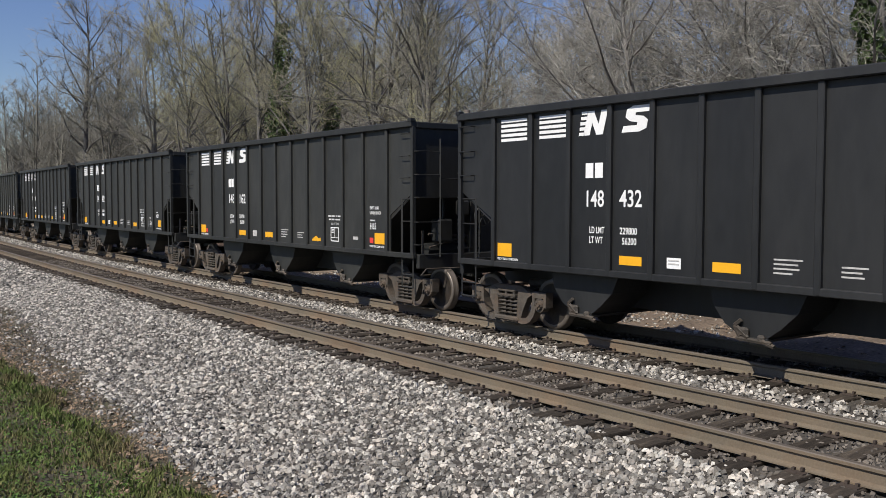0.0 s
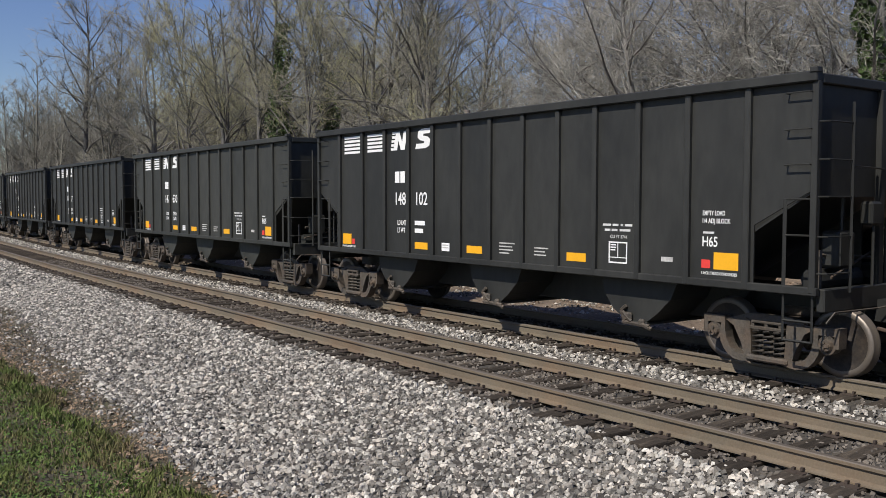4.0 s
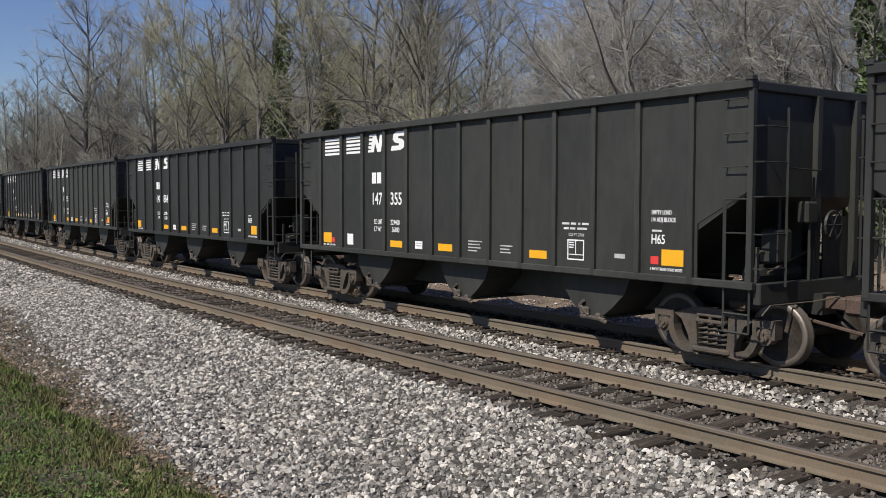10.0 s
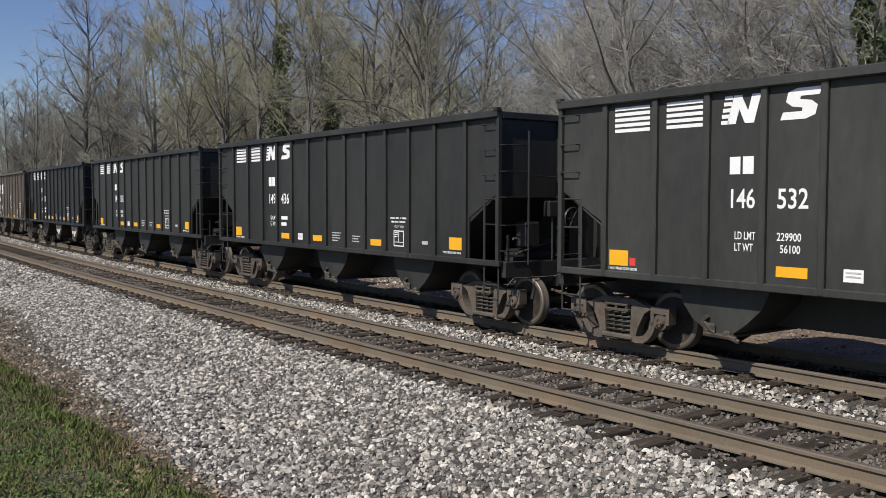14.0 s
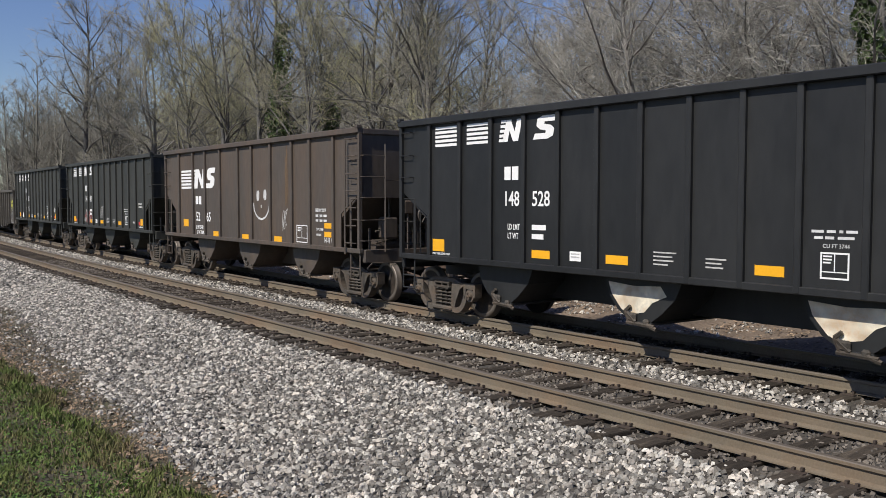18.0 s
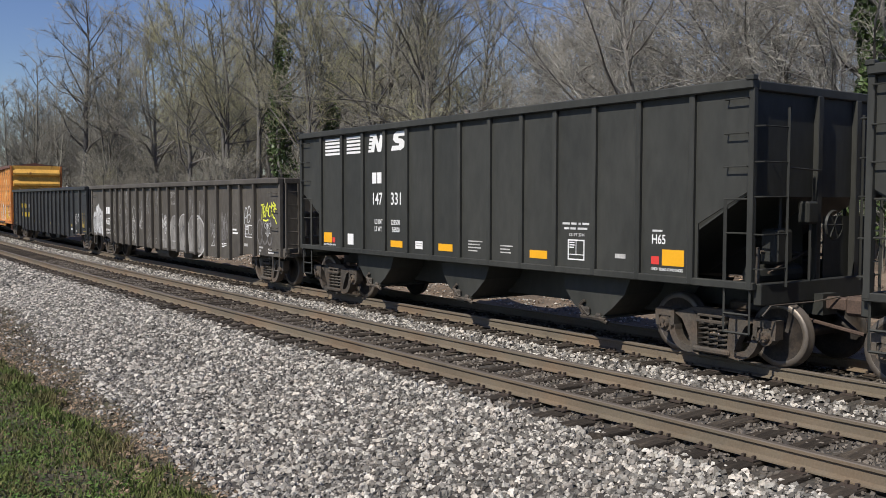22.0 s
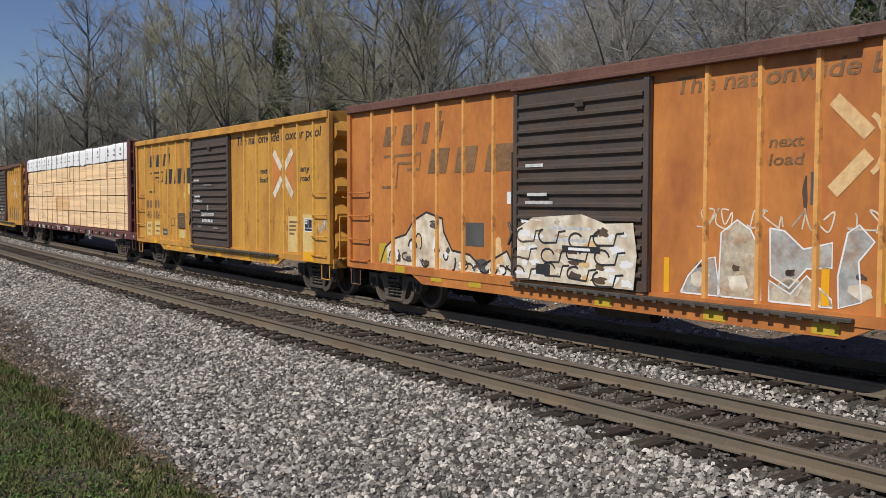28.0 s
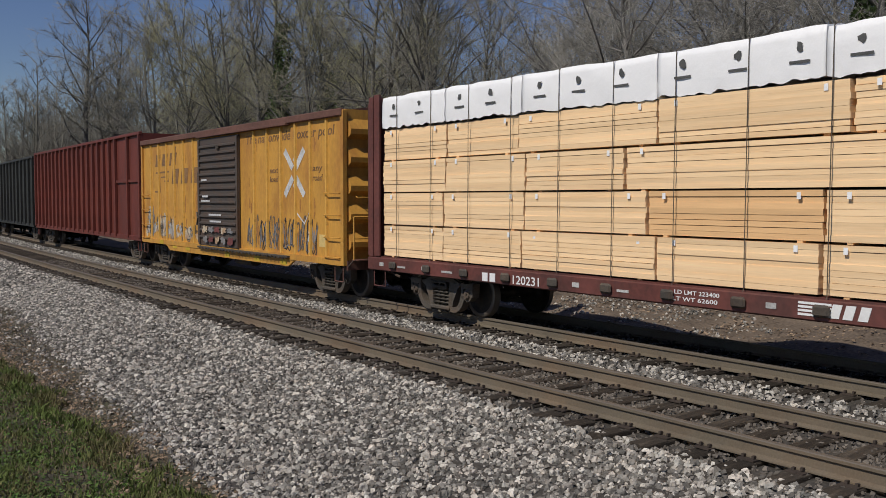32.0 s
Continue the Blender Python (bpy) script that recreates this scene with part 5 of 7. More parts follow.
def arc(cx, cz, rx, rz, a0, a1, n=14):
    return [(cx + rx * math.cos(a0 + (a1 - a0) * i / n), cz + rz * math.sin(a0 + (a1 - a0) * i / n)) for i in range(n + 1)]


def poly(car, outline, y, material, name, thick=0.004):
    return part(name, prism(outline, "y", y - thick, y + 0.002), material, car)


# ---- the brown hopper ----
def brown_hopper():
    car = thing("coal_hopper_car", "rust-streaked brown open-top coal hopper with a sprayed smiling face", "hopper car", "hopper cars of the train")
    build_hopper_shell(car, BROWN)
    ribs = (-5.25, -3.98, -2.94, -1.72, -0.36, 0.60, 1.83, 3.12, 4.12, 5.34)
    me = shared("rib", hopper_rib(), BROWN)
    for x in ribs:
        mesh_part("rib", me, None, car, m=pose(x, 0, 0))
        mesh_part("rib", me, None, car, m=pose(x, 0, 0, 0, 0, 180))
    for x in (6.02,):
        part("ladder_stile", rods([(x, -1.60, 1.1), (x, -1.60, 3.72)], r=0.025, seg=4), BROWN, car)
        for z in (3.74, 3.34, 2.94, 2.55, 2.17, 1.76, 1.36):
            part("rung", rods([(x, -1.60, z), (6.54, -1.60, z)], r=0.014), BROWN, car)
    add_end_gear(car, 1, BROWN)
    for x in (-5.64, 5.64):
        add_truck(car, x)
    add_couplers(car, 7.467, 6.58)
    y = YF
    # the road's mark: stripes running into two slanted blocks
    for i in range(6):
        plate("logo_stripe", car, -5.10, -3.85, 2.70 + 0.105 * i, 2.70 + 0.105 * i + 0.065, y, WHITE)
    for a, w in ((-3.95, 0.30), (-3.32, 0.30)):
        poly(car, [(a, 2.70), (a + w, 2.70), (a + w + 0.14, 3.30), (a + 0.14, 3.30)], y, WHITE, "logo_block")
    poly(car, [(-3.74, 3.30), (-3.50, 3.30), (-3.05, 2.70), (-3.30, 2.70)], y, WHITE, "logo_block", 0.0045)
    z = 2.70
    poly(car, [(-2.95, z), (-2.42, z), (-2.24, z + 0.10), (-2.20, z + 0.27), (-2.32, z + 0.37), (-2.52, z + 0.39), (-2.50, z + 0.46), (-2.20, z + 0.46), (-2.13, z + 0.62), (-2.62, z + 0.62), (-2.79, z + 0.55),
               (-2.84, z + 0.36), (-2.72, z + 0.25), (-2.54, z + 0.23), (-2.56, z + 0.15), (-2.90, z + 0.15)], y, WHITE, "logo_block", 0.0045)
    for x, z, w, h in ((-4.05, 2.72, 0.05, 0.3), (-3.93, 2.85, 0.04, 0.42), (-3.0, 2.75, 0.035, 0.5), (-4.4, 3.2, 0.05, 0.06), (-2.86, 2.9, 0.03, 0.3)):
        blob(car, x, z, w, h, y - 0.004, RUSTY, int(100 * h), "rust_streak", 0.5)
    for a in (-3.81, -3.54):
        plate("reporting_mark", car, a, a + 0.21, 2.20, 2.46, y, WHITE)
    write("52", 0.40, -3.80, y, 1.68, WHITE, car, 0.9, "car_number")
    write("65", 0.40, -2.90, y, 1.68, WHITE, car, 0.9, "car_number")
    write("LD LMT 203400", 0.155, -3.82, y, 1.43, WHITE, car, 0.62)
    write("LT WT  59600", 0.155, -3.72, y, 1.27, WHITE, car, 0.62)
    for a, b, z0, z1 in ((-4.94, -4.49, 1.48, 1.71), (-2.34, -1.93, 1.24, 1.39), (-0.14, 0.31, 1.22, 1.37), (2.00, 2.47, 1.23, 1.38), (4.84, 5.27, 1.66, 1.79), (4.84, 5.27, 1.45, 1.58)):
        plate("reflector", car, a, b, z0, z1, y, REFLECT, label="yellow reflective plate")
    data_box(car, 3.34, 1.27, y, 0.60, 0.44)
    write_fit("REBODY 03 91", 4.39, 4.91, 2.06, 0.075, y, WHITE, car)
    for z in (1.99, 1.87):
        for x0, x1 in ((4.39, 4.52), (4.60, 4.74), (4.80, 4.96)):
            plate("stencil_line", car, x0, x1, z - 0.055, z, y, SPRAY)
    write_fit("CUFT. 3400", 4.40, 4.78, 1.60, 0.06, y, WHITE, car)
    add_lines(car, 4.42, 1.52, y, OLD_WHITE, (0.25,), 0.05)
    write("H-11 BR", 0.19, 4.84, y, 1.31, WHITE, car, 0.75, "class_stencil")
    for x in (0.97, 1.43):
        blob(car, x - 0.10, 2.31 + (x - 0.97) * 0.04, 0.20, 0.30, y, SPRAY, int(x * 10), "sprayed_eye", 0.1)
    blob(car, 1.15, 2.12, 0.08, 0.09, y, SPRAY, 9, "sprayed_nose", 0.1)
    part("sprayed_mouth", stroke(arc(1.19, 2.22, 0.50, 0.40, 3.05, 6.35, 18), 0.055, y), SPRAY, car)
    scrawl(car, 2.45, 1.55, 0.3, 0.55, y, OLD_WHITE, 31, 4, 0.02)
    blob(car, 2.66, 1.95, 0.22, 1.85, y, BROWN_STAIN, 78, "rust_streak", 0.45, 26)
    return car


# ---- gondolas ----
def add_stencil_rows(car, x, sg):
    """Small faded stencil rows on a car's end."""
    for i, w in enumerate((0.34, 0.30, 0.36, 0.40)):
        part("stencil_line", box(x - 0.003, x + 0.003, 0.35, 0.35 + w, 2.46 - 0.075 * i, 2.49 - 0.075 * i), CHALK, car)


def gondola_shell(car, paint, ribs, half, low_mid, low_end, top, knee, rib_w=0.10, rib_d=0.11):
    """Open-topped gondola with outside ribs; the side dips between the knees."""
    sheet = [(-half, top - 0.05), (half, top - 0.05), (half, low_end), (knee + 1.4, low_end), (knee, low_mid), (-knee, low_mid), (-knee - 1.4, low_end), (-half, low_end)]
    for sg in (-1, 1):
        part("side_sheet", prism(sheet, "y", sg * 1.42 - 0.015, sg * 1.42 + 0.015), paint, car)
        part("top_chord", box(-half - 0.05, half + 0.05, sg * 1.46 - 0.10, sg * 1.46 + 0.10, top - 0.16, top, 0.025), paint, car)
        part("end_sheet", box(sg * half - 0.02, sg * half + 0.02, -1.405, 1.405, 1.0, top - 0.1), paint, car)
        part("end_chord", box(sg * half - 0.08, sg * half + 0.08, -1.36, 1.36, top - 0.16, top - 0.005, 0.02), paint, car)
        part("end_sill", box(sg * half - 0.10, sg * half + 0.12, -1.40, 1.40, 0.82, 1.06, 0.02), paint, car)
        for z in (1.35, 2.0):
            part("end_stiffener", box(sg * (half + 0.035) - 0.02, sg * (half + 0.035) + 0.02, -0.9, 1.34, z - 0.04, z + 0.04, 0.008), paint, car)
        add_stencil_rows(car, sg * (half + 0.022), sg)
        for y in (-1.36, -1.0):
            part("ladder_stile", box(sg * (half + 0.17) - 0.025, sg * (half + 0.17) + 0.025, y - 0.02, y + 0.02, 0.95, top - 0.15), paint, car)
        for z in (1.15, 1.50, 1.85, 2.2, 2.55):
            part("rung", rods([(sg * (half + 0.17), -1.36, z), (sg * (half + 0.17), -1.0, z)], r=0.014), paint, car)
        for y in (-1, 1):
            part("corner_post", box(sg * half - 0.05, sg * half + 0.05, y * 1.44 - 0.05, y * 1.44 + 0.05, low_end, top - 0.1, 0.01), paint, car)
            for z in (1.05, 1.62, 2.1, 2.55):
                a, b = sg * (half - 0.58), sg * (half - 0.12)
                part("grab_iron", rods([(a, y * 1.435, z), (a, y * 1.51, z - 0.03), (b, y * 1.51, z - 0.03), (b, y * 1.435, z)], r=0.012), paint, car)
            part("stirrup", rods([(sg * (half - 0.55), y * 1.42, low_end), (sg * (half - 0.55), y * 1.42, 0.45), (sg * (half - 0.15), y * 1.42, 0.45), (sg * (half - 0.15), y * 1.42, low_end)], r=0.016, seg=4), paint, car)
    rib = box(-rib_w / 2, rib_w / 2, -1.43 - rib_d, -1.43, low_end - 0.05, top - 0.13, 0.015)
    me = shared("rib", rib, paint)
    rib = box(-rib_w / 2, rib_w / 2, -1.43 - rib_d, -1.43, low_mid - 0.02, top - 0.13, 0.015)
    long_me = shared("rib", rib, paint)
    for x in ribs:
        k = long_me if abs(x) < knee + 0.5 else me
        mesh_part("rib", k, None, car, m=pose(x, 0, 0))
        mesh_part("rib", k, None, car, m=pose(-x, 0, 0, 0, 0, 180))
    part("deck", box(-half, half, -1.40, 1.40, 1.0, 1.05), BLACK_IN, car)
    part("centre_sill", box(-half - 0.2, half + 0.2, -0.2, 0.2, 0.66, 0.995), paint, car)
    bm = bmesh.new()
    add_rod(bm, (-1.75, -0.95, 0.45), (-0.45, -0.95, 0.45), 0.19, 14)
    for x in (-1.5, -0.7):
        add_box(bm, x - 0.03, x + 0.03, -1.0, -0.9, 0.60, 1.0)
    part("air_reservoir", bm, paint, car)
    bm = box(1.15, 1.95, -1.15, -0.75, 0.36, 0.66, 0.04)
    add_rod(bm, (1.95, -0.95, 0.52), (2.6, -0.95, 0.56), 0.04)
    add_box(bm, 1.35, 1.75, -1.1, -0.8, 0.64, 1.0)
    part("brake_cylinder", bm, paint, car)
    bm = rods([(-5.6, -0.9, 0.62), (-2.2, -0.9, 0.58)], r=0.03)
    part("brake_rod", bm, TRUCK, car)
    for x in (-half + 1.6, half - 1.6):
        add_truck(car, x)
    add_couplers(car, half + 0.55, half)


def grey_gondola():
    car = thing("gondola_car", "faded grey-brown steel gondola car covered in chalky graffiti", "gondola car", "cars of the train")
    ribs = (-7.55, -6.44, -5.69, -4.82, -3.91, -2.96, -2.08, -1.18, -0.29, 0.64, 1.54, 2.43, 3.27, 4.19, 5.16, 6.15, 6.96, 7.95)
    gondola_shell(car, GREY_GON, ribs, 9.57, 0.60, 0.82, 2.93, 6.0)
    y = -1.437
    for a, w in ((-7.42, 0.2), (-7.18, 0.22), (-6.92, 0.07), (-6.81, 0.2)):
        plate("reporting_mark", car, a, a + w, 1.76, 2.04, y, WHITE)
    write_fit("6570", -7.41, -6.62, 1.32, 0.27, y, WHITE, car, "car_number")
    write_fit("LD LMT 209500", -7.42, -6.62, 1.06, 0.075, y, WHITE, car)
    write_fit("LT WT 76500", -7.38, -6.62, 0.93, 0.075, y, WHITE, car)
    data_box(car, 7.18, 1.28, y, 0.52, 0.36)
    add_lines(car, 6.25, 1.50, y, WHITE, (0.3, 0.4), 0.05, 0.10)
    add_lines(car, 8.15, 1.06, y, OLD_WHITE, (0.25, 0.14, 0.06), 0.05, 0.09)
    add_lines(car, 8.75, 1.02, y, OLD_WHITE, (0.26, 0.36), 0.045, 0.085)
    add_lines(car, 5.4, 1.05, y, WHITE, (0.35, 0.35, 0.2), 0.025, 0.05)
    for x in (-0.2, 0.9, 4.5):
        add_lines(car, x, 0.95, y, OLD_WHITE, (0.3,), 0.03)
    plate("placard", car, 7.1, 7.35, 1.02, 1.1, y, OLD_WHITE)
    # spray paint, oldest first
    for k, (x, z, w, h) in enumerate(((-9.45, 0.86, 0.55, 1.05), (-9.1, 0.88, 0.62, 1.3), (-8.72, 0.86, 0.62, 1.12), (-8.28, 0.86, 0.66, 0.98))):
        bubble(car, x, z, w, h, y - 0.0012 * k, SPRAY, SPRAY_DIM, 41 + k, 0.03)
        scrawl(car, x + 0.05, z + 0.1, w * 0.85, h * 0.75, y - 0.0015 - 0.0012 * k, WHITE if k % 2 else SPRAY_DIM, 50 + k, 3, 0.028)
    # five broad filled letters, the last a wide bow
    for i, (x0, x1, top, lean) in enumerate(((-0.20, 0.72, 1.74, 0.10), (0.66, 1.56, 1.80, 0.05), (1.58, 2.52, 1.86, 0.0), (2.50, 3.45, 1.84, 0.04), (3.20, 3.98, 1.76, -0.1))):
        mid, w = (x0 + x1) / 2, (x1 - x0) / 2
        out = [(x0 + 0.04, 0.66)] + [(mid + lean * math.sin(a) - w * math.cos(a), top - 0.42 + 0.42 * math.sin(a)) for a in (0.0, 0.3, 0.6, 0.9, 1.2, 1.5, 1.8, 2.1, 2.4, 2.7, 3.0)] + [(x1 + 0.02, 1.1), (x1 - 0.10, 0.66)]
        poly(car, out, y - 0.0008 * i, SPRAY_FILL, "graffiti_patch", 0.002)
        part("graffiti_outline", stroke(out[1:-1], 0.045, y - 0.0046 - 0.0008 * i), OLD_WHITE if i % 2 == 0 else CHALK, car)
        part("graffiti_outline", stroke(arc(mid + lean, 1.12, w * 0.42, 0.34, 2.9 - i * 0.5, -0.9 - i * 0.3, 12), 0.055, y - 0.0046 - 0.0008 * i), SLATE, car)
        part("graffiti_outline", stroke(arc(mid + lean - 0.05, 1.02, w * 0.6, 0.42, 3.6, 1.2 + 0.2 * i, 12), 0.03, y - 0.0054 - 0.0008 * i), CHALK, car)
    part("graffiti_outline", stroke(arc(3.20, 1.18, 0.86, 0.66, -1.35, 1.45, 16), 0.06, y - 0.009), OLD_WHITE, car)
    # "STOP / WAR" in single strokes of a paint stick
    for x, z, strokes in ((0.76, 2.42, ([(0.13, 0.15), (0.03, 0.17), (0.01, 0.12), (0.12, 0.07), (0.11, 0.01), (0.0, 0.0)],)), (0.93, 2.42, ([(0.0, 0.14), (0.13, 0.16)], [(0.07, 0.2), (0.06, 0.0)])), (1.10, 2.43, (arc(0.06, 0.07, 0.06, 0.07, 0, 6.3, 10),)), (1.26, 2.40, ([(0.0, -0.02), (0.02, 0.18), (0.11, 0.16), (0.12, 0.10), (0.02, 0.08)],)),
                         (0.80, 2.16, ([(0.0, 0.16), (0.05, 0.0), (0.1, 0.12), (0.15, 0.0), (0.21, 0.17)],)), (1.04, 2.16, ([(0.0, 0.0), (0.08, 0.17), (0.14, 0.0)], [(0.03, 0.06), (0.12, 0.07)])), (1.22, 2.16, ([(0.0, 0.0), (0.01, 0.17), (0.1, 0.14), (0.02, 0.09), (0.12, 0.0)],))):
        for q in strokes:
            part("graffiti_word", stroke([(x + a, z + b) for a, b in q], 0.024, y), OLD_WHITE, car)
    for word, x, z, w, h, m, r in (("TRACK", 8.26, 1.88, 0.84, 0.30, NEON, 0.048), ("PB", 7.10, 1.66, 0.46, 0.42, SPRAY, 0.045), ("NBK", -2.86, 1.28, 0.62, 0.44, OLD_WHITE, 0.034), ("SE", -3.78, 1.42, 0.62, 0.55, OLD_WHITE, 0.042), ("OM", -3.82, 1.22, 0.66, 0.42, OLD_WHITE, 0.036),
                                   ("SAW", -3.8, 0.74, 0.62, 0.44, OLD_WHITE, 0.034), ("W", -0.22, 1.22, 0.52, 0.72, WHITE, 0.042), ("N", -0.05, 1.42, 0.44, 0.42, SPRAY, 0.036), ("2", -1.92, 0.82, 0.36, 0.42, CHALK, 0.03), ("S", -0.98, 0.78, 0.18, 0.2, CHALK, 0.03),
                                   ("MK", 2.62, 1.78, 0.48, 0.52, CHALK, 0.03), ("W", 3.48, 1.85, 0.32, 0.55, CHALK, 0.03), ("V", 3.78, 1.8, 0.28, 0.5, CHALK, 0.03), ("AKX", -2.84, 1.85, 0.62, 0.62, SPRAY_DIM, 0.03), ("WEAP", -1.98, 1.85, 0.66, 0.66, CHALK, 0.03), ("VX", -1.08, 1.8, 0.5, 0.8, CHALK, 0.028),
                                   ("S", 4.50, 0.98, 0.26, 0.48, OLD_WHITE, 0.034), ("B", 4.70, 0.96, 0.22, 0.42, OLD_WHITE, 0.034), ("WX", 4.46, 1.45, 0.62, 0.38, SPRAY_DIM, 0.034), ("NAK", 5.34, 1.48, 0.66, 0.42, CHALK, 0.03), ("BMS", 5.36, 1.15, 0.6, 0.5, SPRAY_DIM, 0.034), ("E", 6.28, 1.62, 0.3, 0.3, SPRAY_THIN, 0.03), ("D", -6.28, 2.3, 0.3, 0.36, CHALK, 0.03), ("KA", -6.38, 1.7, 0.5, 0.56, CHALK, 0.03), ("X", -6.38, 1.36, 0.5, 0.42, CHALK, 0.03), ("O", -6.36, 0.92, 0.38, 0.42, OLD_WHITE, 0.03),
                                   ("D", -5.52, 2.1, 0.4, 0.62, CHALK, 0.032), ("Z", -5.52, 1.72, 0.4, 0.3, CHALK, 0.032), ("MX", -5.56, 1.3, 0.6, 0.55, CHALK, 0.032), ("VZ", -5.45, 0.75, 0.4, 0.42, CHALK, 0.028), ("WMN", -4.72, 2.3, 0.68, 0.38, CHALK, 0.032), ("ZVR", -4.68, 1.95, 0.66, 0.36, CHALK, 0.03),
                                   ("DMX", -4.72, 1.42, 0.62, 0.5, CHALK, 0.032), ("SWN", -4.72, 0.85, 0.72, 0.5, SPRAY_DIM, 0.04), ("NE", -3.8, 1.95, 0.5, 0.5, SPRAY_THIN, 0.03), ("RK", 5.36, 1.0, 0.62, 0.4, SPRAY_THIN, 0.034), ("VX", 4.46, 1.62, 0.6, 0.3, SPRAY_THIN, 0.03)):
        tag(car, word, x, z, w, h, y - 0.002, m, r)
    for q in ([(9.10, 2.04), (9.28, 2.22)], [(9.08, 2.2), (9.32, 2.08)], [(9.20, 2.26), (9.17, 2.0)], [(8.45, 1.80), (8.62, 1.77), (8.80, 1.81)], [(9.08, 1.88), (9.22, 1.85)], [(9.22, 1.82), (9.32, 1.70)]):
        part("graffiti_outline", stroke(q, 0.042, y - 0.002), NEON, car)
    # a small beetle-like doodle over older grey rings
    for cx, rx, rz in ((8.22, 0.17, 0.34), (8.55, 0.2, 0.32), (8.86, 0.16, 0.34)):
        part("graffiti_outline", stroke(arc(cx, 1.46, rx, rz, 0.6, 5.9, 14), 0.06, y - 0.001), SPRAY_THIN, car)
    for q in (arc(8.74, 1.52, 0.10, 0.17, 0, 6.3, 14), arc(8.74, 1.52, 0.03, 0.15, 0, 6.3, 10), [(8.64, 1.56), (8.55, 1.60), (8.56, 1.72), (8.67, 1.68)], [(8.84, 1.56), (8.93, 1.60), (8.92, 1.72), (8.81, 1.68)], [(8.65, 1.46), (8.56, 1.42)], [(8.83, 1.46), (8.92, 1.42)], [(8.69, 1.68), (8.79, 1.71)]):
        part("graffiti_outline", stroke(q, 0.022, y - 0.003), SPRAY, car)
    return car


def black_gondola():
    car = thing("gondola_car", "blue-black steel gondola car with yellow stencils", "gondola car", "cars of the train")
    ribs = (-8.33, -7.20, -6.14, -5.05, -4.10, -3.12, -2.06, -1.06, -0.13, 0.94, 1.91, 2.91, 3.92, 4.93, 6.00, 6.99, 8.39)
    gondola_shell(car, BLACK_GON, ribs, 9.66, 0.60, 0.80, 2.92, 6.4, 0.09, 0.09)
    y = -1.437
    for i, a in enumerate((-7.1, -6.75, -6.1, -5.75)):
        plate("reporting_mark", car, a, a + 0.22, 1.84, 2.10, y, PALE_YELLOW)
    for i, a in enumerate((-6.95, -6.1, -5.8, -5.1, -4.75)):
        plate("car_number", car, a, a + (0.1 if i == 0 else 0.24), 1.34, 1.60, y, PALE_YELLOW)
    plate("reflector", car, -8.77, -8.42, 1.13, 1.33, y, REFLECT)
    for x in (-3.5, -1.6, 1.35, 3.45, 6.25):
        plate("reflector", car, x, x + 0.45, 1.07, 1.18, y, DIM_YELLOW, label="dirty yellow reflective strip")
    add_lines(car, -4.6, 1.55, y, OLD_WHITE, (0.3, 0.25), 0.06, 0.14)
    add_lines(car, -3.6, 1.55, y, DIM_YELLOW, (0.3, 0.3, 0.2), 0.05, 0.12)
    plate("placard", car, 6.35, 6.62, 0.90, 1.0, y, WHITE)
    plate("placard", car, 7.3, 7.5, 0.84, 0.92, y, OLD_WHITE)
    data_box(car, 7.78, 1.34, y, 0.42, 0.34)
    data_box(car, -4.8, 1.86, y, 0.18, 0.2)
    scrawl(car, 7.15, 1.1, 0.5, 0.55, y, SPRAY_DIM, 150, 3, 0.03)
    part("graffiti_outline", stroke(arc(7.45, 1.45, 0.16, 0.22, 0.8, 5.5, 12), 0.03, y - 0.001), OLD_WHITE, car)
    for z in (1.72, 1.60, 1.48, 1.36):
        add_lines(car, 8.62, z, y, DIM_YELLOW, (0.12,), 0.06)
        add_lines(car, 8.95, z, y, DIM_YELLOW, (0.14,), 0.06)
    plate("reflector", car, 8.62, 9.05, 1.08, 1.26, y, DIM_YELLOW)
    add_lines(car, 7.9, 0.97, y, DIM_YELLOW, (0.3, 0.34), 0.04, 0.07)
    add_lines(car, 8.75, 0.92, y, DIM_YELLOW, (0.75,), 0.04)
    write("DEFECT CARD", 0.08, -8.8, y, 1.52, DIM_YELLOW, car, 0.8)
    write("2 INCH BRAKE SHOES", 0.07, -9.2, y, 0.90, DIM_YELLOW, car, 1.0)
    data = box(-9.40, -8.87, y - 0.012, y + 0.002, 1.44, 1.88)
    add_box(data, -9.36, -8.91, y - 0.02, y - 0.011, 1.48, 1.84)
    part("access_panel", data, BLACK_GON, car)
    plate("patched_panel", car, 5.2, 6.0, 1.75, 2.5, y, BLACK, 0.003)
    for i, x in enumerate((-7.5, -1.0, 1.2, 4.6, 5.4, 5.7)):
        blob(car, x, 2.93, 0.14, 0.08, -1.45, OLD_WHITE, 170 + i, "lump_of_scrap", 0.3)
    return car


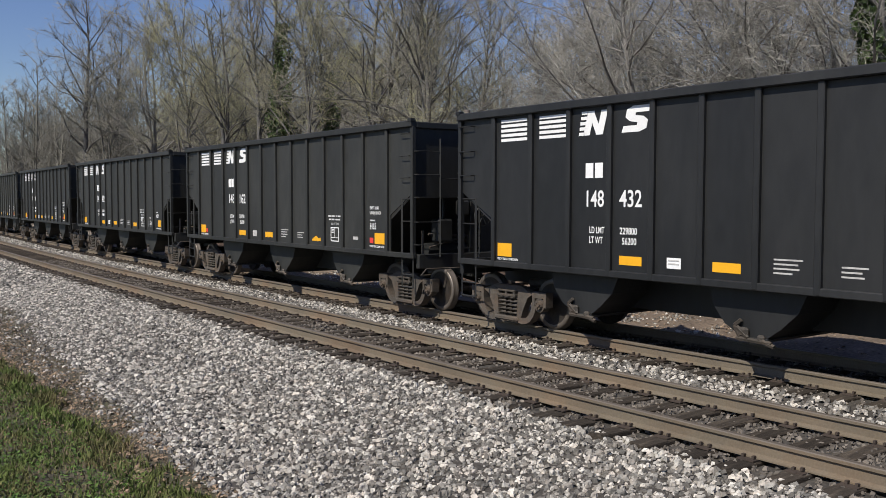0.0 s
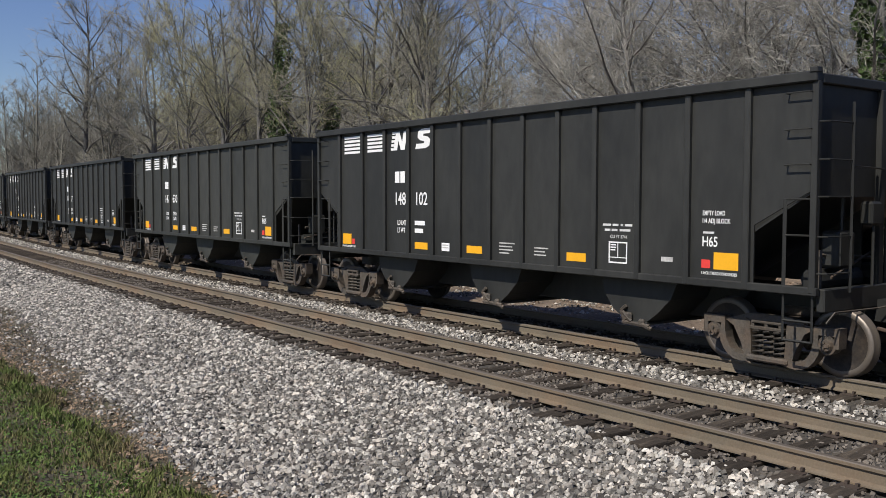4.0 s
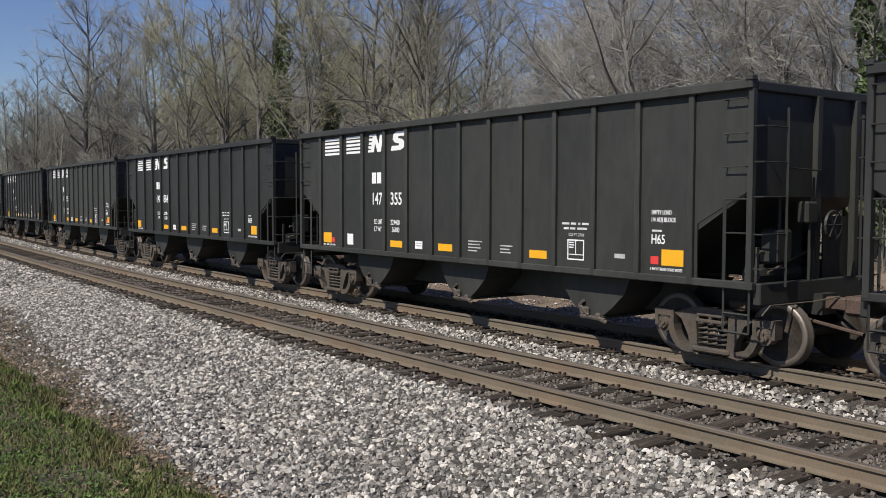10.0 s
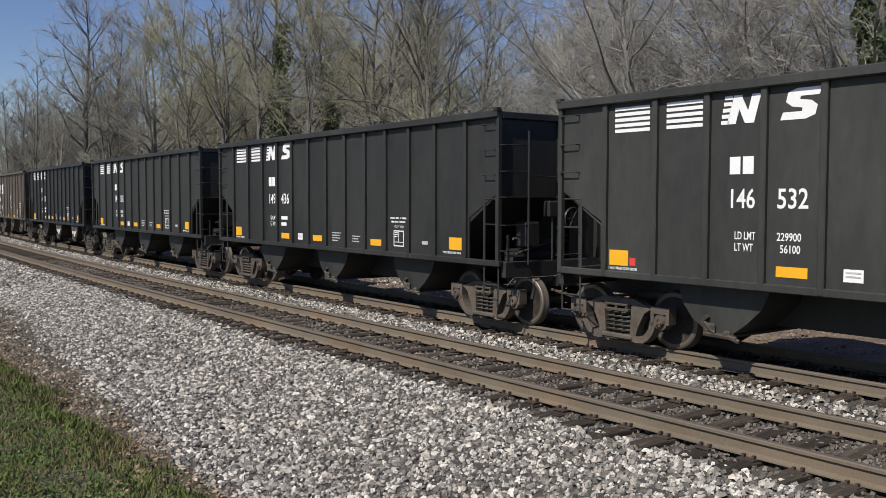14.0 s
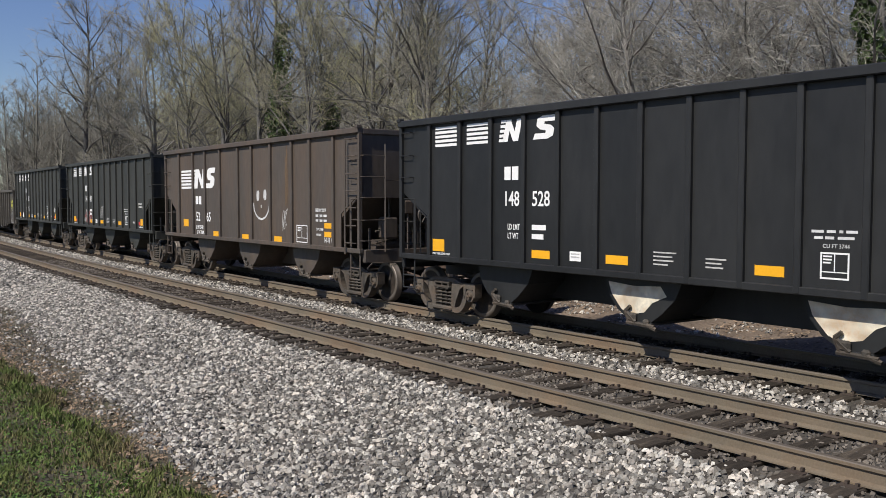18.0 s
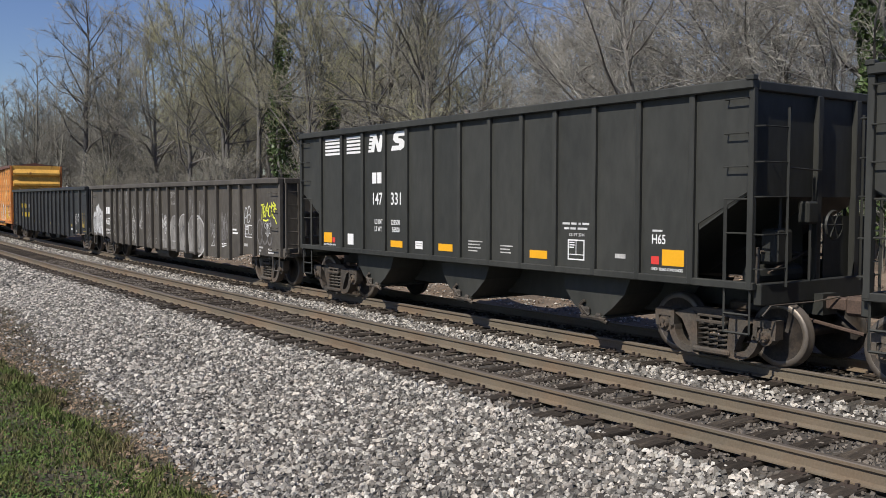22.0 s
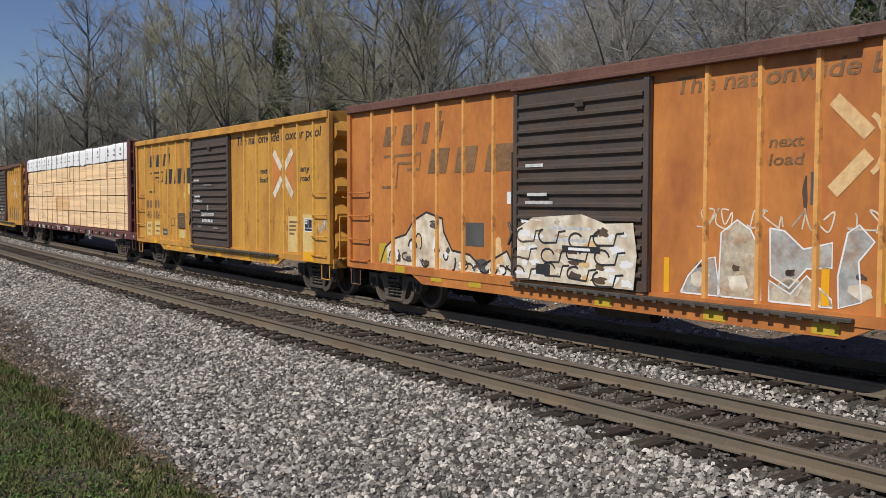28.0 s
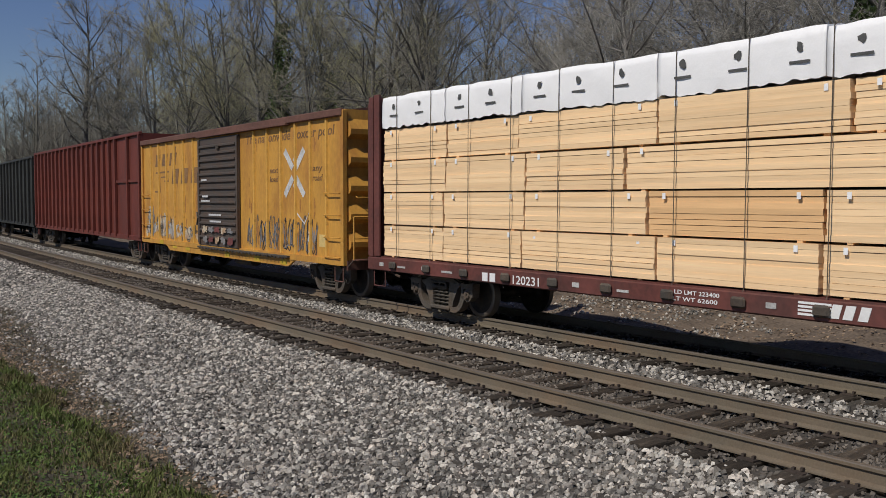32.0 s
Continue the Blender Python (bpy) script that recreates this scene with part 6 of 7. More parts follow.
# ---- boxcars ----
def boxcar(paint, rib_paint, end_paint, trim, ribs, label, style):
    car = thing("boxcar", label, "boxcar", "boxcars of the train")
    half, y0 = 7.53, 1.44
    yf = -y0 - 0.014
    for sg in (-1, 1):
        part("side_sheet", box(-half, half, sg * y0 - 0.012, sg * y0 + 0.012, 0.92, 4.34), paint, car)
        part("side_sill", prism([(-half, 0.80), (half, 0.80), (half, 0.95), (-half, 0.95)], "y", sg * 1.47 - 0.04, sg * 1.47 + 0.04), paint, car)
        part("lower_sill", prism([(-5.0, 0.80), (-4.6, 0.62), (4.6, 0.62), (5.0, 0.80)], "y", sg * 1.46 - 0.03, sg * 1.46 + 0.03), paint, car)
        part("eave", box(-half - 0.03, half + 0.03, sg * 1.50 - 0.06, sg * 1.50 + 0.06, 4.30, 4.48, 0.02), trim, car)
        part("end_sheet", box(sg * half - 0.015, sg * half + 0.015, -1.426, 1.426, 0.92, 4.46), end_paint, car)
        for i in range(5):
            z = 1.30 + 0.66 * i
            out = [(sg * (half + 0.01), z - 0.17), (sg * (half + 0.17), z - 0.06), (sg * (half + 0.18), z + 0.06), (sg * (half + 0.01), z + 0.30)]
            part("end_corrugation", prism(out, "y", -1.36, 1.36), end_paint, car)
        for y in (-1, 1):
            part("corner_post", box(sg * half - 0.07, sg * half + 0.07, y * 1.46 - 0.06, y * 1.46 + 0.06, 0.80, 4.44, 0.012), paint, car)
            for z in (2.50, 1.98, 1.45, 0.98):
                a, b = sg * (half - 0.82), sg * (half - 0.06)
                part("rung", rods([(a, y * 1.45, z + 0.04), (a, y * 1.55, z), (b, y * 1.55, z), (b, y * 1.45, z + 0.04)], r=0.015), paint, car)
            part("stirrup", rods([(sg * 7.1, y * 1.46, 0.82), (sg * 7.1, y * 1.46, 0.42), (sg * 7.5, y * 1.46, 0.42), (sg * 7.5, y * 1.46, 0.82)], r=0.016, seg=4), trim, car)
        part("end_grab_iron", rods([(sg * (half + 0.02), -1.2, 2.45), (sg * (half + 0.22), -1.2, 2.40), (sg * (half + 0.22), 0.5, 2.40), (sg * (half + 0.02), 0.5, 2.45)], r=0.016), paint, car)
        g = rods([(sg * (half + 0.28), -1.35, 0.95), (sg * (half + 0.28), -1.35, 1.95), (sg * (half + 0.28), -0.85, 1.95), (sg * (half + 0.28), -0.85, 0.95)], [(sg * (half + 0.28), -1.35, 1.45), (sg * (half + 0.28), -0.85, 1.45)], r=0.02, seg=4)
        part("end_ladder", g, paint, car)
        part("cross_walk", box(sg * (half + 0.25) - 0.15, sg * (half + 0.25) + 0.15, -1.3, 1.3, 0.93, 0.96), trim, car)
        part("end_sill", box(sg * half - 0.1, sg * half + 0.1, -1.42, 1.42, 0.70, 0.918), trim, car)
    bm = bmesh.new()
    bmesh.ops.create_cone(bm, cap_ends=False, segments=18, radius1=0.26, radius2=0.24, depth=0.04, matrix=Matrix.Translation((half + 0.36, 0.25, 1.9)) @ Matrix.Rotation(radians(90), 4, "Y"))
    for i in range(3):
        a = i * 1.047
        add_rod(bm, (half + 0.36, 0.25 - 0.25 * math.cos(a), 1.9 - 0.25 * math.sin(a)), (half + 0.36, 0.25 + 0.25 * math.cos(a), 1.9 + 0.25 * math.sin(a)), 0.012, 4)
    add_box(bm, half + 0.1, half + 0.3, 0.1, 0.4, 1.7, 2.1, 0.03)
    part("brake_wheel", bm, TRUCK, car)
    part("roof", prism([(-1.50, 4.44), (0.0, 4.62), (1.50, 4.44), (1.50, 4.40), (-1.50, 4.40)], "x", -half, half), trim, car, "ribbed steel roof")
    for i in range(15):
        x = -7.0 + i
        part("roof_rib", prism([(-1.48, 4.445), (0.0, 4.665), (1.48, 4.445), (1.48, 4.42), (0, 4.62), (-1.48, 4.42)], "x", x - 0.03, x + 0.03), trim, car)
    me = shared("rib", prism([(-0.05, yf + 0.004), (-0.03, yf - 0.05), (0.03, yf - 0.05), (0.05, yf + 0.004)], "z", 0.95, 4.31), rib_paint)
    for x in ribs:
        mesh_part("rib", me, None, car, m=pose(x, 0, 0))
        mesh_part("rib", me, None, car, m=pose(x, 0, 0, 0, 0, 180))
    for sg, turn in ((-1, 0), (1, 180)):
        door = part("sliding_door", box(-1.66, 1.46, yf - 0.075, yf - 0.01, 0.93, 4.22, 0.01), DOOR, car, "corrugated dark grey sliding door")
        door.matrix_basis = pose(0, 0, 0, 0, 0, turn)
        cme = shared("corrugation", prism([(yf - 0.074, -0.085), (yf - 0.13, -0.045), (yf - 0.13, 0.0), (yf - 0.074, 0.03)], "x", -1.54, 1.34), DOOR)
        for i in range(14):
            mesh_part("corrugation", cme, None, door, m=pose(0, 0, 1.22 + 0.213 * i))
        for x in (-1.61, 1.41):
            part("door_edge", box(x - 0.05, x + 0.05, yf - 0.12, yf - 0.074, 0.95, 4.2, 0.008), DOOR, door)
        part("lock_bar", rods([(-1.70, yf - 0.10, 1.0), (-1.70, yf - 0.10, 3.2)], r=0.02), TRUCK, door)
        part("door_handle", rods([(-1.77, yf - 0.12, 1.55), (-1.65, yf - 0.14, 1.75), (-1.77, yf - 0.12, 1.95)], r=0.025), TRUCK, door)
        part("door_latch", box(-0.1, 0.08, yf - 0.15, yf - 0.07, 3.85, 4.0, 0.02), TRUCK, door)
        rail = part("door_track", box(-1.7, 4.75, yf - 0.15, yf - 0.03, 0.84, 0.90, 0.01), TRUCK, car, "lower door track with roller teeth")
        rail.matrix_basis = pose(0, 0, 0, 0, 0, turn)
        for i in range(26):
            ob = part("tooth", box(-1.5 + 0.24 * i, -1.42 + 0.24 * i, yf - 0.17, yf - 0.151, 0.82, 0.87), TRUCK, rail)
        top = part("upper_door_track", box(-1.7, 4.75, yf - 0.16, yf - 0.02, 4.26, 4.33, 0.01), trim, car)
        top.matrix_basis = pose(0, 0, 0, 0, 0, turn)
    part("centre_sill", box(-7.7, 7.7, -0.2, 0.2, 0.66, 0.92), trim, car)
    part("floor_pan", box(-7.5, 7.5, -1.41, 1.41, 0.925, 0.99), trim, car)
    bm = bmesh.new()
    add_rod(bm, (-0.2, -0.8, 0.55), (1.0, -0.8, 0.55), 0.18, 12)
    part("air_reservoir", bm, TRUCK, car)
    for x in (-6.2, 6.2):
        add_truck(car, x)
    add_couplers(car, 8.05, half)
    boxcar_marks(car, yf, style)
    return car


def boxcar_marks(car, y, style):
    yd = y - 0.136
    ink = BLACK_INK if style == 2 else DARK_INK
    # the owner's mark, as slanted blocks and an angled line
    for a, w in ((-6.15, 0.42), (-5.45, 0.50), (-4.68, 0.18), (-4.22, 0.18)):
        poly(car, [(a, 3.50), (a + w, 3.50), (a + w + 0.13, 3.92), (a + 0.13, 3.92)], y, ink, "logo_block")
    poly(car, [(-4.20, 3.92), (-4.03, 3.92), (-3.96, 4.12), (-4.13, 4.12)], y, ink, "logo_block")
    for a, w in ((-4.45, 0.62), (-3.55, 0.62), (-2.62, 0.75)):
        poly(car, [(a, 2.88), (a + w, 2.88), (a + w + 0.13, 3.38), (a + 0.13, 3.38)], y, ink, "logo_block")
    for q in ([(-6.1, 3.28), (-4.7, 3.30), (-4.75, 2.98), (-5.2, 2.98)], [(-4.95, 3.12), (-5.55, 3.12), (-5.62, 2.62), (-6.2, 2.62)]):
        part("logo_line", stroke(q, 0.06, y), ink, car)
    write_fit("The nationwide boxcar pool", 1.85, 7.05, 3.90, 0.24, y, ink, car, "slogan", 0.2)
    for (a, b), x, z in ((("next", "load"), 3.46, 3.06), (("any", "road"), 5.95, 3.06)):
        for i, word in enumerate((a, b)):
            write_fit(word, x, x + 0.50, z - 0.24 * i, 0.15, y, ink, car, "slogan", 0.2)
    # the great cross
    arm = {1: PALE_ORANGE, 2: CREAM, 3: SPRAY}[style]
    for sx in (-1, 1):
        for sz in (-1, 1):
            cx, cz = 4.94, 3.04
            part("cross_arm", stroke([(cx + sx * 0.09, cz + sz * 0.12), (cx + sx * 0.56, cz + sz * 0.58)], 0.19, y - 0.002), arm, car)
    part("cross_arc", stroke(arc(4.80, 3.04, 0.24, 0.38, -1.2, 1.2, 10), 0.07, y - 0.003), arm, car)
    if style == 2:
        for sx in (-1, 1):
            poly(car, [(4.94 + sx * 0.15, 3.04), (4.94 + sx * 0.64, 3.54), (4.94 + sx * 0.64, 2.54)], y, TAG_RED_FADED, "cross_field")
    # door stencils
    lines = ((-1.3, 2.92, 0.45), (-1.25, 2.42, 0.5), (-1.3, 2.28, 0.7), (-0.7, 1.86, 1.0), (-0.62, 1.66, 0.9))
    for x, z, w in lines[:2] if style == 2 else lines:
        plate("stencil_line", car, x, x + w, z, z + 0.055, yd, SPRAY)
    if style != 1:
        wear = random.Random(70 + style)
        for k in range(30):
            x = wear.choice((-6.5, -5.66, -4.86, -4.04, -3.17, -2.26, -1.95, 2.0, 2.5, 3.4, 4.25, 5.1, 5.9, 6.75)) + wear.uniform(-0.02, 0.16)
            blob(car, x, wear.choice((1.0, 1.0, 1.3, 1.8, 2.6, 3.4)) + wear.uniform(0, 0.3), wear.uniform(0.04, 0.12), wear.uniform(0.2, 0.8), y - 0.0002 * (k % 5), RUST_WASH, 620 + k + 100 * style, "rust_stain", 0.5, 14, 0.0015)
    if style == 2:
        for word, x0, x1, z, h in (("BEFORE MOVING CAR", -1.28, -0.62, 2.26, 0.085), ("CLOSE AND LOCK DOORS", -0.68, 0.38, 1.85, 0.095), ("BEFORE MOVING CAR", -0.58, 0.28, 1.65, 0.095)):
            write_fit(word, x0, x1, z, h, yd, WHITE, car, "door_stencil")
        part("emblem", stroke(arc(-0.13, 2.10, 0.055, 0.075, 0, 6.3, 12), 0.025, yd), SPRAY, car)
        part("emblem", stroke([(-0.13, 2.06), (-0.13, 2.14)], 0.025, yd), SPRAY, car)
        plate("stencil_line", car, -0.5, 0.2, 2.78, 2.815, yd, SPRAY_DIM)
        plate("stencil_line", car, -1.45, -0.75, 1.98, 2.03, yd, SPRAY_DIM)
        plate("stencil_line", car, -0.95, -0.7, 1.48, 1.53, yd, SPRAY_DIM)
        plate("stencil_line", car, 0.3, 0.75, 1.46, 1.51, yd, SPRAY_DIM)
        board = box(-3.15, -2.42, y - 0.03, y + 0.002, 1.40, 1.90, 0.006)
        part("placard_board", board, BROWN_STAIN, car, "weathered wooden placard board")
        add_lines(car, -3.05, 1.80, y - 0.03, DARK_INK, (0.5, 0.45, 0.5, 0.3), 0.03, 0.09)
        part("placard_holder", stroke([(-3.83, 1.46), (-3.55, 1.46), (-3.55, 1.72), (-3.83, 1.72), (-3.83, 1.46)], 0.03, y), BROWN_STAIN, car)
        part("placard_holder", stroke([(-4.58, 1.9), (-4.32, 1.9), (-4.32, 2.16), (-4.58, 2.16), (-4.58, 1.9)], 0.018, y), RUST_WASH, car)
        add_lines(car, -4.68, 1.25, y - 0.004, SPRAY_PALE, (0.3,), 0.05)
        add_lines(car, -5.5, 1.45, y - 0.003, DARK_INK, (0.4, 0.36), 0.06, 0.18)
        plate("patch", car, -2.2, -1.78, 2.52, 2.86, y, PAINT_PATCH)
        plate("patch", car, -2.62, -2.42, 2.40, 2.58, y, PAINT_PATCH)
        plate("patch", car, -6.55, -5.95, 1.05, 1.55, y, PAINT_PATCH)
        plate("patch", car, -5.6, -5.0, 1.1, 1.6, y, PAINT_PATCH)
        plate("patch", car, -4.75, -4.3, 1.12, 1.34, y, SLATE)
        plate("patch", car, -3.08, -2.5, 1.08, 1.33, y, PAINT_PATCH)
        for x, z in ((-6.5, 2.06), (-6.15, 2.06), (-5.6, 2.06), (-5.25, 2.06)):
            plate("reporting_mark", car, x, x + 0.22, z, z + 0.26, y, DARK_INK)
        write_fit("40", -6.5, -6.02, 1.68, 0.26, y, DARK_INK, car, "car_number")
        write_fit("106", -5.68, -5.02, 1.68, 0.26, y, DARK_INK, car, "car_number")
        for i, word in enumerate(("LD LMT", "LT WT")):
            write_fit(word, -6.42, -6.08, 1.36 - 0.2 * i, 0.10, y - 0.003, DARK_INK, car)
        plate("notice_panel", car, 5.22, 5.85, 1.0, 1.92, y, PAINT_PATCH)
        add_lines(car, 5.3, 1.80, y - 0.002, DARK_INK, (0.45, 0.4, 0.4, 0.3), 0.05, 0.10)
        plate("notice_panel", car, 6.08, 6.72, 0.98, 1.98, y, PAINT_PATCH)
        plate("data_panel", car, 6.17, 6.60, 1.55, 1.88, y - 0.002, BLACK_INK)
        data_box(car, 6.17, 1.55, y - 0.004, 0.43, 0.33)
        plate("reflector", car, 6.2, 6.78, 0.82, 1.05, -1.515, REFLECT)
        scrawl(car, 6.9, 1.55, 0.5, 0.32, y, SPRAY, 180, 4, 0.02)
    elif style == 1:
        for i, (x, z, w, h) in enumerate(((5.3, 2.15, 0.16, 0.22), (5.55, 2.2, 0.2, 0.2), (5.6, 2.05, 0.12, 0.14), (6.0, 2.2, 0.14, 0.2), (6.35, 2.3, 0.16, 0.24), (5.25, 1.8, 0.2, 0.14), (5.5, 3.7, 0.12, 0.16), (3.95, 2.2, 0.1, 0.5), (6.3, 3.8, 0.06, 0.12))):
            blob(car, x, z, w, h, y, RUSTY, 600 + i, "rust_stain", 0.4, 12, 0.0015)
        for x0, x1, z0, z1, m in ((5.03, 5.69, 1.11, 1.83, PALE_YELLOW), (5.92, 6.51, 1.12, 1.40, PALE_YELLOW), (6.40, 6.52, 1.40, 2.15, REFLECT), (5.97, 6.39, 1.58, 1.99, SLATE), (4.26, 4.37, 1.0, 1.5, REFLECT), (1.70, 1.80, 0.98, 1.5, REFLECT), (-3.30, -2.62, 1.47, 1.92, SLATE), (4.08, 4.22, 2.3, 2.72, SLATE), (-1.95, -1.65, 2.28, 2.5, WHITE), (-6.3, -6.0, 0.98, 1.4, PALE_YELLOW)):
            plate("patch", car, x0, x1, z0, z1, y, m)
        plate("data_panel", car, 5.99, 6.39, 1.26, 1.57, y - 0.002, BLACK_INK)
        data_box(car, 5.99, 1.26, y - 0.004, 0.40, 0.31)
        add_lines(car, 5.10, 1.74, y - 0.002, DARK_INK, (0.5, 0.35, 0.4, 0.3), 0.05, 0.1)
        # a broad cream piece over the lower side and door
        piece = [(-6.25, 0.97), (-6.05, 1.32), (-5.7, 1.52), (-5.25, 1.62), (-4.95, 1.92), (-4.5, 2.1), (-3.95, 1.98), (-3.9, 1.72), (-3.62, 1.36), (-3.05, 1.3), (-2.72, 1.1), (-2.35, 1.25), (-1.95, 1.42), (-1.72, 1.1), (-1.72, 0.97)]
        poly(car, piece, y, CREAM, "graffiti_patch", 0.002)
        part("graffiti_outline", stroke(piece, 0.045, y - 0.002), BLACK_INK, car)
        rnd = random.Random(200)

        def piece_top(x):
            for (x0, z0), (x1, z1) in zip(piece, piece[1:]):
                if x0 <= x <= x1 and x1 > x0:
                    return z0 + (z1 - z0) * (x - x0) / (x1 - x0)
            return 1.1

        for k in range(34):
            x = -6.05 + 0.125 * k + rnd.uniform(-0.05, 0.05)
            top = piece_top(x) - 0.12
            z = rnd.uniform(0.98, max(1.0, top - 0.2))
            w, h = rnd.uniform(0.14, 0.38), min(rnd.uniform(0.12, 0.34), max(0.08, top - z))
            fill = (WHITE, CREAM_DIM, PALE_ORANGE, WHITE, BROWN_STAIN, CREAM, SLATE)[k % 7]
            blob(car, x, z, w, h, y - 0.0004 * (k % 5), fill, 700 + k, jag=0.55, k=13)
            if k % 2:
                a0 = rnd.uniform(0, 6.28)
                part("graffiti_outline", stroke(arc(x + w / 2, z + h / 2, w * 0.5, h * 0.55, a0, a0 + rnd.uniform(2.0, 4.6), 9), rnd.uniform(0.025, 0.045), y - 0.004), BLACK_INK if k % 5 else RUSTY, car)
        for k, (x, z, w, h) in enumerate(((-2.45, 1.02, 0.42, 0.75), (-2.9, 1.0, 0.4, 0.3))):
            blob(car, x, z, w, h, y - 0.0005, (PALE_ORANGE, SLATE)[k], 205 + k, jag=0.45, k=14)
        for i, o in enumerate(([(2.02, 1.0), (2.72, 1.0), (2.62, 1.55), (2.4, 1.5), (2.15, 1.25)], [(2.68, 1.0), (3.38, 1.0), (3.34, 1.7), (3.2, 1.95), (2.98, 2.08), (2.72, 1.9)], [(3.5, 1.98), (3.72, 1.95), (4.0, 1.72), (4.4, 1.82), (4.4, 1.5), (4.05, 1.47), (3.8, 1.2), (3.52, 1.35)], [(3.5, 1.0), (4.42, 1.0), (4.4, 1.1), (4.05, 1.38), (3.82, 1.12), (3.5, 1.28)], [(4.48, 1.4), (4.6, 1.95), (4.75, 2.05), (4.95, 1.85), (4.75, 1.6), (4.8, 1.1), (4.5, 1.0)])):
            poly(car, o, y, SPRAY_PALE if i % 2 == 0 else CREAM_DIM, "graffiti_patch", 0.002)
            part("graffiti_outline", stroke(o + [o[0]], 0.025, y - 0.001), WHITE, car)
            blob(car, o[0][0] + 0.12, 1.08, 0.42, 0.28, y - 0.0005, CREAM, 240 + i, jag=0.5, k=12)
            blob(car, o[0][0] + 0.2, 1.35, 0.2, 0.12, y - 0.0012, RUSTY, 245 + i, "rust_stain", 0.6, 9)
        poly(car, [(-1.52, 0.97), (1.22, 0.97), (1.28, 1.5), (1.2, 2.0), (0.6, 1.98), (0.1, 2.12), (-0.6, 2.08), (-1.1, 2.05), (-1.5, 1.85)], yd, CREAM, "graffiti_patch", 0.003)
        for k in range(40):
            x, z = -1.48 + 0.30 * (k % 9) + rnd.uniform(-0.1, 0.1), 1.0 + 0.24 * (k // 9) + rnd.uniform(-0.05, 0.05)
            w, h = rnd.uniform(0.16, 0.42), rnd.uniform(0.07, 0.2)
            fill = (WHITE, PALE_ORANGE, CREAM_DIM, WHITE, BROWN_STAIN, DOOR, CREAM)[(k * 3 + k // 9) % 7]
            if z > 1.6 and fill is not WHITE and k % 3:
                continue
            blob(car, x, z, w, min(h, 2.02 - z), yd - 0.0022 - 0.0004 * (k % 4), fill, 800 + k, jag=0.5, k=13)
        for k in range(12):
            x, z = -1.40 + 0.66 * (k % 4) + rnd.uniform(-0.08, 0.08), 1.72 - 0.3 * (k // 4) + rnd.uniform(-0.05, 0.05)
            hook = arc(x, z, 0.16, 0.12, rnd.uniform(0, 2), rnd.uniform(3.4, 5.4), 9) + [(x + 0.28, z - 0.1), (x + 0.34, z + 0.08), (x + 0.5, z + 0.1)]
            part("graffiti_outline", stroke(hook, 0.034, yd - 0.006), BLACK_INK if k % 4 else RUSTY, car)
        plate("placard", car, -1.0, -0.65, 1.08, 1.26, yd - 0.006, BLACK_INK)
        add_lines(car, -0.2, 1.57, yd - 0.011, WHITE, (0.5,), 0.045)
        plate("placard", car, -0.35, 0.5, 1.50, 1.60, yd - 0.006, BLACK_INK)
        for k, x in enumerate((2.3, 3.1, 3.8, 4.6, 6.85, 6.85)):
            scrawl(car, x, 1.95 if k < 4 else 2.75 - 0.9 * (k - 4), 0.6, 0.28 if k < 4 else 0.42, y, CREAM, 260 + k, 3, 0.022)
    else:
        low = random.Random(31)
        for k in range(26):
            x, z = -7.35 + 0.22 * k, low.uniform(0.97, 1.15)
            h = low.uniform(0.25, 0.95) * (1.0 if k < 14 else 0.6)
            blob(car, x, z, low.uniform(0.25, 0.5), h, y - 0.0003 * (k % 6), (CREAM_DIM, SPRAY_PALE, BROWN_STAIN, CREAM_DIM, SPRAY_PALE)[k % 5], 900 + k, jag=0.6, k=18)
        for i, (x, z, w, h) in enumerate(((-7.2, 0.98, 0.9, 1.2), (-6.2, 0.98, 1.2, 0.9), (-5.0, 0.98, 1.3, 0.6), (-3.6, 0.95, 1.4, 0.5))):
            blob(car, x, z, w, h, y, CREAM_DIM if i % 2 else SPRAY_PALE, 300 + i, jag=0.65, k=40, thick=0.002 + 0.0003 * i)
            scrawl(car, x, z, w, h, y - 0.004, (SPRAY_DIM, SLATE)[i % 2], 330 + i, 5, 0.03)
        for k in range(10):
            blob(car, -1.3 + 0.5 * (k % 5), 1.0 + 0.3 * (k // 5), 0.5, 0.26, yd, (SPRAY_DIM, GRAFFITI_RED, CREAM_DIM)[k % 3], 310 + k, jag=0.6, k=16, thick=0.002 + 0.0003 * k)
        for k in range(6):
            scrawl(car, 1.9 + 0.72 * k, 1.0, 0.7, 0.95, y, BLACK_INK if k % 2 else SLATE, 320 + k, 5, 0.035)
            scrawl(car, 1.95 + 0.72 * k, 1.05, 0.6, 0.7, y - 0.002, SPRAY_DIM, 340 + k, 4, 0.03)
        part("graffiti_outline", stroke([(5.0, 2.05), (5.5, 1.75), (5.9, 2.2), (5.7, 1.3)], 0.05, y - 0.002), SPRAY, car)
        plate("notice_panel", car, 6.3, 6.7, 1.2, 1.5, y, PAINT_PATCH)
    for x, z in ((-5.45, 0.86), (-4.15, 0.76), (-2.9, 0.74), (0.45, 0.70), (2.6, 0.70), (4.3, 0.70)):
        plate("reflector", car, x - 0.14, x + 0.24, z - 0.05, z + 0.09, -1.512 if z > 0.82 else -1.492, REFLECT if style == 2 else PALE_YELLOW)


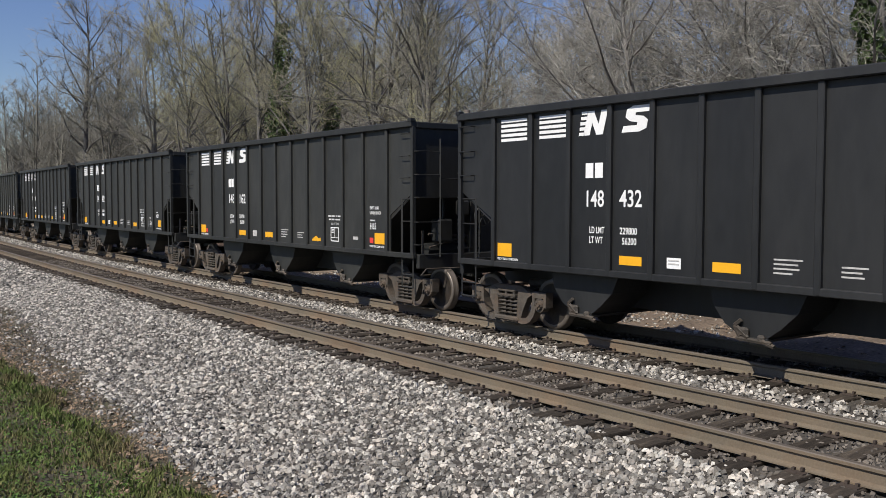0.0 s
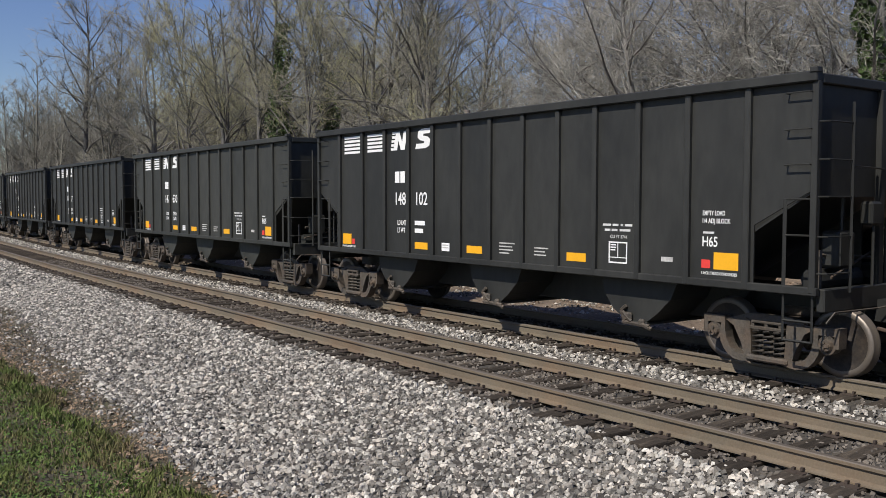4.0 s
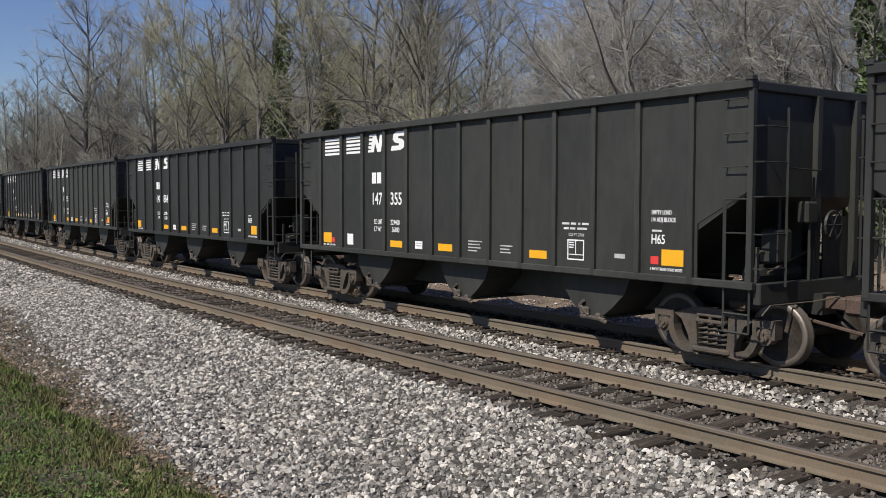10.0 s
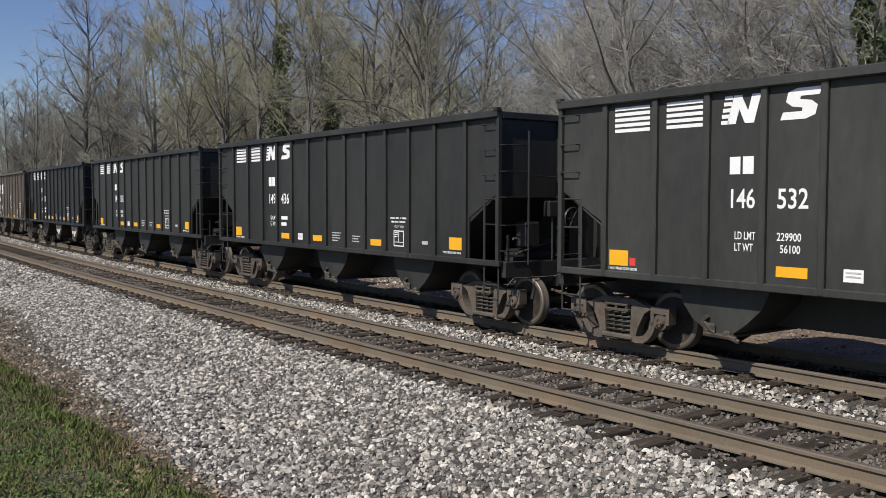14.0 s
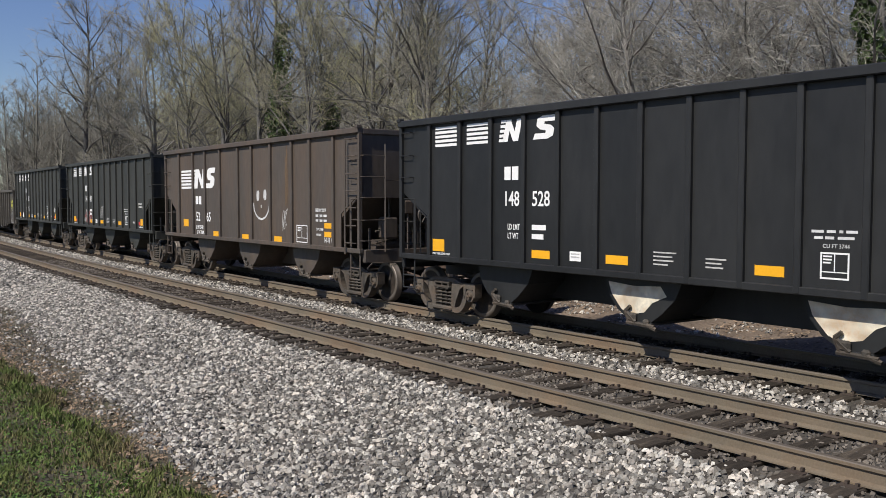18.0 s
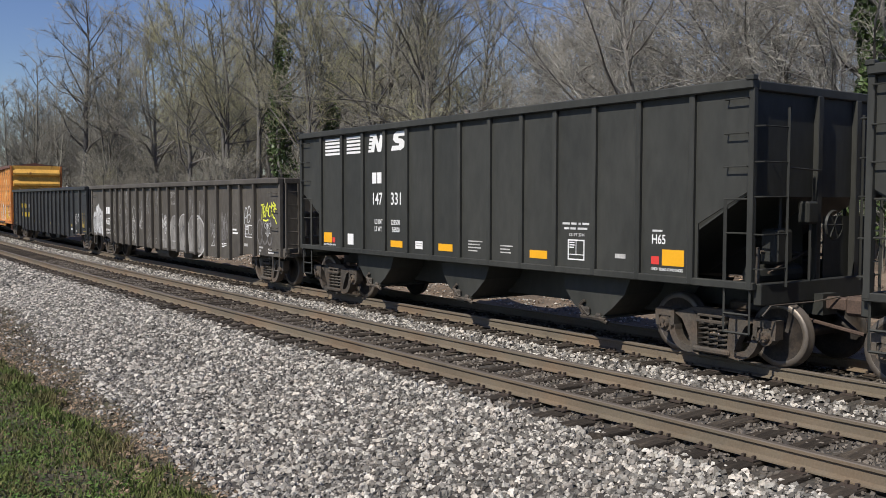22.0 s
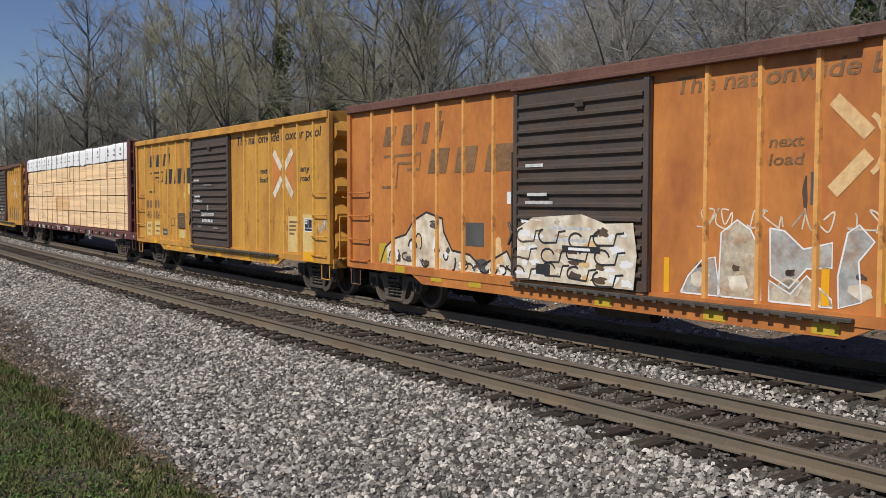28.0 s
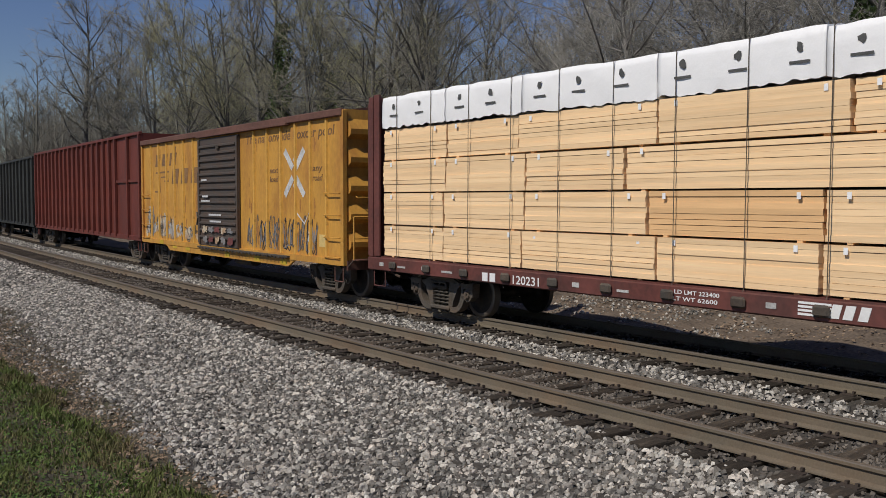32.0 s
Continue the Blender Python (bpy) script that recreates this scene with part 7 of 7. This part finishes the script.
# ---- the centre-beam car and its load ----
TIERS = ((1.13, 1.79), (1.82, 2.49), (2.52, 3.18), (3.21, 3.87))
LONG = (-10.92, -8.6, -6.3, -3.2, -0.45, 3.15, 6.75, 10.14)
TIER_CUTS = ((-8.7, -6.3, -3.2, -0.48, 3.12, 6.73), (-8.7, -6.25, -3.4, -0.45, 3.1, 6.75), (-8.6, -6.2, -3.85, 0.8, 5.63), (-8.6, -6.42, -3.2, -0.1, 3.26, 6.78))


def centre_beam():
    car = thing("centrebeam_flatcar", "maroon centre-beam flat car loaded with strapped lumber", "flat car", "cars of the train")
    for sg in (-1, 1):
        part("side_sill", box(-11.4, 11.4, sg * 1.38 - 0.05, sg * 1.38 + 0.05, 0.80, 1.08, 0.015), MAROON, car)
        bx = 10.36 if sg > 0 else -11.33
        part("bulkhead", box(bx - 0.08, bx + 0.08, -1.40, 1.40, 1.08, 4.62, 0.02), MAROON, car)
        for i in range(5):
            part("bulkhead_rib", box(bx + sg * 0.14 - 0.06, bx + sg * 0.14 + 0.06, -1.3, 1.3, 1.5 + 0.66 * i, 1.6 + 0.66 * i, 0.01), MAROON, car)
        for yy in (-1.25, -0.8):
            part("ladder_stile", rods([(bx + sg * 0.3, yy, 1.1), (bx + sg * 0.3, yy, 4.5)], r=0.025, seg=4), MAROON, car)
        for i in range(8):
            part("rung", rods([(bx + sg * 0.3, -1.25, 1.35 + 0.42 * i), (bx + sg * 0.3, -0.8, 1.35 + 0.42 * i)], r=0.014), MAROON, car)
        for y in (-1, 1):
            a, b = (10.08, 10.50) if sg > 0 else (-11.24, -11.02)
            part("bulkhead_wing", box(a, b, y * 1.34 - 0.03, y * 1.34 + 0.03, 1.10, 4.66, 0.01), MAROON, car)
        part("end_sill", box(sg * 11.4 - 0.1, sg * 11.4 + 0.1, -1.3, 1.3, 0.78, 1.06), MAROON, car)
        part("stirrup", rods([(sg * 10.75, -1.38, 0.82), (sg * 10.75, -1.38, 0.45), (sg * 11.2, -1.38, 0.45), (sg * 11.2, -1.38, 0.82)], r=0.016, seg=4), MAROON, car)
    for k in range(3):
        part("wing_slot", prism(arc(10.30, 1.9 + 0.75 * k, 0.06, 0.13, 0, 5.6, 8), "y", -1.374, -1.369), BLACK_IN, car)
    part("deck", box(-11.3, 11.3, -1.32, 1.32, 1.06, 1.10), MAROON, car)
    part("centre_beam", box(-11.2, 10.25, -0.09, 0.09, 1.10, 4.72), MAROON, car)
    part("centre_sill", box(-11.5, 11.5, -0.22, 0.22, 0.62, 1.04), MAROON, car)
    for x in (-9.05, 8.35):
        add_truck(car, x)
    add_couplers(car, 12.0, 11.4)
    x = -10.35
    k = 0
    while x < 10:
        winch = part("winch", box(x - 0.12, x + 0.12, -1.50, -1.432, 0.86, 1.02, 0.03), TRUCK, car)
        part("cable", rods([(x + 0.02, -1.44, 1.0), (x + 0.02, -1.372, 1.12), (x + 0.03, -1.372, 3.86), (x + 0.03, -1.362, 4.56), (x + 0.03, -1.15, 4.68)], r=0.008, seg=4), STRAP, car)
        x += 1.247
        k += 1
    y = -1.434
    for a in (-7.30, -7.08):
        plate("reporting_mark", car, a, a + 0.16, 0.83, 0.99, y, WHITE)
    write_fit("120231", -6.42, -5.72, 0.84, 0.15, y, WHITE, car, "car_number")
    write_fit("LD LMT 223400", -2.75, -1.95, 0.97, 0.06, y, WHITE, car)
    write_fit("LT WT 62600", -2.78, -1.98, 0.87, 0.06, y, WHITE, car)
    for i in range(4):
        plate("logo_stripe", car, -0.72, -0.25, 0.86 + 0.05 * i, 0.89 + 0.05 * i, y, WHITE)
    for a in (-0.28, -0.10, 0.10):
        poly(car, [(a, 0.86), (a + 0.13, 0.86), (a + 0.18, 1.04), (a + 0.05, 1.04)], y, WHITE, "logo_block")
    plate("data_panel", car, 3.95, 4.45, 0.60, 1.0, y - 0.002, BLACK_INK)
    data_box(car, 3.98, 0.63, y - 0.005, 0.44, 0.34)
    for x in (-10.9, -9.3, -4.9, -1.2, 1.1, 6.4, 7.6, 11.0):
        plate("placard", car, x, x + 0.16, 0.90, 0.98, y, OLD_WHITE)
    for x0, w in ((-10.2, 0.3), (-8.6, 0.35), (2.0, 0.5), (8.6, 0.45), (-3.9, 0.25), (5.2, 0.2)):
        plate("stencil_line", car, x0, x0 + w, 0.9, 0.94, y, OLD_WHITE)
    write("F75", 0.15, 9.85, y, 0.88, WHITE, car, 0.9, "class_stencil")
    TRAIN.append((car, -323.7))
    # lumber, bundle by bundle, on both sides of the beam
    rnd = random.Random(77)
    for t, (z0, z1) in enumerate(TIERS):
        cuts = [LONG[0], *TIER_CUTS[t], LONG[-1]]
        for a, b in zip(cuts, cuts[1:]):
            bundle = thing("lumber_bundle", "strapped bundle of fresh sawn pine boards on the flat car", "lumber", "lumber bundles on the flat car")
            n = 8
            pitch = (z1 - z0) / n
            shade = rnd.random()
            proud = rnd.uniform(-0.035, 0.015)
            dark = t == 1 and abs((a + b) / 2 + 1.9) < 0.6
            for i in range(n):
                e0, e1 = rnd.uniform(0, 0.025), rnd.uniform(0, 0.025)
                row = box(a + 0.012 + e0, b - 0.012 - e1, -1.32 - proud - rnd.uniform(0, 0.02), -0.12, z0 + i * pitch + 0.0025, z0 + (i + 1) * pitch - rnd.choice((-0.0025, -0.0025, -0.0025, 0.001, 0.006)))
                part("board", row, LUMBER_DARK if dark else LUMBER, bundle)
            for x in (a + 0.35, b - 0.35):
                part("bearer", box(x - 0.04, x + 0.04, -1.30, -0.14, z0 - 0.028, z0), LUMBER_DARK, bundle)
                part("tag", box(x - 0.03, x + 0.03, -1.348, -1.343, z1 - 0.12, z1 - 0.03), WRAP, bundle)
            TRAIN.append((bundle, -323.7))
        back = thing("lumber_bundle", "strapped bundle of fresh sawn pine boards on the flat car", "lumber", "lumber bundles on the flat car")
        part("board", box(LONG[0], LONG[-1], 0.12, 1.33, z0, z1), LUMBER, back)
        TRAIN.append((back, -323.7))
    for i, (a, b) in enumerate(zip(LONG, LONG[1:])):
        wrapped = thing("wrapped_bundle", "lumber bundle wrapped in crumpled white sheeting atop the load", "lumber", "wrapped bundles on the flat car")
        bm = bmesh.new()
        nx, prof = 40, ((-1.345, 3.91), (-1.352, 4.05), (-1.35, 4.25), (-1.348, 4.46), (-1.33, 4.57), (-1.0, 4.62), (-0.4, 4.62), (-0.12, 4.58), (-0.12, 3.89))
        grid = []
        for j in range(nx + 1):
            x = a + 0.01 + (b - a - 0.02) * j / nx
            ring = []
            for q, (py, pz) in enumerate(prof):
                w = noise.noise(Vector((x * 2.3, q * 0.8, i * 3.7)))
                v = noise.noise(Vector((x * 0.9, 4.0, i * 2.1)))
                fold = noise.noise(Vector((x * 6.0, q * 0.5, i * 1.3)))
                ring.append(bm.verts.new((x, py - (0.02 * w + 0.012 * fold) * (0 < q < 7), pz + (0.03 * w + 0.03 * v) * (q > 0 and q < 8) + (0.05 * v + 0.05 * fold if q == 0 else 0))))
            grid.append(ring)
        for j in range(nx):
            for q in range(len(prof) - 1):
                f = bm.faces.new((grid[j][q], grid[j][q + 1], grid[j + 1][q + 1], grid[j + 1][q]))
                f.smooth = True
        bm.faces.new(grid[0])
        bm.faces.new(grid[-1][::-1])
        bmesh.ops.recalc_face_normals(bm, faces=bm.faces[:])
        sheet = part("sheeting", bm, WRAP, wrapped)
        x = a + 0.35
        while x < b - 0.4:
            # the maker's mark: a small emblem over a bar
            blob(wrapped, x + 0.06, 4.27, 0.14, 0.16, -1.366, SLATE, int(x * 100) % 997, "printed_emblem", 0.5, 9)
            plate("printed_bar", wrapped, x - 0.02, x + 0.28, 4.14, 4.175, -1.368, SLATE, 0.002)
            x += 0.95
        TRAIN.append((wrapped, -323.7))


def high_gondola(paint, label, half, top, n, smooth):
    """A tall chip gondola with close vertical ribs; the last panels at one end are flush."""
    car = thing("chip_gondola_car", label, "gondola car", "cars of the train")
    for sg in (-1, 1):
        part("side_sheet", box(-half, half, sg * 1.42 - 0.012, sg * 1.42 + 0.012, 0.92, top - 0.05), paint, car)
        part("side_sill", box(-half, half, sg * 1.45 - 0.05, sg * 1.45 + 0.05, 0.80, 0.98, 0.01), paint, car)
        part("top_chord", box(-half - 0.03, half + 0.03, sg * 1.46 - 0.07, sg * 1.46 + 0.07, top - 0.12, top, 0.02), paint, car)
        part("end_sheet", box(sg * half - 0.015, sg * half + 0.015, -1.405, 1.405, 0.9, top - 0.05), paint, car)
        for z in (1.6, 2.4, 3.2, 4.0):
            part("end_corrugation", box(sg * (half + 0.06) - 0.045, sg * (half + 0.06) + 0.045, -1.36, 1.36, z - 0.08, z + 0.08, 0.02), paint, car)
        part("stirrup", rods([(sg * (half - 0.6), -1.42, 0.84), (sg * (half - 0.6), -1.42, 0.45), (sg * (half - 0.2), -1.42, 0.45), (sg * (half - 0.2), -1.42, 0.84)], r=0.016, seg=4), paint, car)
    me = shared("rib", box(-0.06, 0.06, -1.55, -1.43, 0.9, top - 0.1, 0.015), paint)
    for i in range(n):
        x = -half + 0.1 + (2 * half - 0.2 - smooth) * i / (n - 1)
        mesh_part("rib", me, None, car, m=pose(x, 0, 0))
        mesh_part("rib", me, None, car, m=pose(x, 0, 0, 0, 0, 180))
    if smooth:
        for x in (half - smooth * 0.5, half - 0.06):
            mesh_part("rib", me, None, car, m=pose(x, 0, 0))
        part("belt_rail", box(half - smooth, half, -1.50, -1.435, 3.0, 3.1), paint, car)
    part("floor_pan", box(-half + 0.05, half - 0.05, -1.40, 1.40, 0.92, 0.99), BLACK_IN, car)
    part("centre_sill", box(-half - 0.2, half + 0.2, -0.2, 0.2, 0.62, 0.915), paint, car)
    for x in (-half + 1.9, half - 1.9):
        add_truck(car, x)
    add_couplers(car, half + 0.5, half)
    return car


# ---- the cars in order ----
CARS = [("148432", "229800", "56200", "H69", ()), ("148162", "229700", "56300", "H65", ("notes", "red", "peeled")), ("148401", "223000", "", "H69", ("scrawl",)), ("148102", "", "", "H65", ("notes", "red")),
        ("147630", "229900", "56100", "H65", ("red",)), ("149177", "230000", "56000", "H69", ()), ("148915", "230200", "55800", "", ()), ("147355", "229400", "56600", "H65", ("notes", "red", "card")),
        ("148884", "230300", "55700", "H69", ()), ("146532", "229900", "56100", "H65", ("notes", "red")), ("149436", "", "", "", ()), ("149102", "229300", "56700", "", ()),
        ("148528", "", "", "", ("white_bays",)), None, ("147493", "", "", "", ("notes", "red", "tagged")), ("147331", "229500", "56500", "H65", ("red", "card"))]
for i, row in enumerate(CARS):
    car = hopper(*row) if row else brown_hopper()
    TRAIN.append((car, -7.33 - 14.935 * i - (0 if row else 0.1)))
TRAIN.append((hopper("", "", "", "", ()), -7.33 + 14.935))
TRAIN.append((grey_gondola(), -249.05))
TRAIN.append((black_gondola(), -269.48))
BOX_RIBS = (-6.56, -5.72, -4.92, -4.10, -3.23, -2.32, 2.46, 3.33, 4.18, 5.04, 5.87, 6.72)
# the orange car's yellow ends take the rib tone that is brightened for sun
TRAIN.append((boxcar(ORANGE, ORANGE_RIB, YELLOW_RIB, ROOF_RUST, BOX_RIBS, "rusty orange boxcar with a dark door and cream graffiti", 1), -287.99))
TRAIN.append((boxcar(YELLOW, YELLOW_RIB, YELLOW, YELLOW, BOX_RIBS, "weathered yellow boxcar with a dark grey sliding door", 2), -304.22))
TRAIN.append((boxcar(YELLOW, YELLOW_RIB, YELLOW, ROOF_RUST, BOX_RIBS, "weathered yellow boxcar with a rusted roof and graffiti", 3), -343.95))
centre_beam()
TRAIN.append((high_gondola(RED, "dull red tall ribbed chip gondola car", 9.95, 4.85, 19, 3.3), -361.84))
for place in (-381.1, -398.6):
    TRAIN.append((high_gondola(BLACK, "black tall steel gondola car", 8.3, 4.75, 13, 0), place))

# ---- the train runs past: how far it has gone, second by second ----
WAY = ((0.0, -0.12), (3.4, 33.05), (7.0, 68.32), (10.0, 97.71), (13.0, 127.2), (17.0, 167.0), (22.0, 217.2), (25.0, 247.1), (28.5, 282.2), (32.0, 317.57))


def gone(t):
    """Distance run at t: a smooth curve through WAY."""
    i = next(j for j in range(len(WAY) - 1) if t <= WAY[j + 1][0] + 1e-9)

    def slope(j):
        a, b = max(0, j - 1), min(len(WAY) - 1, j + 1)
        return (WAY[b][1] - WAY[a][1]) / (WAY[b][0] - WAY[a][0])
    (t0, p0), (t1, p1) = WAY[i], WAY[i + 1]
    h, u = t1 - t0, (t - t0) / (t1 - t0)
    return (2 * u ** 3 - 3 * u ** 2 + 1) * p0 + (u ** 3 - 2 * u ** 2 + u) * h * slope(i) + (3 * u ** 2 - 2 * u ** 3) * p1 + (u ** 3 - u ** 2) * h * slope(i + 1)


FAR = [gone(k / 30) for k in range(961)]


def motions():
    for car, place in TRAIN:
        walk(car, [(t, line_pose(place + gone(t), FAR_TRACK)) for t in range(33)])
        # the wheels roll while the car is near enough to be seen
        turning = [k for k in range(961) if -62 < place + FAR[k] < 14]
        ks = sorted({0, 960, *turning})
        for axle, x in AXLES.get(car.name, ()):
            rows = []
            for k in ks:
                c = min(max(k, turning[0] if turning else 0), turning[-1] if turning else 0)
                rows.append((k / 30, pose(x, 0, AXLE_Z, 0, math.degrees(FAR[c] / AXLE_Z) % 360, 0)))
            walk(axle, rows)


motions()
